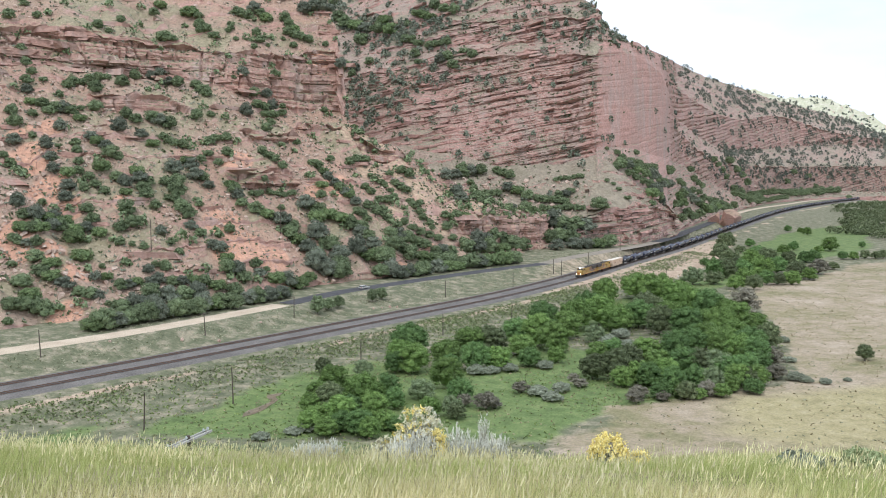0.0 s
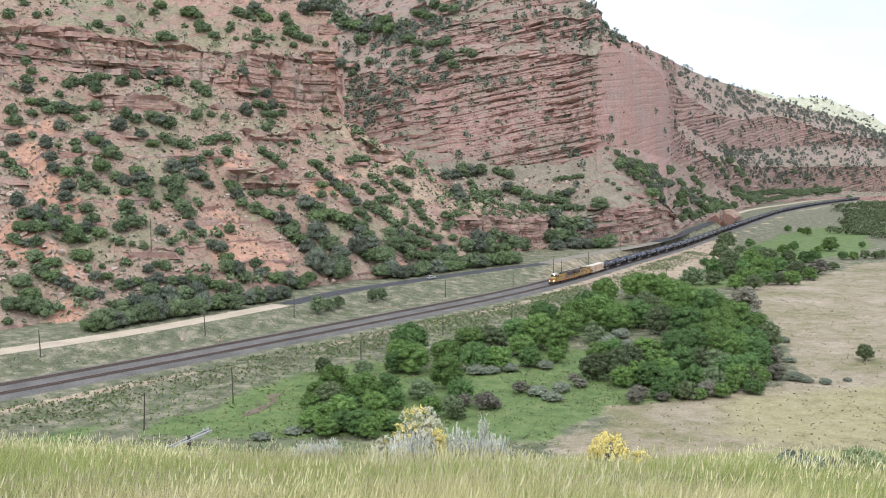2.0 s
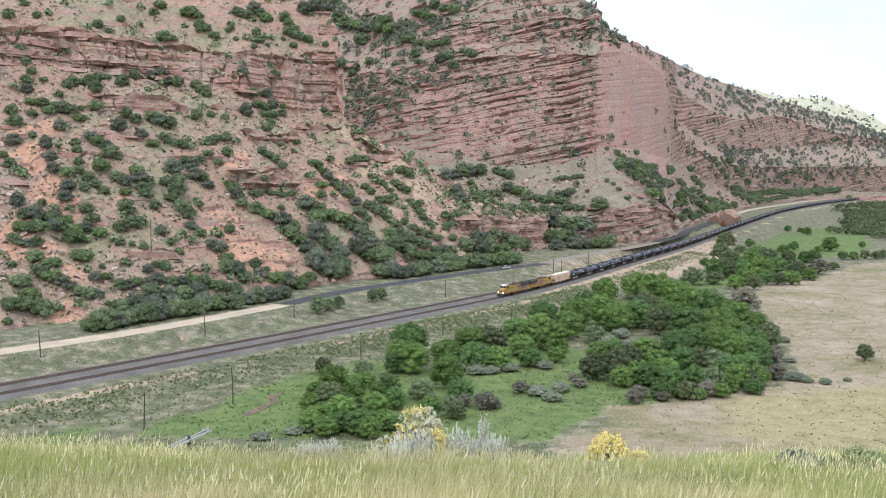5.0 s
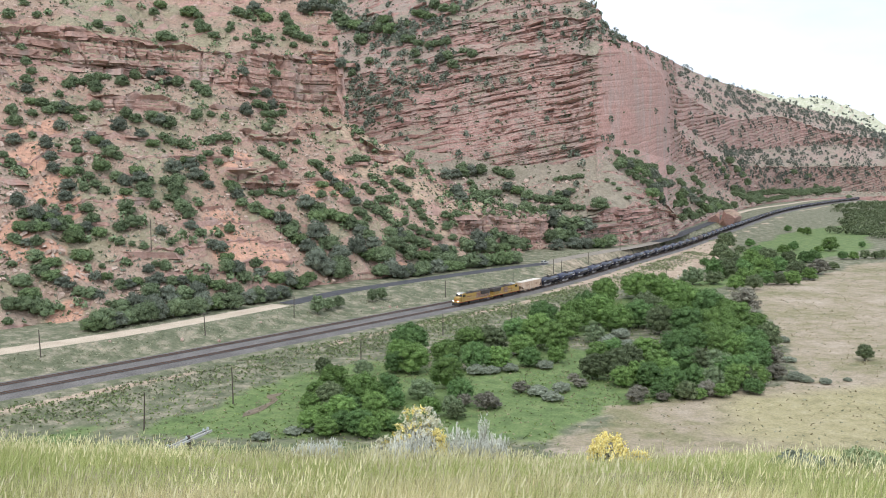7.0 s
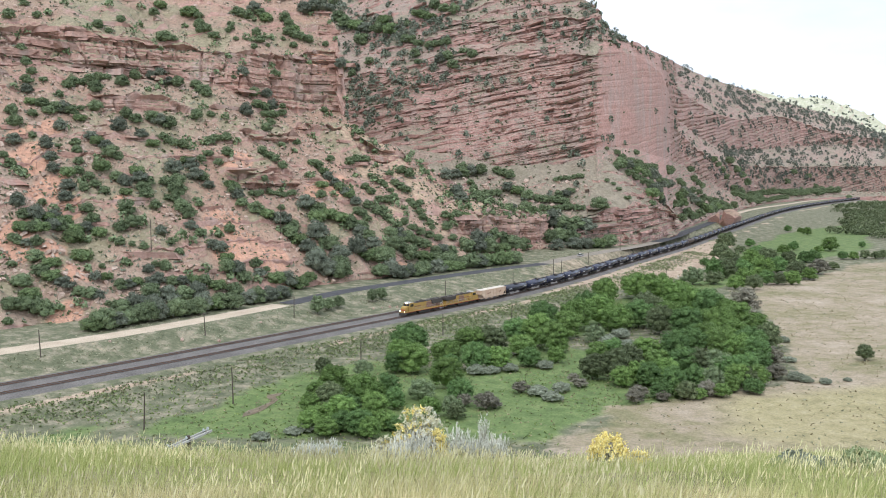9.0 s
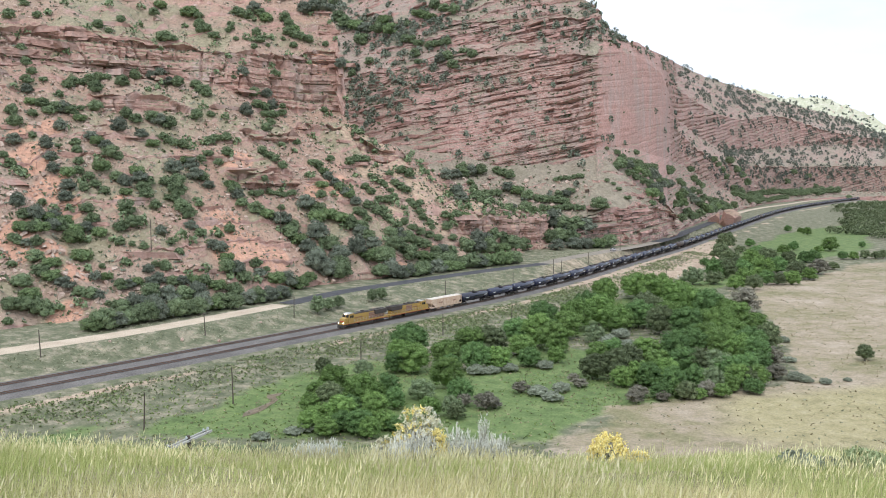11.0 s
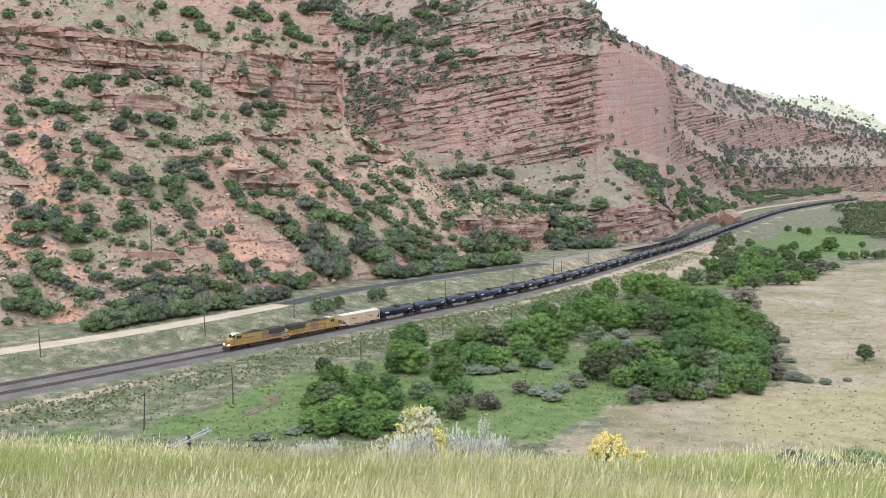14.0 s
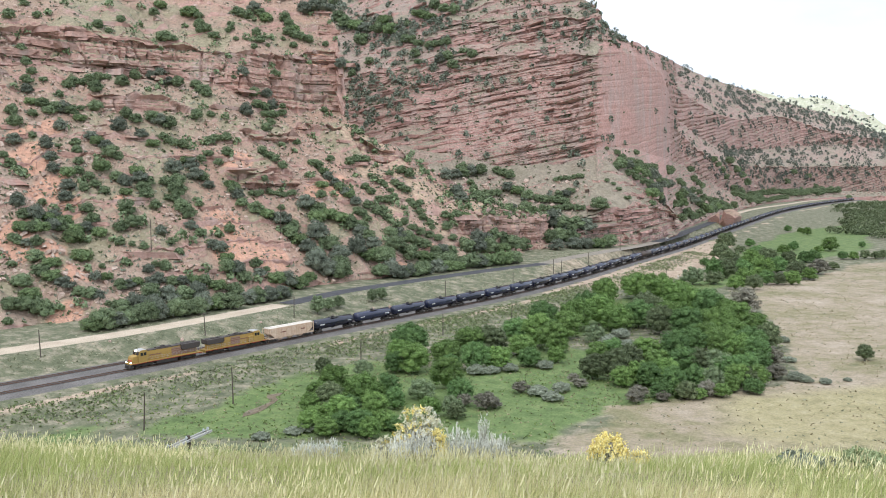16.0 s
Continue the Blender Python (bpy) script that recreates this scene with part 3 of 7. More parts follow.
    move = h * (steep * out_wall + (1 - steep) * out_slope)[..., None]
    # Ribs and gullies run straight down the slope, across the line of the valley.
    ribs = np.stack([(grid[..., 0] * 0.66 + grid[..., 1] * 0.75) * 0.034, (grid[..., 1] * 0.66 - grid[..., 0] * 0.75) * 0.007, 0 * push_z], -1)
    gul = -np.abs(fbm(ribs, seed + 10)) * gully + gully * 0.35
    bumps = rough * fbm(grid * 0.09, seed + 11) + 0.5 * rough * fbm(grid * 0.45, seed + 12, 3)
    up = (1 - steep) * (gul + bumps)
    edge = np.minimum(np.arange(grid.shape[0]) / 6.0, 1)[:, None]
    return grid + (move + np.array((0, 0, 1.0)) * up[..., None]) * edge[..., None]


def outcrop(grid, places):
    """Pushes ledges of rock out of a slope: (x, y, foot height, half length, height)."""
    n = np.cross(np.gradient(grid, axis=1), np.gradient(grid, axis=0))
    n *= np.where(n[..., 2:3] < 0, -1, 1)
    h = n * np.array((1, 1, 0))
    h /= np.linalg.norm(h, axis=-1, keepdims=True) + 1e-6
    push = np.zeros(grid.shape[:2])
    for x, y, z, half, tall in places:
        d = np.hypot(grid[..., 0] - x, grid[..., 1] - y) + 5 * fbm(grid * 0.05, int(abs(x)), 2)
        f = (grid[..., 2] - z) / tall + 0.25 * fbm(grid * 0.04, int(y), 2)
        saw = np.where(f < 0, 0, np.where(f < 1, f, np.maximum(0, 1 - (f - 1) / 2.2)))
        push = np.maximum(push, saw * tall * 1.15 * smooth(half * 1.1, half * 0.75, d))
    return grid + h * push[..., None]


def hill_object(name, grid, mat, label, covers=()):
    me = mesh_of(name, grid.reshape(-1, 3).tolist(), grid_faces(*grid.shape[:2]), mat)
    flat = grid.reshape(-1, 3)
    for cover, places in covers:
        value = np.zeros(len(flat))
        for x, y, z, reach in places:
            q = np.linalg.norm((flat - np.array((x, y, z))) * np.array((1, 0.6, 1)), axis=1) / reach
            value = np.maximum(value, smooth(1.9, 0.5, q))
        me.attributes.new(cover, "FLOAT", "POINT").data.foreach_set("value", value.astype(np.float32))
    return tagged(new(name, me), label, "hill", kind="structure")


# Thin grass and raw red soil on the near hillside: (x, y, z, reach).
GRASSY = [(-159, 429, 116, 14), (-138, 448, 116, 12), (-124, 454, 114, 12), (-175, 416, 118, 8), (-118, 427, 84, 7), (-132, 409, 85, 5), (-87, 430, 70, 8), (-58, 467, 69, 9), (-40, 469, 64, 8), (-120, 366, 54, 6), (-88, 386, 47, 8), (-65, 711, 170, 24), (27, 483, 26, 6), (-112, 266, 4, 5), (-121, 254, 4, 4), (-108, 290, 7, 3), (-47, 397, 24, 4), (-119, 464, 120, 7), (-84, 405, 58, 5)]
RAW_SOIL = [(-160, 343, 56, 7), (-149, 331, 44, 6), (-147, 299, 30, 5), (-143, 291, 23, 4), (-138, 323, 37, 4), (-80, 347, 21, 7), (-84, 337, 19, 4), (-70, 354, 16, 6), (-51, 428, 43, 6), (-60, 415, 41, 5), (-18, 398, 4, 5), (-38, 355, 3, 5), (-134, 297, 24, 4), (-170, 349, 66, 3), (-70, 492, 110, 6), (-92, 394, 57, 6), (-162, 359, 70, 5), (-89, 355, 31, 6), (-119, 274, 6, 4), (-122, 292, 17, 4), (-122, 334, 39, 3), (-5, 427, 11, 4)]


def slabs(name, grid, count, seed, size, dip, mat, label, pick, thick=(0.18, 0.42)):
    """Broken slabs of bedded rock standing out of a steep face, as one mass: pick(x / y, z) gives their density."""
    rng = np.random.default_rng(seed)
    rows, cols = grid.shape[:2]
    n = np.cross(np.gradient(grid, axis=1), np.gradient(grid, axis=0))
    n *= np.where(n[..., 2:3] < 0, -1, 1)
    n /= np.linalg.norm(n, axis=-1, keepdims=True) + 1e-9
    base = np.array([(-1, -1, -1), (1, -1, -1), (1, 1, -1), (-1, 1, -1), (-1, -1, 1), (1, -1, 1), (1, 1, 1), (-1, 1, 1)], float)
    quads = [(4, 5, 6, 7), (0, 3, 2, 1), (0, 1, 5, 4), (1, 2, 6, 5), (2, 3, 7, 6), (3, 0, 4, 7)]
    verts, faces, made = [], [], 0
    for k in range(count * 40):
        if made >= count:
            break
        i, j = int(rng.integers(4, rows - 10)), int(rng.integers(2, cols - 2))
        p, u = grid[i, j], n[i, j]
        if u[2] > 0.66 or rng.random() > pick(p[0] / p[1], p[2]) * (0.55 + 0.6 * float(vnoise((p * 0.05)[None], seed)[0])):
            continue
        made += 1
        h = u * np.array((1, 1, 0))
        h /= np.linalg.norm(h) + 1e-9
        a = np.array((h[1], -h[0], 0.0))
        a = a if a[0] > 0 else -a
        a[2] = dip * a[0] + rng.normal(0, 0.03)
        s = size * min(0.4 + rng.exponential(0.5), 2.2)
        half = s * np.array((rng.uniform(1.2, 3.8), rng.uniform(0.5, 0.9), rng.uniform(*thick)))
        v = (base + rng.normal(0, 0.2, (8, 3))) * half
        v = v[:, :1] * a + v[:, 1:2] * h + v[:, 2:] * np.array((0, 0, 1.0))
        i = len(verts)
        verts += (v + p - h * half[1] * rng.uniform(0.25, 0.7)).tolist()
        faces += [tuple(q + i for q in f) for f in quads]
    return tagged(new(name, mesh_of(name, verts, faces, mat)), label, "rocks", kind="stuff")

PALE_RIDGE = [(-47, 472, 71, 6), (-36, 470, 60, 6), (-25, 471, 53, 7), (-13, 470, 46, 7), (-1, 476, 39, 7), (-12, 455, 35, 6), (24, 479, 27, 7), (11, 478, 32, 6), (-28, 458, 46, 5), (39, 497, 21, 6), (-3, 452, 24, 6), (-24, 434, 31, 5), (-39, 456, 52, 5), (5, 466, 29, 6), (17, 469, 24, 5)]


LEDGES = [(-131.7, 400, 75.8, 26, 8.5), (-80.5, 397, 42.6, 22, 7.5), (-84.5, 433, 64.8, 20, 4), (-67, 466, 72, 16, 4)]
near_grid = weather(outcrop(loft(NEAR_HILL, 680, [3, 44, 64, 80, 84, 64, 8], (-260, -285, 0)), LEDGES), -0.02, 100, 2.6, 2.1, 7.0, 1.5, 2.0, broken=0.5, ledges=0.12, round_off=0.6)
slabs("cliff_slabs", near_grid, 520, 51, 1.3, -0.02, hill_mat, "broken sandstone slabs standing out of the near cliff", lambda b, z: 1.0, (0.28, 0.6))
near_hill = hill_object("hillside", near_grid, hill_mat, "near hillside of red sandstone ledges and stony pink soil", (("cover_grass", GRASSY), ("cover_raw", RAW_SOIL), ("cover_pale", PALE_RIDGE)))


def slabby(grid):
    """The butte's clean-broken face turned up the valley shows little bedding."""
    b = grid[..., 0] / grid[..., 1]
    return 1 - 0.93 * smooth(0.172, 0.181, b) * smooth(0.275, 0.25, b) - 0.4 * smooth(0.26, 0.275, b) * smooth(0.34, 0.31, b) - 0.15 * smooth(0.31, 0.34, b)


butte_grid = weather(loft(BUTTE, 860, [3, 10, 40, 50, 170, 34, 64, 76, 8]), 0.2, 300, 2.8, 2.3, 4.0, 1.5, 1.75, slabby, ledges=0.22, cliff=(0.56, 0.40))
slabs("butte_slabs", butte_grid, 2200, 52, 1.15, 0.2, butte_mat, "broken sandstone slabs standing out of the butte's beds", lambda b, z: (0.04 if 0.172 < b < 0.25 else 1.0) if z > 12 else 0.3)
butte = hill_object("butte", butte_grid, butte_mat, "tall red sandstone butte with layered ledges above talus")
spur_grid = weather(loft(SPUR, 300, [3, 8, 40, 70, 8]), 0.05, 700, 2.2, 1.6, 3.0, 1.4, 1.7, broken=0.5, round_off=0.6, cliff=(0.56, 0.40))
slabs("spur_slabs", spur_grid, 160, 53, 1.6, 0.05, butte_mat, "broken slabs of the spur's outcrop", lambda b, z: 1.0)
spur = hill_object("spur", spur_grid, butte_mat, "stony talus spur ending in a red sandstone outcrop")
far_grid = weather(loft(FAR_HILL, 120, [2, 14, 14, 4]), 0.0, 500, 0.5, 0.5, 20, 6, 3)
far_hill = hill_object("far_hillside", far_grid, far_hill_mat, "distant grassy hillside with sunlight put into its pale colour")


# ---- railway and road ----
def ribbon(line, offsets, s0, s1, step):
    """A strip along a line: offsets are (to the left, height) pairs across it."""
    ss = np.arange(s0, s1, step)
    p, d = line.at(ss), line.heading(ss)
    base = p[:, 2:3] if p.shape[1] == 3 else np.zeros((len(ss), 1))
    left = np.stack([-d[:, 1], d[:, 0]], -1)
    verts = np.concatenate([np.concatenate([p[:, :2] + left * o, base + h], 1)[:, None] for o, h in offsets], 1)
    return verts.reshape(-1, 3).tolist(), [f[::-1] for f in grid_faces(len(ss), len(offsets))]


def strip(name, line, offsets, s0, s1, step, mat, label, category):
    v, f = ribbon(line, offsets, s0, s1, step)
    return tagged(new(name, mesh_of(name, v, f, mat)), label, category, kind="structure")


END = TRACK.s[-1]
strip("trackbed", TRACK, [(-6.6, -1.3), (-3.6, -0.42), (-1.7, -0.22), (0, -0.2), (1.7, -0.22), (4.2, -0.45), (6.8, -0.22), (8.5, -0.2), (10.2, -0.22), (12.4, -0.5), (14.6, -1.1)], 0, END, 4, ballast_mat, "grey crushed-stone trackbed under two railway tracks", "trackbed")


def build_rails():
    for c in (0.0, FAR_TRACK):
        strip("track_ballast", TRACK, [(c - 1.5, -0.214), (c - 1.3, -0.186), (c + 1.3, -0.186), (c + 1.5, -0.214)], 0, END, 5, stained_mat, "oil-darkened ballast between the rails", "trackbed")
        for g in (-0.75, 0.75):
            o = c + g
            strip("rail", TRACK, [(o - 0.07, -0.18), (o - 0.036, -0.03), (o - 0.036, 0.0), (o + 0.036, 0.0), (o + 0.036, -0.03), (o + 0.07, -0.18)], 0, END, 5, rail_mat, "rust-brown steel rail on dark ties", "rail")
        ss = np.arange(40, 640, 0.6)
        p, d = TRACK.at(ss), TRACK.heading(ss)
        left = np.stack([-d[:, 1], d[:, 0]], -1)
        verts, faces = [], []
        for (px, py), (dx, dy), (lx, ly) in zip(p, d, left):
            k = len(verts)
            for z in (-0.3, -0.175):
                for a, b in ((-1.3, -0.12), (1.3, -0.12), (1.3, 0.12), (-1.3, 0.12)):
                    verts.append((px + lx * (a + c) + dx * b, py + ly * (a + c) + dy * b, z))
            faces += [(k + 4, k + 7, k + 6, k + 5), (k, k + 1, k + 5, k + 4), (k + 1, k + 2, k + 6, k + 5), (k + 2, k + 3, k + 7, k + 6), (k + 3, k, k + 4, k + 7)]
        tagged(new("railway_ties", mesh_of("railway_ties", verts, faces, tie_mat)), "dark weathered timber ties bedded in ballast", "ties", kind="stuff")


build_rails()
s_of = lambda x, y: float(ROAD.side(np.array([x]), np.array([y]))[1][0])
R0, R1, R2, R3 = s_of(-57, 314), s_of(52, 451), s_of(140, 580), s_of(305, 925)
for a, b, mat, word in ((0, R0, old_road_mat, "sun-bleached tan"), (R0, R1, asphalt_mat, "dark asphalt"), (R1, R2, dusty_road_mat, "dusty grey-brown"), (R2, R3, asphalt_mat, "dark asphalt"), (R3, ROAD.s[-1], old_road_mat, "pale dusty")):
    strip("road", ROAD, [(-4.3, -0.16), (-3.7, 0.0), (0, 0.05), (3.7, 0.0), (4.3, -0.16)], a, b, 4, mat, word + " two-lane road along the foot of the hill", "road")


# ---- growing things ----
def part(name, data, mat, parent, label=""):
    """One mesh object under a thing or a part: data is a bmesh, a mesh, or (verts, faces)."""
    if isinstance(data, bpy.types.Mesh):
        me = data
    elif isinstance(data, tuple):
        me = mesh_of(name, data[0], data[1], None)
    else:
        me = bpy.data.meshes.new(name)
        data.to_mesh(me)
        data.free()
    if mat and not me.materials:
        me.materials.append(mat)
    ob = new(name, me)
    ob.parent = parent
    return tagged(ob, label)


def leaf_material(name, dark, mid, light, rough=0.6):
    n = Nodes(name)
    r = n.mix(0.4, n.geo.outputs["Random Per Island"], n.noise(n.obj.outputs["Object"], 0.35, 3.0))
    c = n.ramp(r, [(0.2, dark), (0.5, mid), (0.8, light)])
    info = n.nt.nodes.new("ShaderNodeObjectInfo")
    v = n.math("ADD", n.math("MULTIPLY", info.outputs["Random"], 0.5), 0.75)
    n.colour(n.mix(1.0, c, n.join(v, v, n.math("MULTIPLY", v, 0.95)), "MULTIPLY"))
    n.bsdf.inputs["Specular IOR Level"].default_value = 0.15
    return n.finish(rough)


leaf_green = leaf_material("green_leaves", (0.092, 0.152, 0.05), (0.142, 0.228, 0.07), (0.188, 0.288, 0.096))
leaf_deep = leaf_material("deep_green_leaves", (0.07, 0.13, 0.05), (0.11, 0.192, 0.07), (0.15, 0.245, 0.092))
leaf_lime = leaf_material("lime_leaves", (0.09, 0.155, 0.05), (0.145, 0.24, 0.072), (0.195, 0.305, 0.10))
leaf_dull = leaf_material("dull_leaves", (0.07, 0.092, 0.048), (0.118, 0.15, 0.078), (0.17, 0.205, 0.115))
leaf_oak = leaf_material("oak_leaves", (0.122, 0.162, 0.095), (0.16, 0.21, 0.118), (0.2, 0.255, 0.146))
leaf_shrub = leaf_material("shrub_leaves", (0.11, 0.16, 0.078), (0.152, 0.212, 0.10), (0.195, 0.262, 0.128))
leaf_weed = leaf_material("weedy_leaves", (0.19, 0.235, 0.12), (0.26, 0.31, 0.165), (0.33, 0.38, 0.215))
leaf_sage = leaf_material("sage_leaves", (0.15, 0.17, 0.13), (0.23, 0.26, 0.20), (0.32, 0.35, 0.29))
leaf_twig = leaf_material("bare_twigs", (0.125, 0.118, 0.095), (0.185, 0.175, 0.142), (0.25, 0.24, 0.2))
# Junipers far off: distance haze mixed into a paler, bluer leaf colour.
leaf_hazed = leaf_material("dusty_juniper_leaves", (0.125, 0.145, 0.128), (0.165, 0.188, 0.16), (0.205, 0.228, 0.195))
leaf_juniper = leaf_material("juniper_leaves", (0.115, 0.135, 0.11), (0.152, 0.176, 0.138), (0.19, 0.214, 0.17))
bark_mat = plain("grey_bark", (0.09, 0.075, 0.06), (0.19, 0.16, 0.13), 3.0, 0.9, bump=0.02)


def tube(p0, p1, r0, r1, sides=6):
    p0, p1 = np.array(p0, float), np.array(p1, float)
    d = (p1 - p0) / (np.linalg.norm(p1 - p0) + 1e-9)
    a = np.cross(d, (0.31, 0.95, 0.1))
    a /= np.linalg.norm(a)
    b = np.cross(d, a)
    v = []
    for p, r in ((p0, r0), (p1, r1)):
        for k in range(sides):
            t = 2 * math.pi * k / sides
            v.append(tuple(p + r * (a * math.cos(t) + b * math.sin(t))))
    f = [(k, (k + 1) % sides, sides + (k + 1) % sides, sides + k) for k in range(sides)]
    f += [tuple(range(sides))[::-1], tuple(range(sides, 2 * sides))]
    return v, f


def gather(pieces):
    """Several (verts, faces) as one."""
    verts, faces = [], []
    for v, f in pieces:
        k = len(verts)
        verts += list(v)
        faces += [tuple(i + k for i in q) for q in f]
    return verts, faces


def sprays(rng, centres, outward, size, stretch=1.0, jitter=0.75):
    """Two crossed leafy sprays at each centre, facing more or less outward."""
    n = len(centres)
    verts = []
    for k in range(2):
        nor = outward + rng.normal(0, jitter, (n, 3))
        nor /= np.linalg.norm(nor, axis=1, keepdims=True)
        a = np.cross(nor, rng.normal(0, 1, (n, 3)))
        a /= np.linalg.norm(a, axis=1, keepdims=True)
        b = np.cross(nor, a)
        s = (size * rng.uniform(0.6, 1.35, n))[:, None]
        c = centres + rng.normal(0, size * 0.3, (n, 3))
        bend = nor * s * 0.15
        verts.append(np.stack([c - a * s * 0.5, c - b * s * 0.42 * stretch - bend, c + a * s * 0.55, c + b * s * 0.5 * stretch - bend], 1))
    v = np.concatenate(verts).reshape(-1, 3)
    return v.tolist(), np.arange(len(v)).reshape(-1, 4).tolist()


def lobed(rng, width, height, low, count, span):
    """Places of a crown's billows, large and small, heaped over a dome: (centre, radii)."""
    mid, tall = height * (0.42 + 0.4 * low), height * (0.56 - 0.4 * low)
    lobes = [(np.array((0, 0, mid * 0.9)), np.array((width * 0.30, width * 0.30, tall * 0.72)))]
    tries = 0
    while len(lobes) < count and tries < count * 30:
        tries += 1
        d = rng.normal(0, 1, 3)
        d /= np.linalg.norm(d)
        d[2] = d[2] if d[2] > -0.45 else -d[2]
        r = width * span[0] * (span[1] / span[0]) ** rng.random()
        reach = rng.uniform(0.78, 1.06)
        c = np.array((0, 0, mid)) + d * reach * np.array((width * 0.5 - r * 0.8, width * 0.5 - r * 0.8, tall - r * 0.5))
        c[2] = max(c[2], r * 0.45)
        if any(np.linalg.norm(c - o) < 0.55 * (r + q[0]) for o, q in lobes[1:]):
            continue
        lobes.append((c, r * np.array((1, rng.uniform(0.85, 1.15), rng.uniform(0.72, 0.95)))))
    return lobes


def crown(rng, seed, lobes, size, density):
    """Leafy sprays over the outer skin of heaped billows, each round its own heart."""
    points, outs, pieces = [], [], []
    for k, (c, r) in enumerate(lobes):
        n = int(density * 4 * math.pi * (r[0] * r[1] * r[2]) ** 0.667)
        d = rng.normal(0, 1, (n, 3))
        d /= np.linalg.norm(d, axis=1, keepdims=True)
        d[:, 2] = np.where(d[:, 2] < -0.5, -d[:, 2], d[:, 2])
        p = c + d * r * (rng.uniform(0.82, 1.12, (n, 1)) + 0.22 * vnoise(d * 2.1 + k, seed)[:, None])
        keep = p[:, 2] > 0.05
        for j, (o, q) in enumerate(lobes):
            if j != k:
                keep &= (((p - o) / (q * 0.82)) ** 2).sum(1) > 1
        points.append(p[keep])
        outs.append(d[keep])
        bm = bmesh.new()
        bmesh.ops.create_icosphere(bm, subdivisions=1 if k else 2, radius=1.0)
        q = np.array([v.co for v in bm.verts])
        pieces.append(((c + q * r * 0.74 * (1 + 0.2 * vnoise(q * 1.7 + k, seed))[:, None]).tolist(), [tuple(v.index for v in f.verts) for f in bm.faces]))
        bm.free()
    return gather([sprays(rng, np.concatenate(points), np.concatenate(outs), size, 1.0, 0.75)] + pieces)


def make_tree(name, seed, leaves, width, height, size, density, label, category, group="", trunk=0.16, low=0.1, limbs=3, lobes=40, span=(0.07, 0.19)):
    """A tree or bush at the origin: a trunk with limbs, and a crown of heaped billows."""
    rng = np.random.default_rng(seed)
    ob = new(name)
    fork = height * max(low, 0.15) * 0.8
    part("trunk", tube((0, 0, -0.8), (0.1, 0.05, fork + 0.6), trunk * 1.3, trunk), bark_mat, ob, "grey trunk")
    heap = lobed(rng, width, height, low, lobes, span)
    for k in range(limbs):
        part("limb", tube((0.1, 0.05, fork * 0.9), heap[1 + 2 * k][0], trunk * 0.6, trunk * 0.2, 5), bark_mat, ob)
    part("crown", crown(rng, seed, heap, size, density), leaves, ob)
    return tagged(ob, label, category, group)


class Drop:
    """Finds the surface under a place, on the ground and the hills."""

    def __init__(self, obs):
        from mathutils.bvhtree import BVHTree
        dg = bpy.context.evaluated_depsgraph_get()
        self.trees = [BVHTree.FromObject(o, dg) for o in obs]

    def at(self, x, y):
        z = -50.0
        for t in self.trees:
            hit = t.ray_cast(Vector((x, y, 900)), Vector((0, 0, -1)))
            if hit[0] is not None:
                z = max(z, hit[0].z)
        return z


drop = Drop([ground, near_hill, butte, spur, far_hill])

OAK_SCRUB_A = [(-196, 402, 6.2), (-196, 419, 3.8), (-188, 413, 4.8), (-151, 466, 6), (-153, 483, 7.5), (-160, 442, 5.1), (-166, 429, 6.1), (-161, 429, 3.9), (-140, 447, 8.7), (-136, 449, 4.6), (-136, 479, 10.5), (-131, 478, 5.6), (-127, 465, 5.4), (-189, 398, 5.2), (-185, 394, 5.1), (-181, 390, 5), (-180, 383, 5.9), (-178, 379, 5.9), (-174, 373, 5.8), (-175, 388, 4), (-168, 396, 5.6), (-167, 400, 5.7), (-164, 403, 5.7), (-162, 405, 5.8), (-158, 405, 5.8), (-155, 406, 5.8), (-146, 403, 7.3), (-149, 429, 6.1), (-144, 438, 6.8), (-140, 438, 6.8), (-135, 436, 6.8), (-130, 434, 6.7)]
OAK_SCRUB_B = [(-169, 373, 6.3), (-165, 370, 6.2), (-163, 373, 6.3), (-160, 374, 6.3), (-157, 374, 6.3), (-153, 372, 6.2), (-155, 378, 3.4), (-154, 392, 7.6), (-151, 384, 7.4), (-170, 366, 4.7), (-176, 360, 5.6), (-166, 383, 4), (-172, 354, 6.9), (-170, 348, 6.8), (-164, 352, 3.6), (-157, 361, 5.6), (-145, 363, 6.1), (-141, 359, 6), (-137, 357, 6), (-134, 355, 7.8), (-134, 345, 7.6), (-131, 355, 4.1), (-128, 344, 5.8), (-124, 342, 5.7), (-148, 354, 4.6), (-146, 351, 4.5), (-143, 345, 4.5), (-141, 340, 4.4), (-156, 346, 5.8), (-153, 343, 5.8), (-150, 338, 5.7), (-154, 352, 3.2)]
OAK_SCRUB_C = [(-144, 337, 6.5), (-142, 331, 6.4), (-140, 325, 6.3), (-137, 340, 4.8), (-133, 335, 4.8), (-135, 330, 4.3), (-129, 334, 4.3), (-123, 352, 6.8), (-121, 349, 6.8), (-118, 345, 6.7), (-116, 342, 6.6), (-122, 337, 5.2), (-118, 352, 5), (-138, 375, 7.8), (-140, 390, 6.1), (-130, 379, 6.4), (-124, 376, 6.3), (-123, 387, 5), (-120, 386, 5), (-117, 385, 5), (-114, 387, 5), (-135, 388, 6.5), (-130, 395, 7.1), (-127, 395, 7.1), (-123, 396, 7.2), (-112, 366, 8.5), (-109, 359, 8.3), (-107, 353, 8.2), (-113, 356, 5.1), (-110, 378, 7.3), (-108, 376, 7.3), (-105, 371, 7.2)]
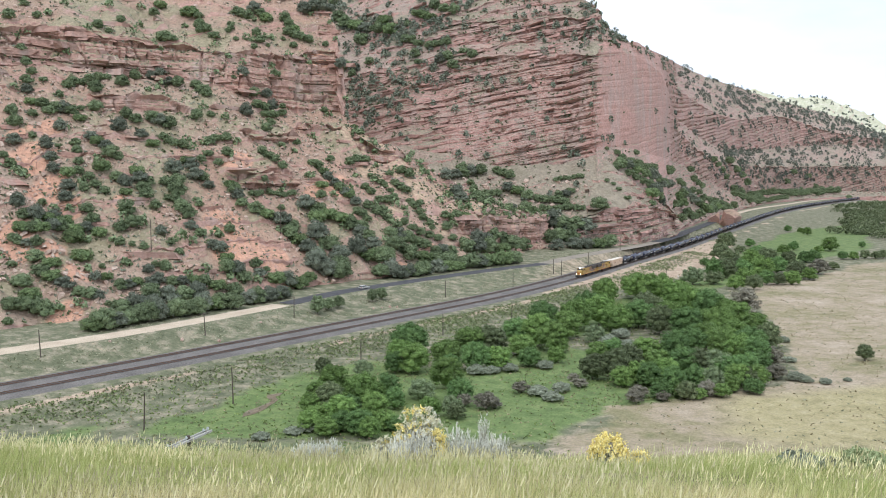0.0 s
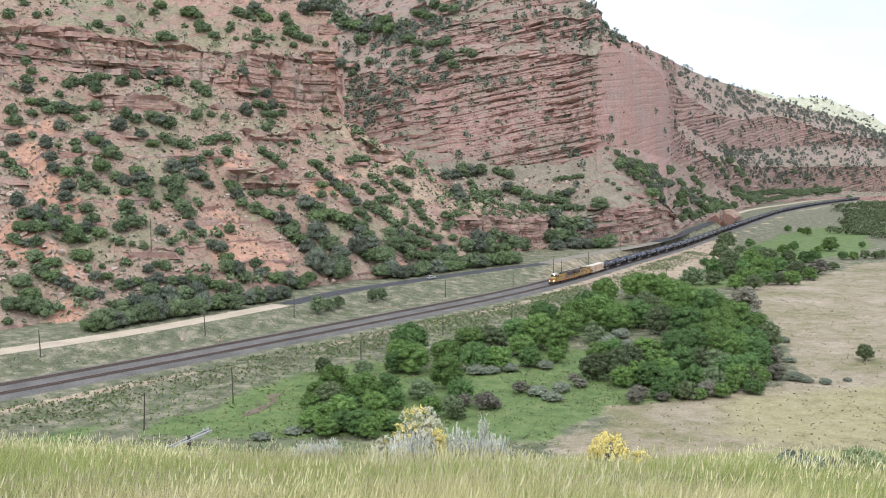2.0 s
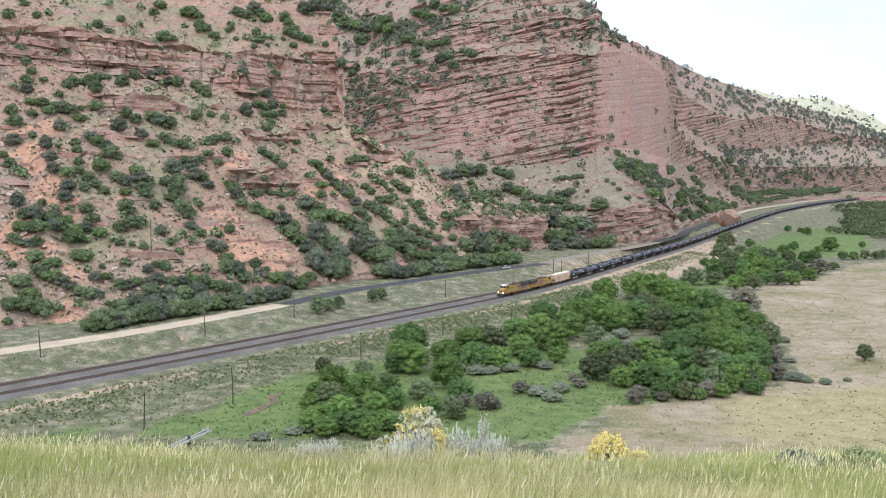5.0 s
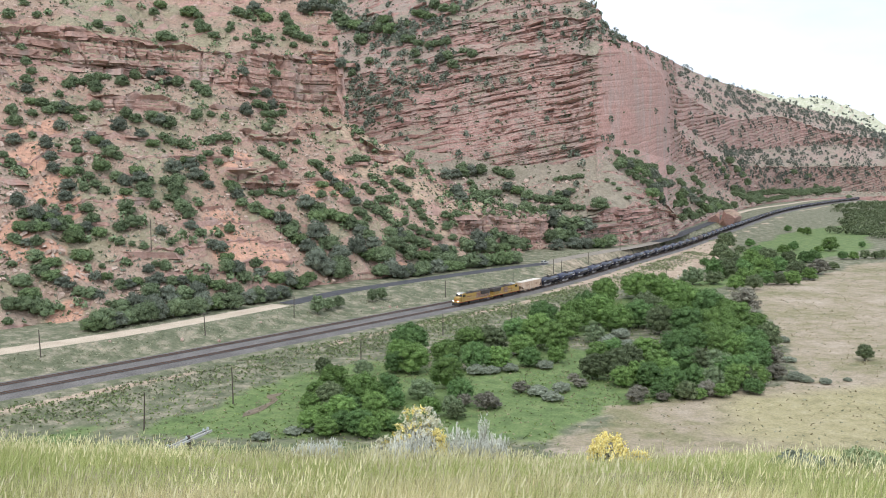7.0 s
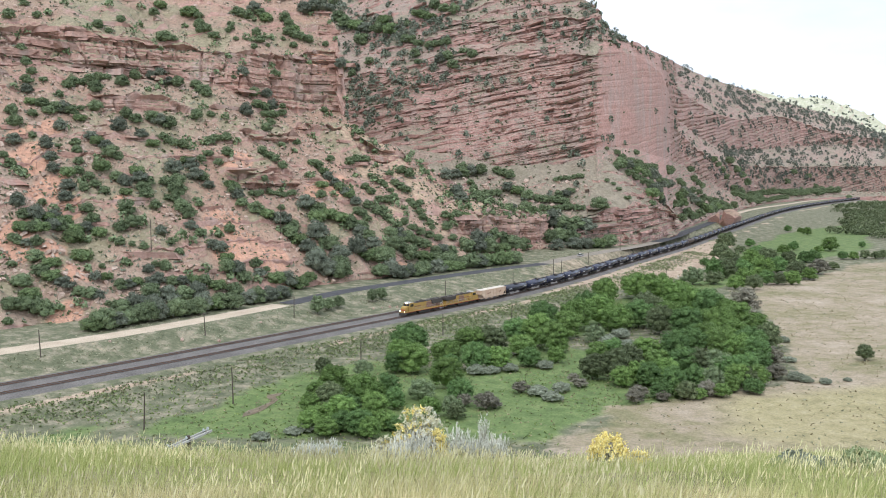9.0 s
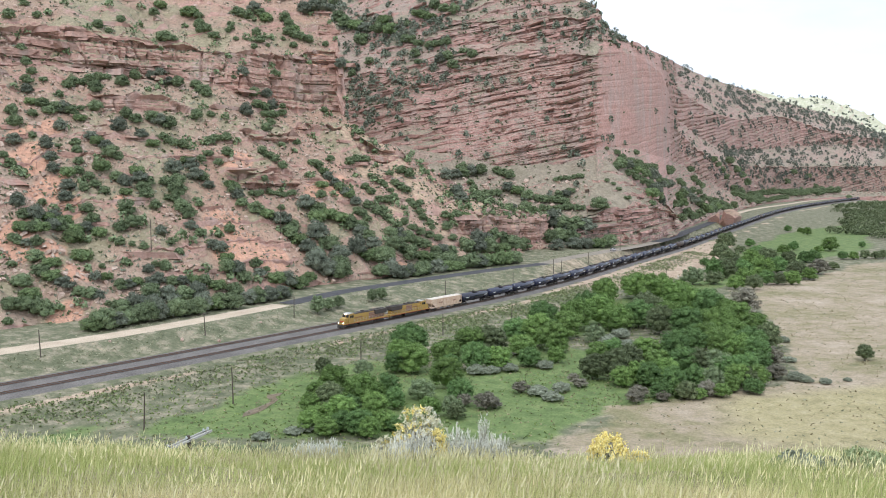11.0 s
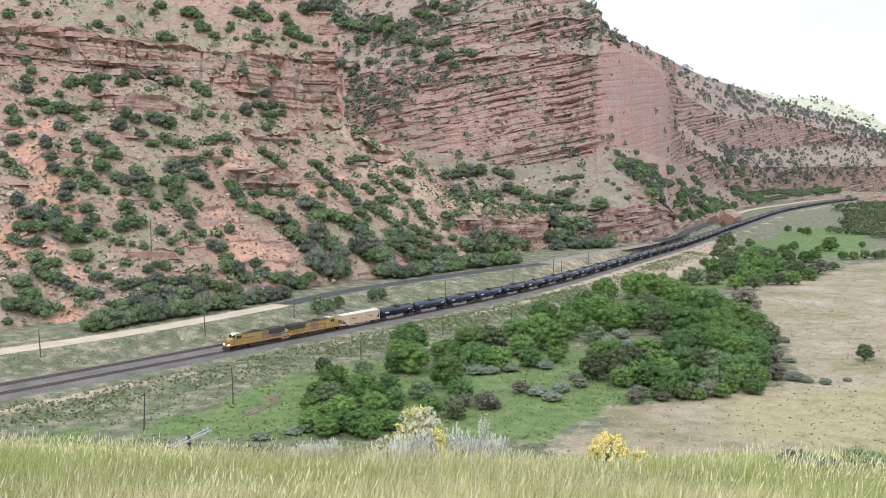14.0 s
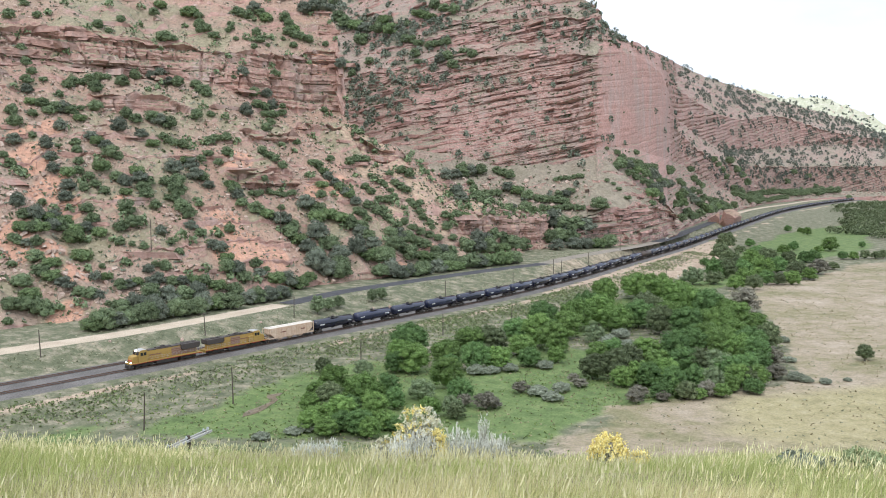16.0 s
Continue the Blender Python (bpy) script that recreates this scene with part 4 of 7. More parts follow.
OAK_SCRUB_D = [(-168, 336, 3.9), (-166, 336, 3.9), (-165, 336, 3.9), (-163, 336, 3.9), (-161, 336, 3.9), (-166, 334, 3), (-151, 310, 6), (-146, 305, 5.9), (-143, 306, 6.7), (-142, 311, 6.8), (-141, 316, 6.9), (-137, 316, 6.9), (-148, 323, 3.8), (-132, 324, 5.9), (-128, 319, 5.8), (-119, 329, 7.2), (-115, 324, 7.1), (-112, 340, 4.8), (-103, 345, 6.7), (-100, 344, 6.7), (-99, 355, 3.7), (-107, 350, 4.5), (-105, 349, 4.5), (-103, 348, 4.5), (-110, 349, 3.6), (-115, 411, 6.4), (-110, 418, 4.3), (-97, 436, 7.3), (-90, 448, 5.8), (-86, 450, 5.8), (-84, 460, 5.9), (-86, 443, 4.6)]
OAK_SCRUB_E = [(-86, 430, 6.1), (-106, 400, 5.2), (-105, 404, 5.2), (-102, 407, 5.3), (-100, 408, 5.3), (-96, 391, 5.6), (-73, 440, 4), (-106, 385, 5), (-104, 390, 5), (-99, 388, 5), (-102, 373, 5.8), (-99, 371, 5.8), (-84, 409, 5.3), (-81, 408, 5.3), (-78, 408, 5.3), (-74, 406, 5.3), (-57, 444, 5), (-64, 432, 6.1), (-62, 434, 6.2), (-59, 433, 6.2), (-56, 429, 6.1), (-53, 428, 6.1), (-50, 425, 6), (-47, 423, 6), (-45, 422, 6), (-42, 421, 6), (-48, 451, 6.1), (-45, 455, 6.1), (-41, 458, 6.2), (-58, 419, 7), (-57, 410, 5.8), (-65, 420, 3.3)]
OAK_SCRUB_F = [(-92, 380, 6.4), (-90, 378, 6.4), (-88, 376, 6.3), (-86, 374, 6.3), (-80, 374, 7.3), (-76, 375, 7.3), (-72, 378, 7.3), (-84, 384, 3.5), (-82, 386, 3.5), (-81, 389, 3.5), (-80, 393, 3.6), (-78, 394, 3.6), (-76, 395, 3.6), (-74, 396, 3.6), (-72, 397, 3.6), (-70, 400, 3.6), (-69, 403, 3.6), (-70, 382, 7.4), (-66, 383, 7.4), (-72, 390, 4), (-63, 400, 9.3), (-58, 401, 9.3), (-53, 401, 9.3), (-48, 402, 9.3), (-57, 395, 8.7), (-43, 405, 8.9), (-37, 449, 3.7), (-39, 440, 5), (-36, 438, 5), (-32, 450, 5.1), (-41, 416, 5.2), (-38, 416, 5.2)]
OAK_SCRUB_G = [(-36, 415, 5.2), (-36, 422, 5.7), (-32, 425, 5.7), (-29, 426, 5.7), (-38, 408, 7.2), (-22, 467, 6.3), (-18, 467, 6.3), (-25, 458, 5.7), (-22, 458, 5.7), (-19, 458, 5.7), (-35, 449, 4.6), (-30, 449, 4.6), (-27, 449, 4.6), (-28, 460, 4.8), (-32, 436, 5.9), (-28, 439, 5.9), (-25, 444, 6), (-17, 451, 5.6), (-15, 449, 5.6), (-12, 448, 5.6), (-10, 447, 5.6), (-7, 446, 5.5), (-12, 453, 5.2), (1, 459, 6.2), (2, 451, 6.1), (8, 483, 8.1), (10, 480, 8.1), (7, 463, 6.6), (12, 466, 6.6), (18, 566, 5.8), (20, 562, 5.8), (22, 557, 5.8)]
OAK_SCRUB_H = [(4, 486, 2.3), (2, 571, 3), (-6, 486, 3), (-32, 422, 5.2), (-29, 424, 5.3), (-26, 424, 5.3), (-22, 423, 5.3), (-19, 430, 4.9), (-15, 428, 5.8), (-11, 431, 5.8), (-7, 434, 5.8), (-3, 440, 5.9), (-6, 443, 4.6), (-2, 442, 4.6), (5, 446, 5.2), (-25, 414, 7.7), (-21, 416, 7.7), (-17, 417, 7.8), (-13, 422, 7.9), (-9, 424, 7.9), (-4, 428, 8), (0, 433, 8.1), (4, 436, 8.1), (-22, 405, 10.5), (-16, 408, 10.6), (-10, 416, 10.7), (-4, 420, 10.9), (2, 428, 11.1), (11, 452, 11.7), (17, 460, 11.9), (24, 467, 12.1), (31, 473, 12.2)]
OAK_SCRUB_I = [(38, 486, 12.6), (18, 466, 8.4), (23, 472, 8.5), (28, 477, 8.6), (33, 484, 8.8), (46, 503, 11.1), (-113, 489, 7), (-110, 488, 6.9), (-108, 493, 7), (-107, 504, 7.8), (-103, 503, 7.8), (-99, 499, 7.7), (-100, 477, 5.6), (-97, 473, 5.5), (-113, 474, 4.3), (-112, 471, 4.3), (-113, 469, 4.2), (-103, 466, 2.7), (-108, 464, 3.3), (-128, 468, 6.7), (-124, 466, 6.6), (-119, 463, 6.6), (-89, 501, 7.1), (-86, 500, 7.1), (-83, 496, 7.1), (-86, 493, 6.4), (-82, 493, 6.4), (-79, 494, 6.4), (-75, 496, 6.4), (-82, 488, 5), (-88, 490, 3.2), (-98, 461, 4.2)]
OAK_SCRUB_J = [(-93, 473, 2.8), (-80, 515, 9.3), (-75, 517, 9.4), (-70, 516, 9.3), (-93, 737, 10.5), (-102, 452, 7), (-97, 454, 7.1), (-92, 461, 6.6), (-89, 468, 6.6), (-94, 448, 6.4), (-91, 451, 6.4), (-88, 454, 6.5), (-84, 463, 4.2), (-122, 437, 6.2), (-119, 434, 6.2), (-115, 430, 6.1), (-106, 449, 2.9), (-65, 484, 5), (-45, 472, 3.4), (-66, 499, 4.2), (-145, 300, 6.2), (-142, 301, 6.2), (-139, 302, 6.3), (-139, 310, 6.4), (-137, 313, 6.5), (-132, 315, 6.5), (-146, 296, 4.6), (-144, 295, 4.6), (-141, 295, 4.6), (-138, 296, 4.6), (-142, 286, 3.7), (-136, 290, 6.4)]
OAK_SCRUB_K = [(-130, 289, 6.4), (-132, 285, 6.6), (-128, 284, 6.6), (-123, 282, 6.6), (-131, 309, 8), (-126, 303, 7.8), (-129, 316, 5.7), (-124, 315, 5.7), (-118, 320, 5.8), (-106, 328, 5.1), (-108, 315, 3.7), (-101, 324, 4.2), (-98, 323, 4.2), (-100, 312, 4.4), (-99, 311, 4.4), (-103, 311, 3.2), (-104, 307, 4.8), (-116, 313, 4), (-112, 314, 2.8), (-112, 307, 3.6), (-118, 301, 2.7), (-118, 294, 4.6), (-115, 297, 4.6), (-118, 281, 5.1), (-114, 280, 5.1), (-112, 281, 5.1), (-109, 282, 2.9), (-135, 278, 7.2), (-130, 273, 7), (-132, 264, 6.5), (-130, 267, 6.6), (-127, 270, 6.6)]
OAK_SCRUB_L = [(-124, 270, 6.6), (-111, 275, 3.2), (-130, 258, 3.3), (-110, 296, 5), (-108, 298, 5), (-106, 300, 5), (-102, 302, 5.5), (-100, 306, 5.5), (-96, 308, 5.6), (-93, 310, 5.6), (-91, 314, 5.7), (-87, 316, 5.7), (-106, 284, 7.7), (-102, 288, 7.8), (-98, 291, 7.9), (-95, 300, 8.1), (-100, 297, 7.3), (-91, 304, 7.5), (-87, 308, 7.6), (-98, 340, 5.3), (-94, 338, 5.2), (-88, 343, 4.4), (-86, 351, 5), (-89, 337, 6.1), (-86, 336, 6.1), (-83, 334, 6), (-82, 329, 7.2), (-79, 331, 7.3), (-76, 331, 7.3), (-74, 343, 6.2), (-72, 339, 6.1), (-70, 344, 3.6)]
OAK_SCRUB_M = [(-83, 318, 7.8), (-78, 322, 8.3), (-66, 343, 8), (-62, 348, 8.1), (-58, 350, 8.1), (-55, 357, 6.9), (-54, 368, 10.9), (-49, 370, 11), (-44, 371, 11), (-67, 379, 8.3), (-63, 379, 8.3), (-59, 377, 8.3), (-54, 375, 8.2), (-55, 384, 10.4), (-50, 383, 10.4), (-45, 380, 10.3), (-44, 375, 9.2), (-38, 403, 7.9), (-35, 402, 7.9), (-32, 398, 7.8), (-38, 388, 9.5), (-34, 391, 9.6), (-29, 393, 9.6), (-28, 386, 9), (-24, 391, 9.1), (-26, 396, 9.7)]
OAK_SCRUB = OAK_SCRUB_A + OAK_SCRUB_B + OAK_SCRUB_C + OAK_SCRUB_D + OAK_SCRUB_E + OAK_SCRUB_F + OAK_SCRUB_G + OAK_SCRUB_H + OAK_SCRUB_I + OAK_SCRUB_J + OAK_SCRUB_K + OAK_SCRUB_L + OAK_SCRUB_M
TALUS_SCRUB_A = [(-78, 711, 16.5), (-69, 707, 16.5), (-60, 700, 16.3), (-50, 688, 16), (-40, 679, 15.8), (-84, 719, 13), (-63, 691, 13.4), (-45, 690, 13.4), (-57, 492, 7.6), (-72, 660, 10.2), (-66, 656, 10.2), (-55, 659, 7.7), (-67, 651, 6.7), (-19, 673, 10.4), (-14, 670, 10.4), (-9, 666, 10.3), (-6, 673, 10.4), (1, 665, 10.3), (8, 662, 10.3), (-27, 674, 7), (-28, 662, 8.6), (-23, 659, 8.5), (-18, 654, 8.5), (-20, 645, 8.3), (-10, 649, 7.6), (-6, 646, 7.5), (-1, 645, 7.5), (3, 645, 7.5), (-18, 638, 6.6), (-2, 633, 9), (3, 633, 9), (7, 628, 8.9)]
TALUS_SCRUB_B = [(15, 635, 8.2), (21, 631, 8.2), (-92, 749, 9.7), (2, 487, 7.6), (8, 570, 8.8), (13, 575, 8.9), (19, 578, 9), (25, 579, 9), (13, 579, 9.7), (36, 582, 7.5), (40, 581, 7.5), (44, 580, 7.5), (18, 488, 5.7), (21, 492, 5.7), (27, 558, 6.5), (31, 560, 6.5), (35, 562, 6.5), (42, 567, 9.5), (48, 564, 9.5), (54, 560, 9.4), (52, 550, 9.2), (53, 522, 8.8), (61, 560, 7.2), (65, 561, 7.3), (70, 561, 7.3), (74, 561, 7.2), (78, 560, 7.2), (79, 567, 8.1), (75, 566, 6.6), (83, 570, 6.6), (63, 551, 5.7), (67, 553, 5.7)]
TALUS_SCRUB_C = [(71, 554, 5.7), (74, 555, 5.7), (78, 555, 5.7), (81, 554, 5.7), (84, 551, 5.7), (87, 549, 5.7), (75, 582, 4.5), (78, 584, 4.5), (82, 586, 4.5), (84, 584, 4.5), (87, 584, 4.5), (90, 584, 4.5), (92, 583, 4.5), (108, 578, 3.7), (112, 576, 3.7), (120, 568, 5.1), (115, 573, 4.4), (149, 603, 10.9), (158, 615, 11.1), (145, 596, 6.2), (123, 610, 10.2), (130, 618, 10.4), (138, 626, 10.5), (147, 639, 10.7), (156, 653, 11), (166, 668, 11.2), (182, 708, 11.9), (203, 759, 12.8), (220, 797, 13.4), (236, 829, 13.9), (250, 848, 14.3), (120, 606, 8.6)]
TALUS_SCRUB_D = [(130, 613, 8.7), (136, 619, 8.8), (143, 628, 8.9), (150, 637, 9.1), (140, 630, 9), (163, 665, 9.5), (173, 686, 9.8), (215, 785, 11.2), (168, 673, 9.6), (245, 841, 12), (257, 858, 12.2), (272, 883, 12.6), (160, 625, 8.9), (192, 727, 10.3), (213, 761, 10.8), (222, 773, 11), (238, 807, 11.5), (170, 638, 8.2), (197, 714, 9.2), (218, 764, 9.9), (240, 844, 9.8), (255, 876, 10.2), (262, 879, 10.2), (277, 911, 10.6), (288, 926, 10.8), (302, 951, 11.1), (312, 962, 11.2), (279, 907, 9.4), (293, 932, 9.6), (302, 942, 9.7), (321, 981, 10.1), (339, 1016, 10.5)]
TALUS_SCRUB_E = [(355, 1088, 12.7), (365, 1097, 12.8), (379, 1116, 13), (388, 1120, 13), (400, 1133, 13.2), (418, 1165, 13.5), (410, 1163, 12), (432, 1204, 12.5), (447, 1224, 12.7), (473, 1273, 13.2), (490, 1297, 13.4), (509, 1323, 13.7), (515, 1327, 15.4), (532, 1346, 15.7), (550, 1365, 15.9), (571, 1392, 16.2), (589, 1409, 16.4), (611, 1436, 16.7), (624, 1441, 16.8), (644, 1461, 17), (661, 1476, 17.2), (678, 1489, 17.3), (133, 623, 8.9), (141, 635, 9), (148, 645, 9.2), (158, 662, 9.4), (187, 729, 10.4), (149, 613, 11.1), (157, 622, 11.3), (166, 634, 11.5), (206, 756, 12.7), (259, 852, 14.3)]
TALUS_SCRUB_F = [(286, 910, 15.3), (114, 612, 3.6), (122, 617, 5.6), (126, 618, 6.4), (141, 643, 5.4), (197, 758, 7.8), (211, 786, 8.1), (220, 806, 8.3), (225, 810, 8.4), (249, 883, 9.1), (252, 880, 9.1), (258, 890, 9.2), (270, 916, 9.5), (311, 1010, 10.4), (322, 1030, 10.6), (333, 1049, 10.9), (343, 1066, 11), (358, 1096, 11.3), (375, 1124, 14.5), (390, 1148, 14.8), (408, 1178, 15.2), (414, 1173, 15.2), (423, 1177, 15.2), (357, 1068, 13.8), (377, 1100, 14.2), (392, 1118, 14.5), (416, 1158, 15), (542, 1385, 17.9), (563, 1411, 18.2), (588, 1442, 18.6), (615, 1479, 19.1), (635, 1497, 19.3)]
TALUS_SCRUB_G = [(644, 1489, 19.3), (672, 1496, 19.3), (532, 1338, 13), (546, 1354, 13.1), (562, 1373, 13.3), (578, 1393, 13.5), (608, 1425, 13.8), (621, 1435, 13.9), (633, 1445, 14), (661, 1469, 14.2), (674, 1478, 14.3), (421, 1169, 9.8), (439, 1201, 10.1), (452, 1218, 10.2), (467, 1241, 10.4), (483, 1268, 10.7), (495, 1283, 10.8), (508, 1299, 10.9), (288, 922, 10.7), (319, 974, 11.3)]
TALUS_SCRUB = TALUS_SCRUB_A + TALUS_SCRUB_B + TALUS_SCRUB_C + TALUS_SCRUB_D + TALUS_SCRUB_E + TALUS_SCRUB_F + TALUS_SCRUB_G
NOOK_OAKS = [(66, 538, 12.5), (73, 538, 12.5), (81, 537, 12.5), (89, 542, 12.6), (98, 548, 12.7), (64, 527, 11.6), (71, 530, 11.6), (78, 531, 11.7), (79, 524, 10.2), (87, 529, 10.3), (95, 532, 10.3), (103, 536, 10.4), (67, 514, 9.3)]
CREEK_TREES_A = [(52, 217, 6.2), (56, 209, 5.9), (58, 206, 4.8), (66, 215, 6.4), (67, 206, 4.5), (74, 216, 6.1), (76, 210, 4.9), (86, 234, 6.9), (52, 205, 4.8), (45, 216, 5.6), (50, 220, 6.3), (49, 249, 6.4), (44, 246, 6.3), (-28, 179, 5.1), (-24, 175, 5), (-17, 176, 5.7), (-21, 190, 6.2), (-15, 174, 4.5), (-10, 179, 4.2), (-26, 197, 6.4), (-13, 204, 5.8), (-27, 183, 5.2), (-16, 203, 6), (-30, 204, 5.3), (-27, 213, 6.9), (-19, 200, 7.8), (-22, 184, 7.1), (-15, 188, 6.1), (-30, 193, 4.4), (-21, 179, 5.2), (-12, 180, 4.6), (-11, 196, 4.6)]
CREEK_TREES_B = [(1, 215, 7.8), (4, 203, 6), (-3, 190, 4.9), (-10, 256, 10.9), (-12, 238, 7.7), (-8, 232, 8.4), (-13, 232, 5.4), (1, 244, 8.8), (8, 257, 10.3), (14, 258, 10.3), (9, 236, 8.5), (2, 235, 6.1), (15, 237, 7.7), (23, 253, 8.2), (29, 267, 9.7), (33, 259, 9.4), (34, 294, 10.7), (32, 244, 5), (24, 280, 9.1), (24, 239, 6.2), (45, 294, 10.6), (40, 281, 9.1), (67, 358, 10.6), (82, 367, 13.3), (88, 358, 13), (94, 350, 11.3), (92, 325, 11.8), (98, 320, 11.6), (103, 317, 10.2), (102, 299, 10.8), (103, 285, 9.2), (100, 265, 8.2)]
CREEK_TREES_C = [(54, 324, 10.5), (55, 304, 11), (59, 293, 10.6), (68, 300, 10.9), (76, 322, 11.7), (72, 287, 9.3), (79, 300, 10.9), (80, 283, 11), (87, 290, 10.5), (90, 281, 10.9), (81, 266, 9.6), (90, 267, 9.7), (92, 258, 9.3), (82, 252, 9.1), (76, 263, 8.5), (84, 243, 8.8), (87, 240, 8.7), (51, 235, 7.3), (58, 245, 8.5), (59, 235, 7.6), (65, 242, 8.8), (58, 223, 6.6), (64, 229, 8), (68, 229, 8), (63, 215, 6.1), (74, 225, 7.8), (78, 222, 7.7), (80, 219, 6.5), (71, 212, 4.9), (77, 217, 5.1), (61, 204, 3.7)]
CREEK_TREES = CREEK_TREES_A + CREEK_TREES_B + CREEK_TREES_C
DULL_TREES = [(-5, 204, 6.1), (39, 224, 7.2), (45, 223, 8.6), (72, 227, 7.9), (67, 213, 5.8), (2, 190, 4.7), (48, 273, 7), (3, 188, 4.1), (58, 204, 4.8), (119, 414, 10.7), (-21, 226, 5.2), (-32, 230, 4.5)]
TWIG_BUSHES = [(92, 241, 6.9), (87, 225, 5.5), (47, 206, 4.8), (45, 201, 4.2), (64, 207, 4.8), (52, 203, 3.2), (34, 216, 4.2), (10, 196, 5.6), (5, 198, 3.8), (12, 197, 3.1), (65, 270, 4.2), (198, 458, 10.1), (124, 356, 9.2), (19, 210, 4.4), (34, 223, 3.2)]
SAGE_BUSHES = [(9, 231, 4.2), (13, 232, 4.2), (18, 234, 4.2), (28, 237, 4), (51, 265, 6.2), (57, 265, 6.2), (62, 265, 5.5), (23, 208, 4.6), (26, 203, 4.2), (29, 211, 3.8), (109, 276, 3.2), (99, 246, 3.5), (92, 224, 3.8), (-28, 179, 4.2), (-24, 177, 3.4), (-31, 177, 3.4), (-37, 173, 3.4), (58, 282, 5.5), (94, 222, 2.9), (98, 220, 2.6), (105, 223, 2)]
FAR_TREES_A = [(196, 603, 12.5), (169, 530, 11.6), (166, 503, 11.1), (139, 443, 10.9), (144, 442, 10.8), (130, 416, 8.6), (145, 415, 10.2), (175, 494, 10.2), (192, 531, 11.7), (189, 507, 11.8), (177, 461, 11.9), (163, 444, 11.5), (202, 508, 9.2), (180, 442, 10.3), (215, 516, 9.3), (166, 413, 8.5), (182, 431, 7.8), (262, 589, 11.4), (215, 479, 6.2), (159, 412, 7.5), (154, 413, 7.5), (153, 444, 9.8), (149, 494, 6.4), (218, 619, 6.8), (304, 769, 6.5), (309, 753, 6.3), (305, 730, 7.1), (296, 615, 4.8), (134, 397, 7.7), (142, 396, 7.7), (154, 460, 10.1), (244, 531, 6.2)]
FAR_TREES_B = [(250, 530, 6.2), (259, 534, 6.2), (266, 534, 6.2), (272, 537, 6.2), (250, 579, 6), (195, 571, 7.4), (223, 570, 8.1), (238, 591, 6.9), (219, 514, 8)]
FAR_TREES = FAR_TREES_A + FAR_TREES_B
HEDGE = [(178, 233, 7.8), (243, 266, 7.0), (332, 353, 7.5), (359, 420, 9.5)]
TRACK_BUSHES = [(-44, 304, 5.1), (-41, 311, 4.4), (-38, 316, 4.1), (-27, 332, 3.9), (-24, 337, 4.4)]
LONE_TREE = (120, 245)


def set_out(places, protos, base_width, rng, sink=0.15, squash=(0.85, 1.15)):
    """Stands copies of the prototypes at (x, y, width) places; the prototypes take the first places."""
    used = set()
    for k, (x, y, w) in enumerate(places):
        j = int(rng.integers(len(protos)))
        p = protos[j]
        s = w / base_width
        m = pose(x, y, drop.at(x, y) - sink * s, 0, 0, float(rng.uniform(0, 360))) @ Matrix.Diagonal((s, s, s * float(rng.uniform(*squash)), 1))
        if j not in used:
            used.add(j)
            p.matrix_basis = m
        else:
            p_scale = p.scale.copy()
            p.scale = (1, 1, 1)
            copy_thing(p, m)
            p.scale = p_scale
    for j, p in enumerate(protos):
        if j not in used:
            p.matrix_basis = pose(*places[0][:2], drop.at(*places[0][:2]) - 0.3)


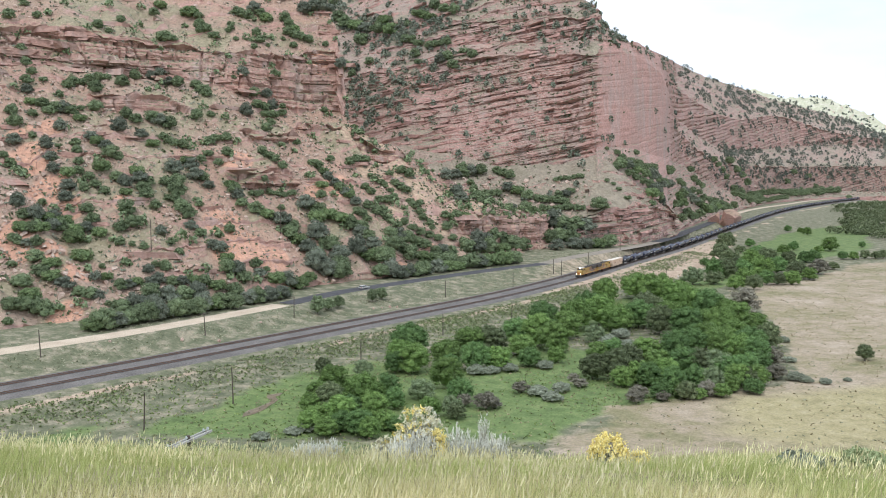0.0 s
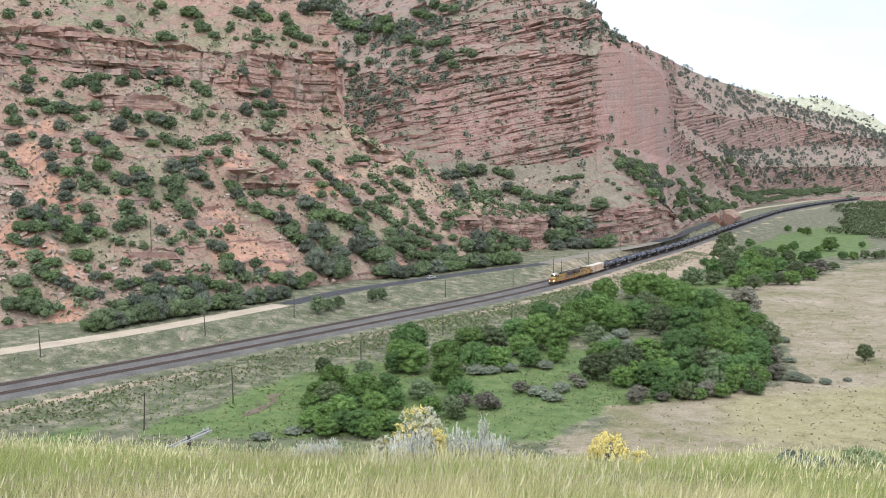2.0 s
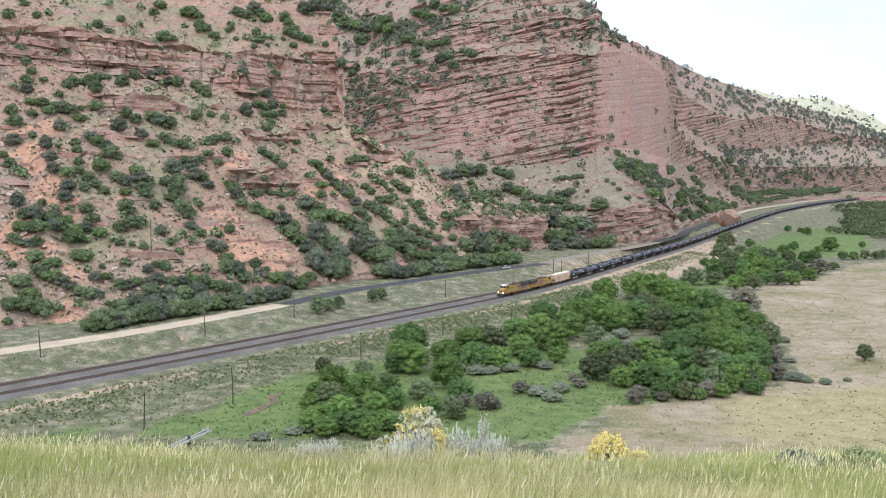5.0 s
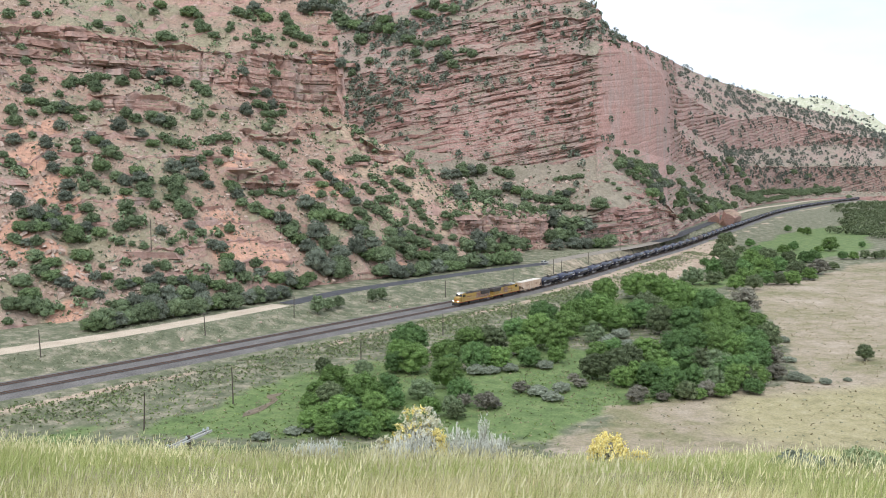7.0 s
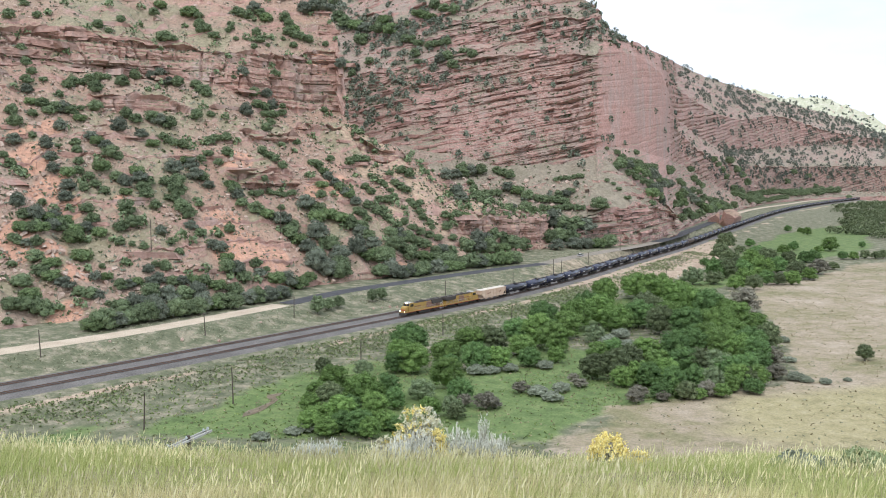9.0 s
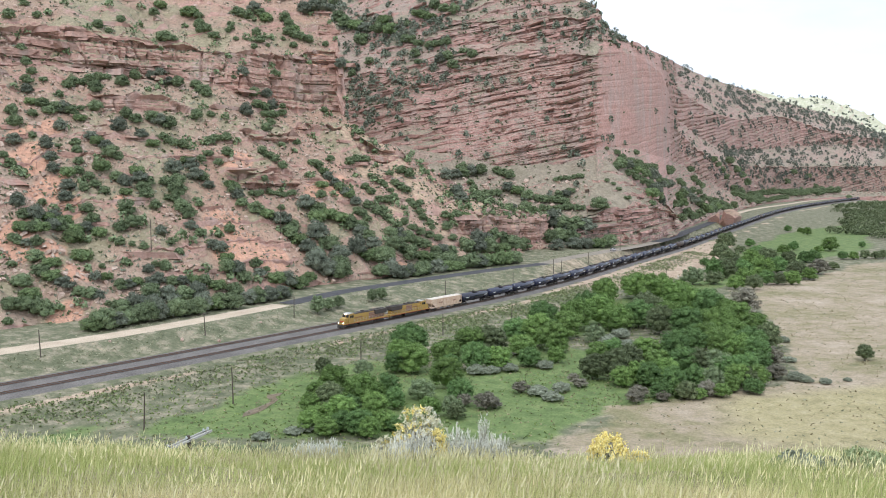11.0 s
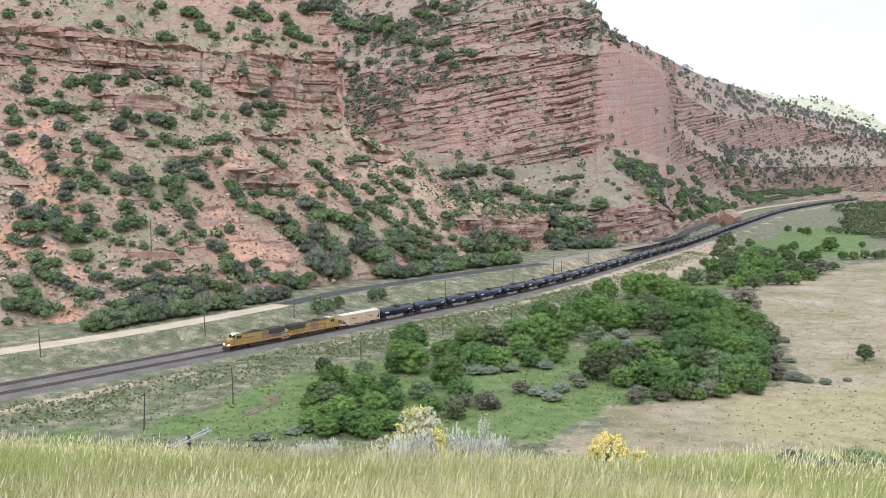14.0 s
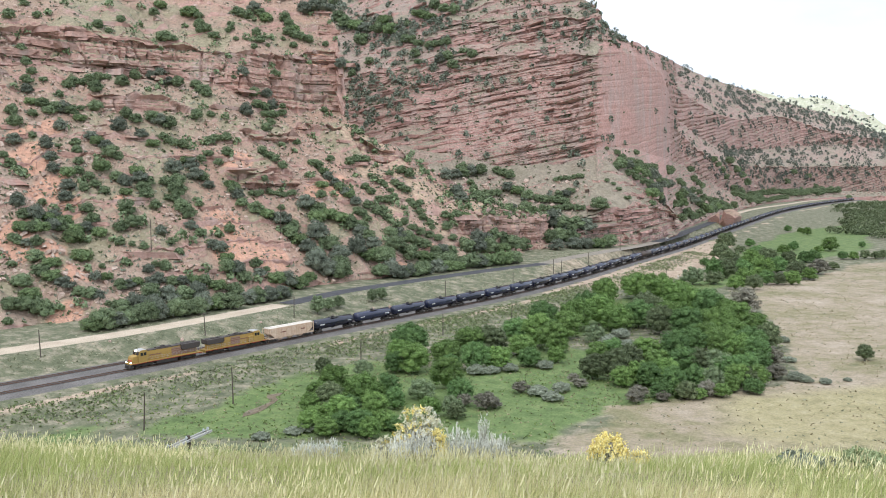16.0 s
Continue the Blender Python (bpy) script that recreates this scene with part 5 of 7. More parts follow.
def plant():
    rng = np.random.default_rng(6)
    belt = "trees along the creek"
    kinds = [make_tree("tree", 40 + k, leaf, 10.0, h, 0.24, 7.0, word + " leafy tree growing in the creek belt", "tree", belt, low=0.03, lobes=48)
             for k, (leaf, h, word) in enumerate(((leaf_green, 9.5, "fresh green"), (leaf_green, 8.4, "round green"), (leaf_lime, 9.0, "lime green"), (leaf_deep, 10.0, "deep green"), (leaf_green, 8.8, "spreading green"), (leaf_deep, 8.6, "dense deep green"), (leaf_dull, 9.2, "dull olive")))]
    set_out(CREEK_TREES, kinds, 9.0, rng, squash=(0.80, 1.08))
    dull = [make_tree("tree", 48 + k, leaf, 10.0, 8.8, 0.24, 6.0, word + " tree at the edge of the creek belt", "tree", belt, low=0.05) for k, (leaf, word) in enumerate(((leaf_dull, "dull olive"), (leaf_oak, "grey-green")))]
    set_out(DULL_TREES, dull, 9.0, rng)
    lone = make_tree("tree", 57, leaf_dull, 5.0, 5.0, 0.16, 14.0, "single round dark green tree on the dry field", "tree", low=0.12, lobes=36, span=(0.1, 0.2))
    lone.matrix_basis = pose(LONE_TREE[0], LONE_TREE[1], drop.at(*LONE_TREE) - 0.1)
    sage = [make_tree("bush", 60, leaf_sage, 10.0, 6.0, 0.36, 5.0, "grey-green willow bush in the wet meadow", "bush", "bushes in the meadow")]
    set_out(SAGE_BUSHES, sage, 8.0, rng, squash=(0.55, 0.85))
    twig = [make_tree("bush", 64 + k, leaf_twig, 10.0, 8.0, 0.34, 3.6, "half-bare grey-brown bush at the meadow's edge", "bush", "half-bare bushes by the creek", lobes=24) for k in range(2)]
    set_out(TWIG_BUSHES, twig, 8.4, rng, squash=(0.55, 0.85))
    far = [make_tree("tree", 70 + k, leaf, 10.0, 7.6, 0.42, 3.4, word + " tree in the wooded valley bottom", "tree", "trees in the far valley", low=0.04, lobes=30) for k, (leaf, word) in enumerate(((leaf_green, "round green"), (leaf_deep, "deep green"), (leaf_dull, "dull green")))]
    set_out(FAR_TREES, far, 9.0, rng)
    oaks = [make_tree("scrub_oak", 80 + k, leaf, 10.0, h, 0.42, 3.2, word, "shrub", "scrub oaks on the hillsides", trunk=0.1, low=0.04, limbs=2, lobes=15, span=(0.12, 0.26))
            for k, (leaf, h, word) in enumerate(((leaf_oak, 7.0, "dark green scrub oak clump on stony slope"), (leaf_oak, 7.8, "dense dark green scrub oak on red soil"), (leaf_shrub, 6.4, "brighter green scrub oak on the slope"), (leaf_juniper, 8.6, "dusky green juniper clump on the slope"), (leaf_juniper, 7.2, "low dusky green juniper on the slope")))]
    # A hedge of oak lines the road along the foot of the slope, with gaps: (from, to) along the road and width.
    hedge = []
    for s0, s1, w in HEDGE:
        for s in np.arange(s0, s1, 0.5 * w):
            (x, y), (dx, dy) = ROAD.at(s)[:2], ROAD.heading(s)[:2]
            out = 4.6 + 0.5 * w + float(rng.uniform(0, 3.0))
            hedge.append((x - dy * out, y + dx * out, w * float(rng.uniform(0.8, 1.15))))
    scrub = OAK_SCRUB + TALUS_SCRUB + NOOK_OAKS + hedge
    off, along = ROAD.side(np.array([q[0] for q in scrub], float), np.array([q[1] for q in scrub], float))
    kept = []
    for (x, y, w), r, at in zip(scrub, off, along):
        w = min(w, 14.0)
        # Clumps at the roadside stand back from its edge.
        back = max(0.0, 0.5 * w + 4.2 - abs(r)) * (1 if r > 0 else -1)
        dx, dy = ROAD.heading(at)[:2]
        kept.append((x - dy * back, y + dx * back, w))
    scrub = kept
    scrub.sort(key=lambda q: -q[2] / math.hypot(q[0], q[1]))
    set_out(scrub[:320], oaks, 9.9, rng, sink=0.5)
    # The smaller and farther clumps, too many to tell apart, are one mass.
    mass = [o.children for o in oaks]
    crowns = [next(c.data for c in kids if c.name.startswith("crown")) for kids in mass]
    shells = []
    for me in crowns:
        co = np.zeros(len(me.vertices) * 3)
        me.vertices.foreach_get("co", co)
        shells.append((co.reshape(-1, 3), [tuple(p.vertices) for p in me.polygons]))
    pieces = []
    for x, y, w in scrub[320:]:
        v, f = shells[int(rng.integers(len(shells)))]
        s, t = w / 9.9, float(rng.uniform(0, 6.28))
        turn = np.array(((math.cos(t), math.sin(t), 0), (-math.sin(t), math.cos(t), 0), (0, 0, 1)))
        pieces.append(((v @ turn * s + np.array((x, y, drop.at(x, y) - 0.5 * s))).tolist(), f))
    tagged(new("scrub_oaks", mesh_of("scrub_oaks", *gather(pieces), leaf_oak)), "small dark green scrub oaks dotted over the slopes", "shrubs", kind="stuff")
    side = [make_tree("bush", 95, leaf_oak, 10.0, 11.0, 0.36, 4.0, "dark green bush on the grassy railway bank", "bush", "bushes on the railway bank")]
    set_out(TRACK_BUSHES, side, 8.8, rng)


plant()


def scatter(name, grid, count, weight, rng_seed, size, leaves, label, per=9, tall=1.0, spray=0.62):
    """Small shrubs strewn over a hill as one mass; weight(x / y, row share, up) gives their density."""
    rng = np.random.default_rng(rng_seed)
    rows, cols = grid.shape[:2]
    du, dv = np.gradient(grid, axis=1), np.gradient(grid, axis=0)
    n = np.cross(du, dv)
    up = np.abs(n[..., 2]) / (np.linalg.norm(n, axis=-1) + 1e-9)
    centres, outs = [], []
    made = 0
    for k in range(count * 12):
        if made >= count:
            break
        i, j = int(rng.integers(1, rows - 1)), int(rng.integers(1, cols - 1))
        p = grid[i, j]
        thick = 0.6 + 0.55 * float(vnoise((p * 0.03)[None], rng_seed)[0])
        if rng.random() > weight(p[0] / p[1], i / rows, up[i, j]) * thick:
            continue
        made += 1
        s = size * rng.uniform(0.45, 1.35)
        d = rng.normal(0, 1, (per, 3))
        d /= np.linalg.norm(d, axis=1, keepdims=True)
        d[:, 2] = np.abs(d[:, 2])
        centres.append(p + d * s * np.array((0.5, 0.5, 0.75 * tall)) + np.array((0, 0, s * 0.1)))
        outs.append(d)
    v, f = sprays(rng, np.concatenate(centres), np.concatenate(outs), size * spray)
    return tagged(new(name, mesh_of(name, v, f, leaves)), label, "shrubs", kind="stuff")


def butte_weight(c, r, up):
    wall_base, wall_top = 100 / 384, 250 / 384
    if c > 0.259:
        return (0.9 if c > 0.314 else 0.4) if up > 0.6 else (0.10 if c > 0.295 else 0.03)
    if r > wall_top:
        return (0.16 if 0.01 < c < 0.186 and r < 0.86 else 0.5 if c > -0.016 else 0.75) if up > 0.3 else 0.08
    if r > wall_base:
        return 0.22 if c < -0.041 else (0.35 if c < 0.03 and r > 0.5 else 0.03 if up < 0.5 else 0.1)
    return 0.10


scatter("junipers", butte_grid, 900, lambda c, r, up: butte_weight(c, r, up) if c < 0.262 else 0.0, 11, 4.4, leaf_juniper, "dark junipers dotted over the butte's ledges and shoulder", 44, 1.3, 0.26)
# These ridge junipers take the leaf colour that has haze mixed in.
scatter("ridge_junipers", butte_grid, 1700, lambda c, r, up: butte_weight(c, r, up) * smooth(0.1, 0.75, r) if c > 0.256 else 0.0, 17, 6.2, leaf_hazed, "junipers crowding the long ridge, distance haze put into their colour", 40, 1.5, 0.24)
scatter("hill_junipers", near_grid, 330, lambda c, r, up: (0.9 if r > 0.72 else 0.3) if up > 0.4 else 0.0, 12, 3.4, leaf_oak, "small dark shrubs scattered on the near hillside", 24, 1.0, 0.36)
scatter("far_junipers", far_grid, 900, lambda c, r, up: 0.9, 13, 7.0, leaf_hazed, "dark tree dots on the distant hillside", 8)
scatter("sage_tufts", near_grid, 3200, lambda c, r, up: 0.9 if up > 0.6 else 0.1, 14, 1.1, leaf_sage, "low sage and grass tufts on stony soil", 4, 0.6)
scatter("dull_tufts", near_grid, 2200, lambda c, r, up: 0.9 if up > 0.6 else 0.1, 15, 1.2, leaf_dull, "low olive scrub on stony soil", 4, 0.6)
scatter("talus_tufts", butte_grid, 3400, lambda c, r, up: 0.9 if up > 0.5 else 0.1, 16, 1.7, leaf_dull, "low olive scrub on the talus", 4, 0.6)


def rubble(name, grid, count, seed, size, mat, label):
    """Fallen angular blocks lying on a hill, as one mass."""
    rng = np.random.default_rng(seed)
    rows, cols = grid.shape[:2]
    n = np.cross(np.gradient(grid, axis=1), np.gradient(grid, axis=0))
    up = np.abs(n[..., 2]) / (np.linalg.norm(n, axis=-1) + 1e-9)
    base = np.array([(-1, -1, -1), (1, -1, -1), (1, 1, -1), (-1, 1, -1), (-0.8, -0.8, 1), (0.8, -0.8, 1), (0.8, 0.8, 1), (-0.8, 0.8, 1)], float)
    quads = [(4, 5, 6, 7), (0, 1, 5, 4), (1, 2, 6, 5), (2, 3, 7, 6), (3, 0, 4, 7)]
    verts, faces = [], []
    for k in range(count):
        i, j = int(rng.integers(1, rows - 12)), int(rng.integers(1, cols - 1))
        p = grid[i, j]
        if up[i, j] < 0.72:
            continue
        if vnoise((p * 0.045)[None], seed)[0] < -0.12:
            continue
        s = size * min(0.35 + rng.exponential(0.45), 1.7)
        v = (base + rng.normal(0, 0.22, (8, 3))) * s * 0.5 * rng.uniform((0.7, 0.7, 0.45), (1.5, 1.2, 0.9))
        m = np.array(Euler((rng.normal(0, 0.4), rng.normal(0, 0.4), rng.uniform(0, 6.3))).to_matrix())
        i = len(verts)
        verts += (v @ m.T + p + np.array((0, 0, s * 0.12))).tolist()
        faces += [tuple(q + i for q in f) for f in quads]
    return tagged(new(name, mesh_of(name, verts, faces, mat)), label, "rocks", kind="stuff")


block_mat = world_plain("fallen_sandstone", [(0.35, (0.32, 0.212, 0.166)), (0.5, (0.42, 0.312, 0.252)), (0.65, (0.50, 0.41, 0.35))], 0.3, 2.0, 0.93, 0.05)
rubble("fallen_rocks", near_grid, 16000, 21, 1.15, block_mat, "pale pink sandstone blocks fallen on the hillside")
rubble("talus_rocks", butte_grid[:105], 5000, 22, 1.6, block_mat, "pale sandstone blocks strewn over the talus")



# ---- the train ----
def box(bm, x0, x1, y0, y1, z0, z1, bevel=0.0):
    r = bmesh.ops.create_cube(bm, size=1.0, matrix=Matrix.Translation(((x0 + x1) / 2, (y0 + y1) / 2, (z0 + z1) / 2)) @ Matrix.Diagonal((x1 - x0, y1 - y0, z1 - z0, 1)))
    if bevel:
        es = list({e for v in r["verts"] for e in v.link_edges})
        bmesh.ops.bevel(bm, geom=es, offset=bevel, segments=2, affect="EDGES", profile=0.6)
    return bm


def boxes(*rows, bevel=0.0):
    bm = bmesh.new()
    for r in rows:
        box(bm, *r, bevel=bevel)
    return bm


def rods(rows, sides=6):
    """Round bars: rows of (from, to, radius)."""
    return gather([tube(a, b, r, r, sides) for a, b, r in rows])


def prism(outline, y0, y1, bevel=0.0):
    """An outline in x and z, drawn out from y0 to y1."""
    bm = bmesh.new()
    a = [bm.verts.new((x, y0, z)) for x, z in outline]
    b = [bm.verts.new((x, y1, z)) for x, z in outline]
    n = len(a)
    bm.faces.new(a)
    bm.faces.new(b[::-1])
    for k in range(n):
        bm.faces.new((a[k], b[k], b[(k + 1) % n], a[(k + 1) % n]))
    bmesh.ops.recalc_face_normals(bm, faces=bm.faces)
    if bevel:
        bmesh.ops.bevel(bm, geom=list(bm.edges), offset=bevel, segments=2, affect="EDGES", profile=0.6)
    return bm


yellow_mat = plain("armour_yellow_paint", (0.29, 0.185, 0.06), (0.44, 0.29, 0.085), 0.7, 0.55, vary=0.08)
engine_grey = plain("dark_grey_paint", (0.045, 0.038, 0.036), (0.095, 0.08, 0.072), 0.8, 0.55)
stripe_red = plain("red_paint", (0.30, 0.04, 0.03), (0.42, 0.07, 0.05), 1.5, 0.5)
flag_red = plain("faded_red_stripes", (0.16, 0.075, 0.06), (0.26, 0.13, 0.10), 1.2, 0.6)
flag_pale = plain("faded_white_stripes", (0.22, 0.15, 0.105), (0.33, 0.23, 0.16), 1.2, 0.6)
black_iron = plain("sooty_iron", (0.025, 0.023, 0.022), (0.075, 0.066, 0.06), 1.5, 0.75)
wheel_mat = plain("wheel_steel", (0.07, 0.055, 0.045), (0.17, 0.14, 0.12), 2.0, 0.5, 0.7)
glass_mat = plain("dark_cab_glass", (0.015, 0.018, 0.02), (0.03, 0.035, 0.04), 1.0, 0.08, spec=0.5)
pale_roof = plain("pale_cab_roof", (0.33, 0.33, 0.32), (0.46, 0.45, 0.44), 0.8, 0.6)
cream_mat = plain("rust_streaked_cream_paint", (0.40, 0.235, 0.15), (0.70, 0.58, 0.46), 0.28, 0.7, fine=5.0, vary=0.05)
cream_top = plain("chalky_cream_roof", (0.60, 0.54, 0.47), (0.74, 0.69, 0.62), 0.6, 0.7)
tank_mat = plain("navy_black_tank_paint", (0.010, 0.012, 0.026), (0.020, 0.025, 0.052), 0.35, 0.15, fine=9.0, vary=0.35, spec=0.6)
brown_tank = plain("brown_dusty_tank_paint", (0.05, 0.036, 0.03), (0.10, 0.075, 0.062), 0.4, 0.5, vary=0.2)
placard_mat = plain("white_stencil", (0.5, 0.5, 0.5), (0.66, 0.66, 0.65), 2.0, 0.6)


def lamp_glow(name, colour, power):
    n = Nodes(name)
    n.colour((0.9, 0.9, 0.85))
    n.bsdf.inputs["Emission Color"].default_value = (*colour, 1)
    n.bsdf.inputs["Emission Strength"].default_value = power
    return n.finish(0.3)


headlight_mat = lamp_glow("lit_headlight", (1.0, 0.95, 0.82), 9.0)



def wheel_mesh(radius):
    v1, f1 = tube((0, -0.07, 0), (0, 0.07, 0), radius, radius, 16)
    v2, f2 = tube((0, -0.12, 0), (0, -0.06, 0), radius + 0.03, radius + 0.03, 16)
    v3, f3 = tube((0, -0.16, 0), (0, 0.16, 0), radius * 0.3, radius * 0.3, 10)
    v, f = gather([(v1, f1), (v2, f2), (v3, f3)])
    return mesh_of("wheel", v, f, wheel_mat)


def truck(parent, x, axles, spacing, radius, wheel_me):
    """A bogie: two side frames, a bolster, and its wheels."""
    t = part("bogie", boxes((-0.35, 0.35, -1.1, 1.1, radius * 0.75, radius * 1.5), bevel=0.04), black_iron, parent, "sooty cast bogie")
    t.location = (x, 0, 0)
    span = spacing * (axles - 1) / 2
    for side in (-1, 1):
        y = side * 1.05
        part("side_frame", prism([(-span - 0.35, radius * 0.8), (-span - 0.35, radius * 1.35), (-span * 0.4, radius * 1.75), (span * 0.4, radius * 1.75), (span + 0.35, radius * 1.35), (span + 0.35, radius * 0.8), (span * 0.5, radius * 0.95), (0, radius * 0.5), (-span * 0.5, radius * 0.95)], y - 0.09, y + 0.09), black_iron, t)
    for k in range(axles):
        for side in (-1, 1):
            w = part("wheel", wheel_me, None, t)
            w.location = (-span + k * spacing, side * 0.76, radius)
            w.rotation_euler = (0, 0, 0 if side > 0 else math.pi)
    return t


ENGINE_WHEEL, CAR_WHEEL = wheel_mesh(0.53), wheel_mesh(0.46)


def railing(x0, x1, y, z0, z1, posts):
    rows = [((x0, y, z1), (x1, y, z1), 0.025), ((x0, y, (z0 + z1) / 2), (x1, y, (z0 + z1) / 2), 0.018)]
    for k in range(posts):
        x = x0 + (x1 - x0) * k / (posts - 1)
        rows.append(((x, y, z0), (x, y, z1), 0.025))
    return rods(rows, 5)


def locomotive(label, wings, lit, mural):
    """A six-axle diesel with its nose towards +x; the middle of its length at the origin, rail head at z = 0."""
    e = tagged(new("locomotive"), label, "locomotive", "locomotives at the head of the train")
    part("underframe", boxes((-10.7, 10.7, -1.5, 1.5, 1.22, 1.55), (-10.75, -10.55, -1.5, 1.5, 0.9, 1.6), bevel=0.05), yellow_mat, e, "yellow frame with walkways")
    for side in (-1, 1):
        part("sill_stripe", boxes((-10.6, 10.6, min(side * 1.503, side * 1.52), max(side * 1.503, side * 1.52), 1.24, 1.36)), stripe_red, e, "red stripe along the sill")
    part("long_hood", prism([(-9.2, 1.55), (6.0, 1.55), (6.0, 4.05), (5.4, 4.15), (-9.2, 4.15)], -0.95, 0.95, 0.06), yellow_mat, e, "yellow engine hood with access doors")
    part("hood_roof", boxes((-9.25, 5.9, -0.98, 0.98, 4.1, 4.3), (-1.5, 2.8, -0.7, 0.7, 4.28, 4.55), bevel=0.05), engine_grey, e, "dark grey hood roof")
    door = None
    for side in (-1, 1):
        for k in range(14):
            x = -8.4 + k * 1.0
            if door is None:
                door = part("hood_door", boxes((0, 0.84, -0.015, 0.015, 1.75, 3.3), bevel=0.008), yellow_mat, e)
                leaf = door
            else:
                leaf = part("hood_door", door.data, None, e)
            leaf.location = (x, side * 0.972, 0)
    z = 4.42 if wings else 4.3
    part("radiator", prism([(-10.0, 3.3), (-9.6, 2.9), (-4.6, 2.9), (-4.2, 3.3), (-4.2, z), (-10.0, z)], -1.45, 1.45, 0.08), engine_grey, e, "dark grey radiator section with grilles")
    for k in range(3):
        f = part("radiator_fan", tube((-8.9 + 1.75 * k, 0, z - 0.02), (-8.9 + 1.75 * k, 0, z + 0.12), 0.72, 0.68, 16), black_iron, e)
    part("exhaust_stack", boxes((0.2, 1.3, -0.35, 0.35, 4.5, 4.78), bevel=0.05), black_iron, e)
    part("equipment_cabinet", prism([(4.2, 1.55), (6.3, 1.55), (6.3, 3.5), (4.2, 3.2)], -1.45, -0.9, 0.05), yellow_mat, e)
    cab = part("cab", prism([(6.0, 1.55), (8.6, 1.55), (8.6, 3.25), (8.25, 4.35), (7.9, 4.62), (6.2, 4.62), (6.0, 4.4)], -1.5, 1.5, 0.07), yellow_mat, e, "yellow driver's cab")
    part("cab_roof", prism([(5.98, 4.42), (6.2, 4.66), (7.9, 4.68), (8.32, 4.38)], -1.46, 1.46, 0.04), pale_roof, cab, "pale grey cab roof")
    for side in (-1, 1):
        for x in (6.35, 7.25):
            part("side_window", boxes((x, x + 0.75, min(side * 1.49, side * 1.525), max(side * 1.49, side * 1.525), 3.2, 4.0), bevel=0.01), glass_mat, cab, "dark cab window")
        wind = prism([(8.56, 3.42), (8.62, 3.42), (8.37, 4.22), (8.31, 4.22)], min(side * 0.15, side * 1.35), max(side * 0.15, side * 1.35))
        part("windscreen", wind, glass_mat, cab, "dark windscreen pane")
    nose = part("nose", prism([(8.55, 1.55), (10.1, 1.55), (10.25, 1.9), (10.05, 2.9), (9.75, 3.2), (8.55, 3.38)], -1.15, 1.15, 0.12), yellow_mat, e, "yellow short nose")
    part("nose_stripe", boxes((10.19, 10.26, -0.9, 0.9, 2.0, 2.35), bevel=0.01), stripe_red, nose, "red wing emblem band")
    for y in (-0.18, 0.18):
        part("headlight", tube((8.3, y, 4.42), (8.56, y, 4.42), 0.14, 0.14, 12), headlight_mat if lit else pale_roof, cab, "lit round headlight" if lit else "unlit round headlight")
    for y in (-1.05, 1.05):
        part("ditch_light", tube((10.45, y, 1.75), (10.66, y, 1.75), 0.16, 0.16, 12), headlight_mat if lit else pale_roof, e, "lit round ditch light" if lit else "unlit round ditch light")
        part("light_bracket", boxes((10.2, 10.5, y - 0.14, y + 0.14, 1.5, 1.9), bevel=0.02), black_iron, e)
    part("pilot", prism([(10.3, 0.22), (10.95, 0.18), (10.85, 0.75), (10.6, 1.5), (10.3, 1.5)], -1.45, 1.45, 0.04), black_iron, e, "black pilot plough")
    for end in (-1, 1):
        part("coupler", boxes((min(end * 10.7, end * 11.15), max(end * 10.7, end * 11.15), -0.18, 0.18, 0.7, 1.05), bevel=0.04), black_iron, e)
        for side in (-1, 1):
            part("step_ladder", boxes(*[(end * 10.15 - 0.3, end * 10.15 + 0.3, min(side * 1.2, side * 1.52), max(side * 1.2, side * 1.52), z0, z0 + 0.06) for z0 in (0.45, 0.75, 1.05)]), black_iron, e)
    part("fuel_tank", prism([(-2.9, 0.45), (-2.4, 0.3), (2.9, 0.3), (3.4, 0.45), (3.4, 1.2), (-2.9, 1.2)], -1.42, 1.42, 0.08), black_iron, e, "sooty fuel tank")
    for side in (-1, 1):
        part("handrail", railing(-9.9, 5.9, side * 1.47, 1.55, 2.55, 12), pale_roof, e, "pale handrail")
        y0, y1 = min(side * 0.99, side * 1.005), max(side * 0.99, side * 1.005)
        flag = part("flag_panel", boxes((mural[0], mural[1], y0, y1, 1.8, 3.9)), flag_pale, e, "faded striped flag panel")
        for k in range(4):
            part("flag_stripe", boxes((mural[0], mural[1], min(side * 1.006, side * 1.016), max(side * 1.006, side * 1.016), 1.85 + 0.47 * k, 2.1 + 0.47 * k)), flag_red, flag, "faded red stripe")
        part("lettering_bar", boxes((1.6, 5.2, y0, y1, 2.8, 3.05)), flag_red, e, "unreadable dull red lettering band")
    part("horn", rods([((5.3, -0.3, 4.32), (5.9, -0.3, 4.5), 0.07), ((5.3, 0, 4.32), (5.9, 0, 4.5), 0.07), ((5.3, 0.3, 4.32), (5.9, 0.3, 4.5), 0.07)]), black_iron, e)
    for x in (6.55, -6.55):
        truck(e, x, 3, 2.0, 0.53, ENGINE_WHEEL)
    return e


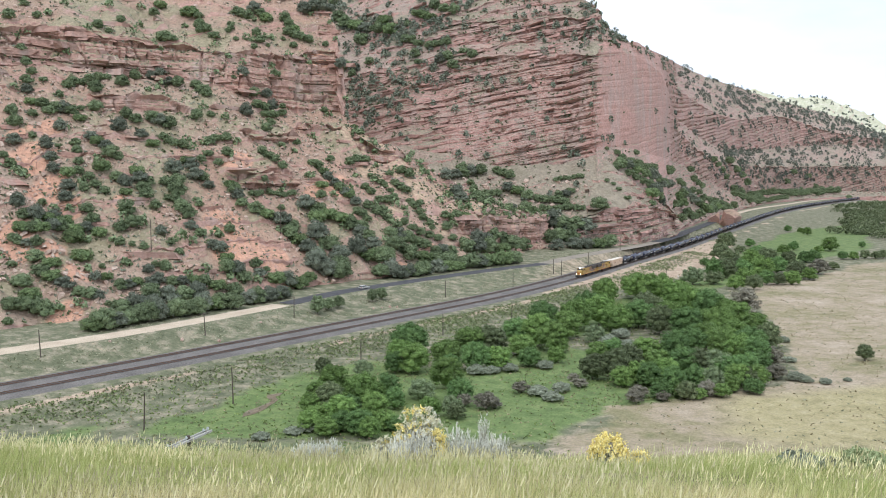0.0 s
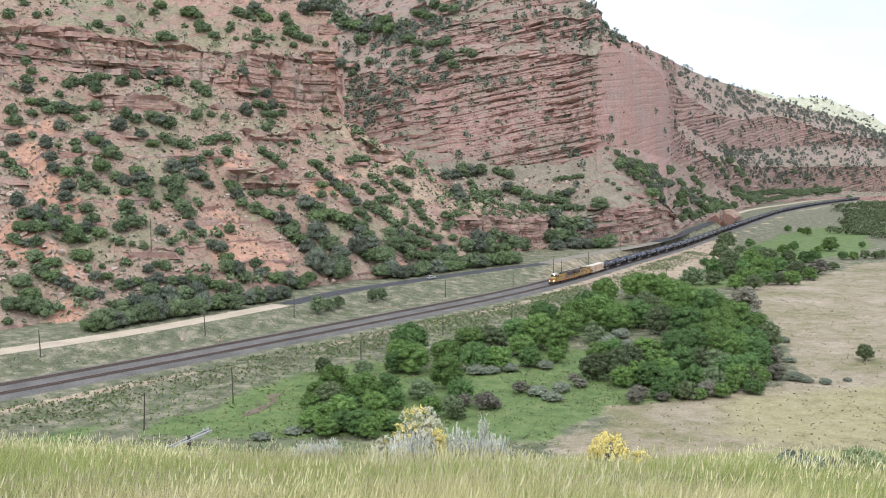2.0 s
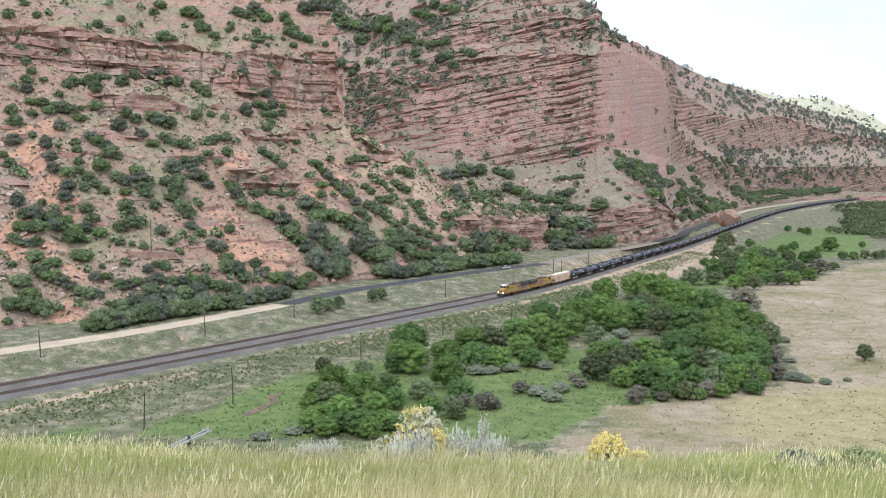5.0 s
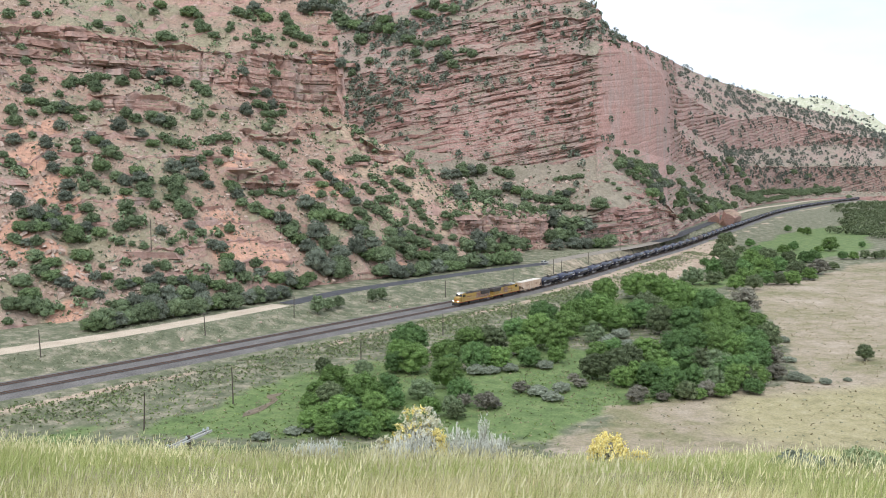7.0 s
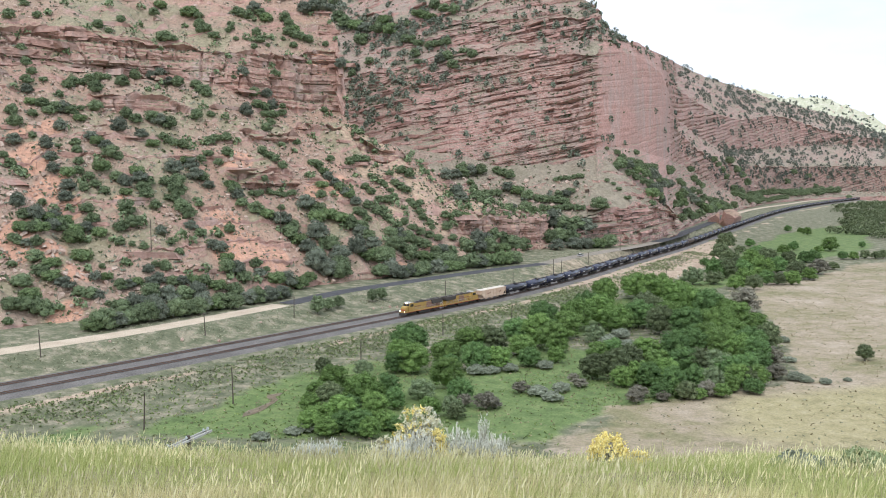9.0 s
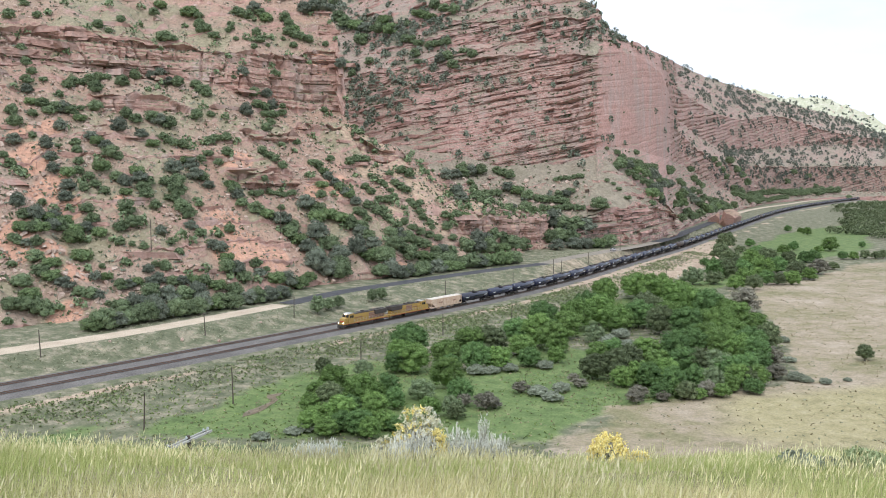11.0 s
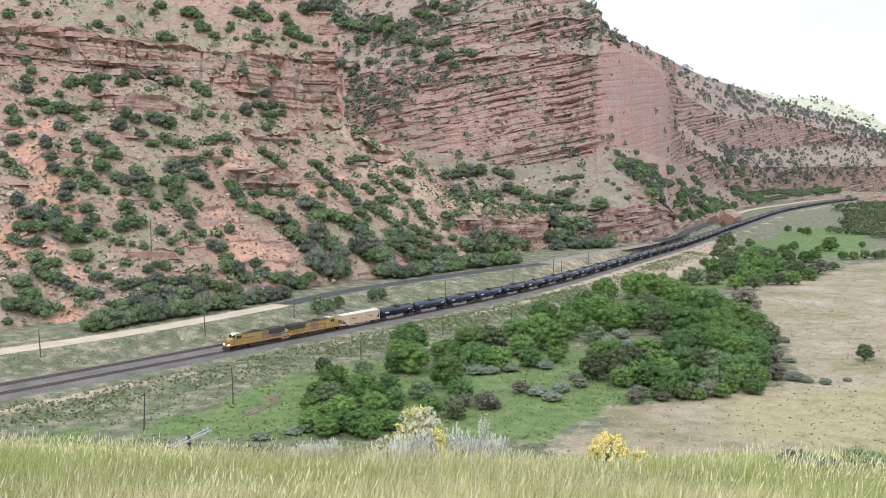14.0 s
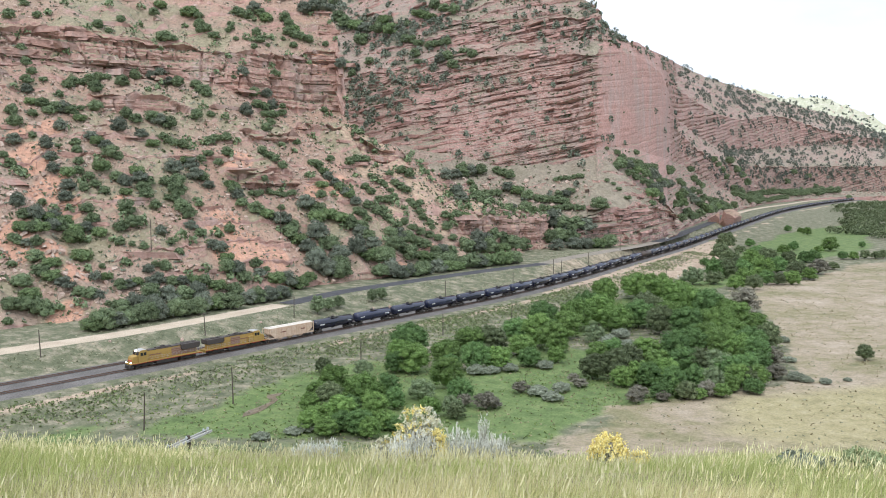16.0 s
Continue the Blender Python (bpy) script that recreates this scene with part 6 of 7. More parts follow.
def covered_hopper():
    h = tagged(new("hopper_car"), "cream covered hopper car streaked with rust", "hopper car")
    part("body", prism([(-6.3, 1.15), (6.3, 1.15), (8.35, 2.75), (8.45, 4.3), (-8.45, 4.3), (-8.35, 2.75)], -1.5, 1.5, 0.08), cream_mat, h, "rust-streaked cream hopper body")
    part("roof", prism([(-8.6, 4.27), (8.6, 4.27), (8.4, 4.45), (-8.4, 4.45)], -1.4, 1.4, 0.05), cream_top, h, "chalky cream roof")
    part("running_board", boxes((-8.7, 8.7, -0.55, -0.3, 4.5, 4.58), (-8.7, 8.7, 0.3, 0.55, 4.5, 4.58)), cream_top, h)
    for k in range(6):
        part("hatch", boxes((-7.3 + 2.5 * k, -5.6 + 2.5 * k, -0.28, 0.28, 4.42, 4.62), bevel=0.05), cream_top, h)
    for side in (-1, 1):
        for k in range(9):
            x = -7.9 + k * 1.97
            part("side_post", boxes((x - 0.06, x + 0.06, min(side * 1.49, side * 1.58), max(side * 1.49, side * 1.58), 1.5 if abs(x) < 6.6 else 2.8, 4.25)), cream_mat, h)
        part("side_sill", boxes((-8.7, 8.7, min(side * 1.45, side * 1.56), max(side * 1.45, side * 1.56), 1.18, 1.5)), cream_mat, h)
        part("stencil", boxes((-5.2, -3.6, min(side * 1.503, side * 1.515), max(side * 1.503, side * 1.515), 2.6, 3.0), (2.2, 4.4, min(side * 1.503, side * 1.515), max(side * 1.503, side * 1.515), 2.7, 3.0)), flag_red, h, "unreadable rust-red stencil bars")
    for end in (-1, 1):
        part("end_frame", boxes((min(end * 8.4, end * 8.9), max(end * 8.4, end * 8.9), -1.5, 1.5, 1.1, 1.5), (min(end * 8.75, end * 8.9), max(end * 8.75, end * 8.9), -1.5, -1.35, 1.1, 4.4), (min(end * 8.75, end * 8.9), max(end * 8.75, end * 8.9), 1.35, 1.5, 1.1, 4.4)), cream_mat, h)
        part("coupler", boxes((min(end * 8.85, end * 9.15), max(end * 8.85, end * 9.15), -0.15, 0.15, 0.7, 1.0), bevel=0.03), black_iron, h)
        truck(h, end * 6.9, 2, 1.78, 0.46, CAR_WHEEL)
    for k in range(3):
        x = -4.0 + 4.0 * k
        part("discharge_gate", prism([(x - 1.5, 1.2), (x + 1.5, 1.2), (x + 0.5, 0.45), (x - 0.5, 0.45)], -0.7, 0.7), cream_mat, h, "rusty discharge chute")
    return h


def barrel(x0, x1, r, z, dish, sides=24):
    """A lying tank with dished ends."""
    rings = [(x0, 0.05 * r), (x0 + dish * 0.25, r * 0.62), (x0 + dish * 0.6, r * 0.88), (x0 + dish, r), (x1 - dish, r), (x1 - dish * 0.6, r * 0.88), (x1 - dish * 0.25, r * 0.62), (x1, 0.05 * r)]
    v = [(x, q * math.cos(2 * math.pi * k / sides), z + q * math.sin(2 * math.pi * k / sides)) for x, q in rings for k in range(sides)]
    f = [(i * sides + k, i * sides + (k + 1) % sides, (i + 1) * sides + (k + 1) % sides, (i + 1) * sides + k) for i in range(len(rings) - 1) for k in range(sides)]
    f += [tuple(range(sides))[::-1], tuple(range((len(rings) - 1) * sides, len(rings) * sides))]
    return v, f


def tank_car(paint, label, stencil=True):
    c = tagged(new("tank_car"), label, "tank car", "tank cars of the train")
    tank = part("tank", barrel(-8.45, 8.45, 1.58, 2.75, 0.75), paint, c)
    for p in tank.data.polygons:
        p.use_smooth = len(p.vertices) == 4
    part("dome_housing", tube((0, 0, 4.1), (0, 0, 4.72), 0.52, 0.5, 14), black_iron, c, "black valve housing")
    part("platform", boxes((-1.6, 1.6, -1.05, 1.05, 4.17, 4.23), (-1.65, 1.65, -1.08, -1.02, 4.2, 4.32), (-1.65, 1.65, 1.02, 1.08, 4.2, 4.32)), black_iron, c, "walkway platform round the dome")
    for side in (-1, 1):
        part("platform_rail", rods([((-1.6, side * 1.02, 4.2), (-1.6, side * 1.02, 4.85), 0.03), ((1.6, side * 1.02, 4.2), (1.6, side * 1.02, 4.85), 0.03), ((-1.6, side * 1.02, 4.85), (1.6, side * 1.02, 4.85), 0.03)], 5), black_iron, c)
        lad = [((dx, side * 1.62, 1.2), (dx, side * 1.1, 4.2), 0.03) for dx in (-0.25, 0.25)] + [((-0.25, side * (1.62 - 0.52 * t), 1.2 + 3.0 * t), (0.25, side * (1.62 - 0.52 * t), 1.2 + 3.0 * t), 0.02) for t in (0.1, 0.25, 0.4, 0.55, 0.7, 0.85)]
        part("ladder", rods(lad, 4), black_iron, c)
        if stencil:
            part("stencil", boxes((-6.9, -5.2, min(side * 1.55, side * 1.592), max(side * 1.55, side * 1.592), 2.66, 2.86), (4.9, 6.9, min(side * 1.55, side * 1.592), max(side * 1.55, side * 1.592), 2.6, 2.9)), placard_mat, c, "unreadable white stencil bars")
    part("bottom_outlet", boxes((-0.5, 0.5, -0.4, 0.4, 0.95, 1.35), bevel=0.06), black_iron, c)
    for end in (-1, 1):
        part("stub_sill", boxes((min(end * 4.9, end * 8.85), max(end * 4.9, end * 8.85), -0.33, 0.33, 0.85, 1.3), (end * 6.6 - 0.3, end * 6.6 + 0.3, -1.35, 1.35, 1.0, 1.7), (min(end * 8.3, end * 8.6), max(end * 8.3, end * 8.6), -1.5, 1.5, 1.05, 1.25), bevel=0.03), black_iron, c)
        part("end_railing", rods([((end * 8.5, -1.4, 1.2), (end * 8.5, -1.4, 2.2), 0.03), ((end * 8.5, 1.4, 1.2), (end * 8.5, 1.4, 2.2), 0.03), ((end * 8.5, -1.4, 2.2), (end * 8.5, 1.4, 2.2), 0.03)], 5), black_iron, c)
        part("coupler", boxes((min(end * 8.8, end * 9.2), max(end * 8.8, end * 9.2), -0.15, 0.15, 0.7, 1.0), bevel=0.03), black_iron, c)
        truck(c, end * 6.6, 2, 1.78, 0.46, CAR_WHEEL)
    return c


lead = locomotive("yellow and grey diesel locomotive with lit headlights", True, True, (-9.0, -1.4))
second = locomotive("yellow diesel locomotive running backwards behind the first", False, False, (-1.8, 1.4))
hopper = covered_hopper()
TANK_LENGTH = 18.4
tanks = [tank_car(tank_mat, "glossy navy-black tank car with valve dome"), None, None]
tanks[1] = copy_thing(tanks[0], pose(0, 0, 0))
brown = tank_car(brown_tank, "dusty brown-black tank car with valve dome", stencil=False)
consist = [(lead, 11.1, False), (second, 33.4, True), (hopper, 53.8, False)]
for k in range(76):
    if k == 0:
        car = tanks[0]
    elif k == 1:
        car = tanks[1]
    elif k in (15, 36):
        car = brown if k == 15 else copy_thing(brown, pose(0, 0, 0))
    else:
        car = copy_thing(tanks[0], pose(0, 0, 0))
    consist.append((car, 63.0 + TANK_LENGTH * (k + 0.5), k % 3 == 1))


# ---- the road's car, poles and small things ----
car_paint = plain("silver_car_paint", (0.50, 0.50, 0.50), (0.62, 0.62, 0.61), 0.8, 0.3, 0.3, spec=0.5)
tyre_mat = plain("tyre_rubber", (0.02, 0.02, 0.02), (0.04, 0.04, 0.04), 4.0, 0.9)
tail_red = plain("tail_light_plastic", (0.25, 0.02, 0.02), (0.35, 0.04, 0.03), 3.0, 0.3)
pole_mat = plain("grey_brown_pole_wood", (0.06, 0.05, 0.042), (0.14, 0.115, 0.095), 2.0, 0.9, fine=5.0, bump=0.01)
silver_wood = plain("silvered_crossarm_wood", (0.30, 0.29, 0.28), (0.50, 0.49, 0.47), 3.0, 0.85, bump=0.01)
insulator_mat = plain("glass_insulator", (0.35, 0.38, 0.38), (0.5, 0.54, 0.54), 3.0, 0.15, spec=0.5)
white_mat = plain("white_post_paint", (0.62, 0.62, 0.60), (0.8, 0.8, 0.78), 2.0, 0.6)


def estate_car():
    c = tagged(new("car"), "silver estate car driving along the valley road", "car")
    body = part("body", prism([(-2.3, 0.35), (2.25, 0.35), (2.35, 0.65), (2.2, 0.88), (1.15, 0.98), (-2.2, 1.0), (-2.35, 0.7)], -0.9, 0.9, 0.07), car_paint, c, "silver car body")
    cabin = part("cabin", prism([(1.15, 0.95), (0.45, 1.5), (-1.85, 1.52), (-2.22, 0.98)], -0.76, 0.76, 0.06), car_paint, c)
    for side in (-1, 1):
        part("side_glass", prism([(0.85, 1.02), (0.35, 1.42), (-1.75, 1.43), (-2.0, 1.02)], min(side * 0.755, side * 0.775), max(side * 0.755, side * 0.775)), glass_mat, cabin, "dark side windows")
        part("tail_light", boxes((-2.37, -2.25, min(side * 0.55, side * 0.85), max(side * 0.55, side * 0.85), 0.75, 0.95), bevel=0.02), tail_red, body, "red tail light")
        for x in (-1.4, 1.4):
            w = part("wheel", tube((0, -0.11, 0), (0, 0.11, 0), 0.33, 0.33, 16), tyre_mat, c)
            w.location = (x, side * 0.8, 0.33)
            part("rim", tube((0, -0.118, 0), (0, 0.118, 0), 0.2, 0.2, 12), car_paint, w, "silver rim")
    part("rear_glass", prism([(-2.02, 1.44), (-1.96, 1.46), (-2.26, 1.04), (-2.3, 1.02)], -0.66, 0.66), glass_mat, cabin, "dark rear window")
    part("windscreen", prism([(1.13, 1.0), (1.17, 1.0), (0.54, 1.46), (0.48, 1.46)], -0.66, 0.66), glass_mat, cabin, "dark windscreen")
    return c


silver_car = estate_car()


def telegraph_pole(height, lean=0.0, arm=False):
    p = tagged(new("telegraph_pole"), "old grey-brown wooden line pole without wires", "pole", "line poles along the railway")
    part("pole", gather([tube((0, 0, -0.6), (0.02, 0, height * 0.5), 0.17, 0.15, 8), tube((0.02, 0, height * 0.5), (0, 0, height), 0.15, 0.12, 8)]), pole_mat, p)
    if arm:
        part("crossarm", boxes((-0.75, 0.75, -0.05, 0.05, height - 0.5, height - 0.38), bevel=0.01), pole_mat, p)
    return p


def set_poles():
    near = [(-63, 180, 8.0), (-49, 200, 8.5), (-23, 241, 7.6), (0, 285, 7.2), (25, 314, 7.0), (68, 372, 6.5), (109, 423, 7)]
    bank = [(-107, 229, 7.4), (-73, 265, 7.2), (-51, 296, 7.2), (1, 354, 7.0), (31, 384, 7.0), (55, 432, 7.5), (58.5, 429, 7.5), (79, 473, 7.0), (106, 521, 8.0), (178, 632, 8), (270, 800, 8)]
    proto = telegraph_pole(7.0, arm=False)
    first = True
    for k, (x, y, h) in enumerate(near + bank):
        lean = (2.5, -1.0, 0.6, -0.4)[k % 4]
        if k == len(near):
            lean = 4.5
        m = pose(x, y, drop.at(x, y), 0, lean, 20 * k) @ Matrix.Diagonal((1, 1, h / 7.0, 1))
        if first:
            proto.matrix_basis = m
            first = False
        else:
            keep = proto.scale.copy()
            proto.scale = (1, 1, 1)
            copy_thing(proto, m)
            proto.scale = keep
    for x, y, h in ((-106, 316.3, 10.5), (-69.7, 374.3, 13.0), (-32.6, 420.4, 8.0)):
        tagged(copy_thing(proto, pose(x, y, drop.at(x, y), 0, 0.5, 70) @ Matrix.Diagonal((1 / proto.scale[0], 1 / proto.scale[1], h / 7.0 / proto.scale[2], 1))), "weathered wooden pole standing on the stony hillside", group="poles on the hillside")


set_poles()


def road_sign(x, y, tall, wide):
    s = tagged(new("road_sign"), "small white road marker on a thin post", "sign", "markers beside the road")
    s.matrix_basis = pose(x, y, drop.at(x, y), 0, 0, 40)
    part("post", tube((0, 0, -0.4), (0, 0, tall), 0.05, 0.05, 6), pole_mat, s)
    part("plate", boxes((-wide / 2, wide / 2, -0.06, -0.03, tall - wide * 1.1, tall), bevel=0.01), white_mat, s, "white sign plate")
    return s


road_sign(28.3, 439.3, 1.9, 0.9)
road_sign(119.4, 441.0, 1.2, 0.8)


def boulder(x, y, size, label, seed, mat=None):
    """A weathered block: a cut-down sphere, split by flat faces."""
    rng = np.random.default_rng(seed)
    bm = bmesh.new()
    bmesh.ops.create_icosphere(bm, subdivisions=3, radius=size / 2)
    for k in range(9):
        n = Vector(rng.normal(0, 1, 3)).normalized()
        bmesh.ops.bisect_plane(bm, geom=list(bm.verts) + list(bm.edges) + list(bm.faces), plane_co=n * size * float(rng.uniform(0.24, 0.36)), plane_no=n, clear_outer=True)
        edges = [e for e in bm.edges if e.is_boundary]
        if edges:
            bmesh.ops.holes_fill(bm, edges=edges)
    me = bpy.data.meshes.new("boulder")
    bm.to_mesh(me)
    bm.free()
    me.materials.append(mat or block_mat)
    ob = tagged(new("boulder", me), label, "boulder", "fallen boulders beside the road and track")
    ob.matrix_basis = pose(x, y, drop.at(x, y) + size * 0.15, 0, 0, float(rng.uniform(0, 360)))
    return ob


for k, (x, y, size) in enumerate(((-46.5, 366, 2.4), (-52.8, 361, 1.9), (-44, 369, 1.4), (-89.4, 293.5, 1.6), (-20, 326.6, 1.6), (-17.5, 328, 1.2), (-23, 325, 0.9), (-26, 322, 1.0), (-60, 285, 1.2), (-68, 262, 1.3), (-78, 258, 1.5), (-95, 246, 1.0))):
    boulder(x, y, size, "pale pink sandstone boulder lying on the bank" if k > 3 else "pale sandstone boulder at the foot of the hill", 400 + k)


boulder(262, 800, 25.0, "tall pink sandstone knob between road and railway", 431, hill_mat)
boulder(253, 812, 15.0, "sandstone block leaning on a larger knob", 432, hill_mat)


def crossarm_pole():
    """The head of a pole that stands lower on the brow's flank, leaning a little."""
    x, y = -17.4, 60.0
    top = 32.9
    foot = drop.at(x, y)
    p = tagged(new("utility_pole"), "leaning utility pole with a silvered double crossarm and insulators", "pole")
    p.matrix_basis = pose(x, y, foot, 0, -4, 0)
    h = top - foot
    turn = Matrix.Translation((0, 0, h - 0.3)) @ pose(0, 0, 0, 0, -7, 47)
    part("pole", gather([tube((0, 0, -1.0), (0, 0, h * 0.5), 0.17, 0.15, 10), tube((0, 0, h * 0.5), (0, 0, h), 0.15, 0.12, 10)]), pole_mat, p)
    for y0 in (-0.30, 0.16):
        part("crossarm", boxes((-1.75, 1.75, y0, y0 + 0.13, -0.08, 0.08), bevel=0.012), silver_wood, p, "silvered wooden crossarm").matrix_basis = turn
    for dx in (-1.6, -0.15, 1.25, 1.6):
        part("insulator", gather([tube((dx, 0, 0), (dx, 0, 0.18), 0.03, 0.03, 8), tube((dx, 0, 0.14), (dx, 0, 0.30), 0.11, 0.06, 10)]), insulator_mat, p, "pale glass insulator").matrix_basis = turn
    part("tie_block", boxes((-0.12, 0.12, -0.3, 0.3, -0.06, 0.06), (-1.45, -1.3, -0.3, 0.3, -0.06, 0.06), (1.3, 1.45, -0.3, 0.3, -0.06, 0.06)), pole_mat, p).matrix_basis = turn
    return p


crossarm_pole()


# ---- the brow: grass, rabbitbrush and sage; tufts over the valley floor ----
def grass_material():
    n = Nodes("brow_grass")
    pos = n.geo.outputs["Position"]
    r = n.geo.outputs["Random Per Island"]
    green = n.ramp(r, [(0.1, (0.265, 0.32, 0.1)), (0.5, (0.395, 0.445, 0.165)), (0.9, (0.53, 0.54, 0.26))])
    straw = n.ramp(r, [(0.1, (0.55, 0.48, 0.25)), (0.5, (0.71, 0.63, 0.37)), (0.9, (0.82, 0.74, 0.48))])
    pink = n.ramp(r, [(0.1, (0.50, 0.37, 0.27)), (0.9, (0.66, 0.52, 0.40))])
    x, y, z = n.split(pos)
    near = n.math("SUBTRACT", n.math("SUBTRACT", 5.6, y), n.math("MULTIPLY", n.math("ABSOLUTE", n.math("ADD", x, 0.15)), 0.45))
    k = n.math("ADD", n.math("ADD", n.math("MULTIPLY", near, 0.42), 0.48), n.math("MULTIPLY", n.math("SUBTRACT", n.noise(pos, 0.8, 4.0), 0.5), 3.0))
    c = n.mix(n.grey(k, -0.25, 1.0), green, straw)
    c = n.mix(n.math("MULTIPLY", n.grey(n.noise(pos, 0.7, 3.0), 0.50, 0.64), n.grey(k, 0.1, 0.8)), c, pink)
    n.colour(c)
    return n.finish(0.7)


grass_mat = grass_material()
head_mat = leaf_material("seed_heads", (0.48, 0.45, 0.27), (0.60, 0.57, 0.36), (0.72, 0.69, 0.48))
flower_mat = leaf_material("yellow_flowers", (0.56, 0.45, 0.14), (0.68, 0.58, 0.23), (0.76, 0.69, 0.36))
cream_flower = leaf_material("cream_flowers", (0.64, 0.61, 0.44), (0.76, 0.74, 0.58), (0.85, 0.84, 0.70))
silver_mat = leaf_material("silver_sage_leaves", (0.46, 0.47, 0.44), (0.60, 0.61, 0.58), (0.72, 0.73, 0.69))
stem_mat = leaf_material("dry_stems", (0.20, 0.18, 0.14), (0.30, 0.27, 0.22), (0.40, 0.37, 0.30))
straw_mat = leaf_material("straw_tufts", (0.27, 0.23, 0.145), (0.37, 0.31, 0.20), (0.45, 0.38, 0.26))
weed_mat = leaf_material("green_weeds", (0.11, 0.14, 0.066), (0.15, 0.185, 0.09), (0.2, 0.235, 0.125))
bank_mat = leaf_material("bank_grass", (0.20, 0.21, 0.145), (0.27, 0.275, 0.195), (0.34, 0.335, 0.25))
meadow_mat = leaf_material("meadow_grass", (0.135, 0.185, 0.068), (0.17, 0.228, 0.085), (0.205, 0.265, 0.105))
rough_mat = leaf_material("rough_grass", (0.165, 0.185, 0.096), (0.215, 0.235, 0.125), (0.27, 0.285, 0.165))


def strips(rng, root, tip, width, curl=0.0):
    """Thin blades from root to tip, as a quad and a point each."""
    n = len(root)
    d = tip - root
    side = np.cross(d, rng.normal(0, 1, (n, 3)))
    side /= np.linalg.norm(side, axis=1, keepdims=True) + 1e-9
    w = np.asarray(width).reshape(-1, 1) * 0.5
    mid = root + d * 0.55 + np.array((0, 0, 1.0)) * (np.linalg.norm(d, axis=1, keepdims=True) * curl)
    v = np.stack([root - side * w, root + side * w, mid + side * w * 0.8, mid - side * w * 0.8, tip], 1).reshape(-1, 3)
    i = np.arange(n) * 5
    f = np.stack([i, i + 1, i + 2, i + 3], -1).tolist() + np.stack([i + 3, i + 2, i + 4], -1).tolist()
    return v.tolist(), f


def grass_patch(rng, x0, x1, y0, y1, count):
    cx, cy = (x0 + x1) / 2, (y0 + y1) / 2
    x, y = rng.uniform(x0, x1, count), rng.uniform(y0, y1, count)
    z = lie(x, y)
    cz = float(lie(np.array([cx]), np.array([cy]))[0])
    p = np.stack([x, y, z], -1)
    tall = (0.62 + 0.22 * vnoise(p * 0.9, 61)) * rng.uniform(0.13, 0.33, count)
    root = p - np.array((cx, cy, cz)) - np.array((0, 0, 0.03))
    lean = np.stack([rng.normal(0.16, 0.22, count), rng.normal(0.0, 0.22, count), np.ones(count)], -1)
    tip = root + lean * tall[:, None]
    blades = strips(rng, root, tip, rng.uniform(0.0024, 0.0052, count), 0.05)
    ob = new("grass_patch", mesh_of("grass_patch", *blades, grass_mat))
    pick = rng.random(count) < 0.10 * (0.6 + vnoise(p * 0.5, 88))
    r, t = root[pick], tip[pick]
    extra = rng.uniform(0.0, 0.09, (pick.sum(), 1))
    up = (t - r) / np.linalg.norm(t - r, axis=1, keepdims=True)
    top = t + up * extra
    stalk = strips(rng, r, top, np.full(pick.sum(), 0.003))
    ear = [strips(rng, top - up * 0.012, top + up * rng.uniform(0.03, 0.06, (pick.sum(), 1)), np.full(pick.sum(), 0.008)) for k in range(2)]
    heads = part("ripe_seed", gather([stalk] + ear), head_mat, ob, "pale ripe seed heads")
    ob.matrix_basis = pose(cx, cy, cz)
    return tagged(ob, "green and straw-coloured wild grass with pale seed heads", "grass", "grass on the brow", "stuff")


patches = []


def grow_grass():
    rng = np.random.default_rng(77)
    for y0, y1, n in ((2.8, 4.6, 7), (4.6, 6.4, 7), (6.4, 8.6, 7), (8.6, 11.5, 6), (11.5, 15.0, 6)):
        half = 0.53 * y1 + 0.6
        for k in range(n):
            x0, x1 = -half + 2 * half * k / n, -half + 2 * half * (k + 1) / n
            area = (x1 - x0) * (y1 - y0)
            patches.append(grass_patch(rng, x0, x1, y0, y1, int(area * (1400 if y1 < 9 else 700))))


grow_grass()


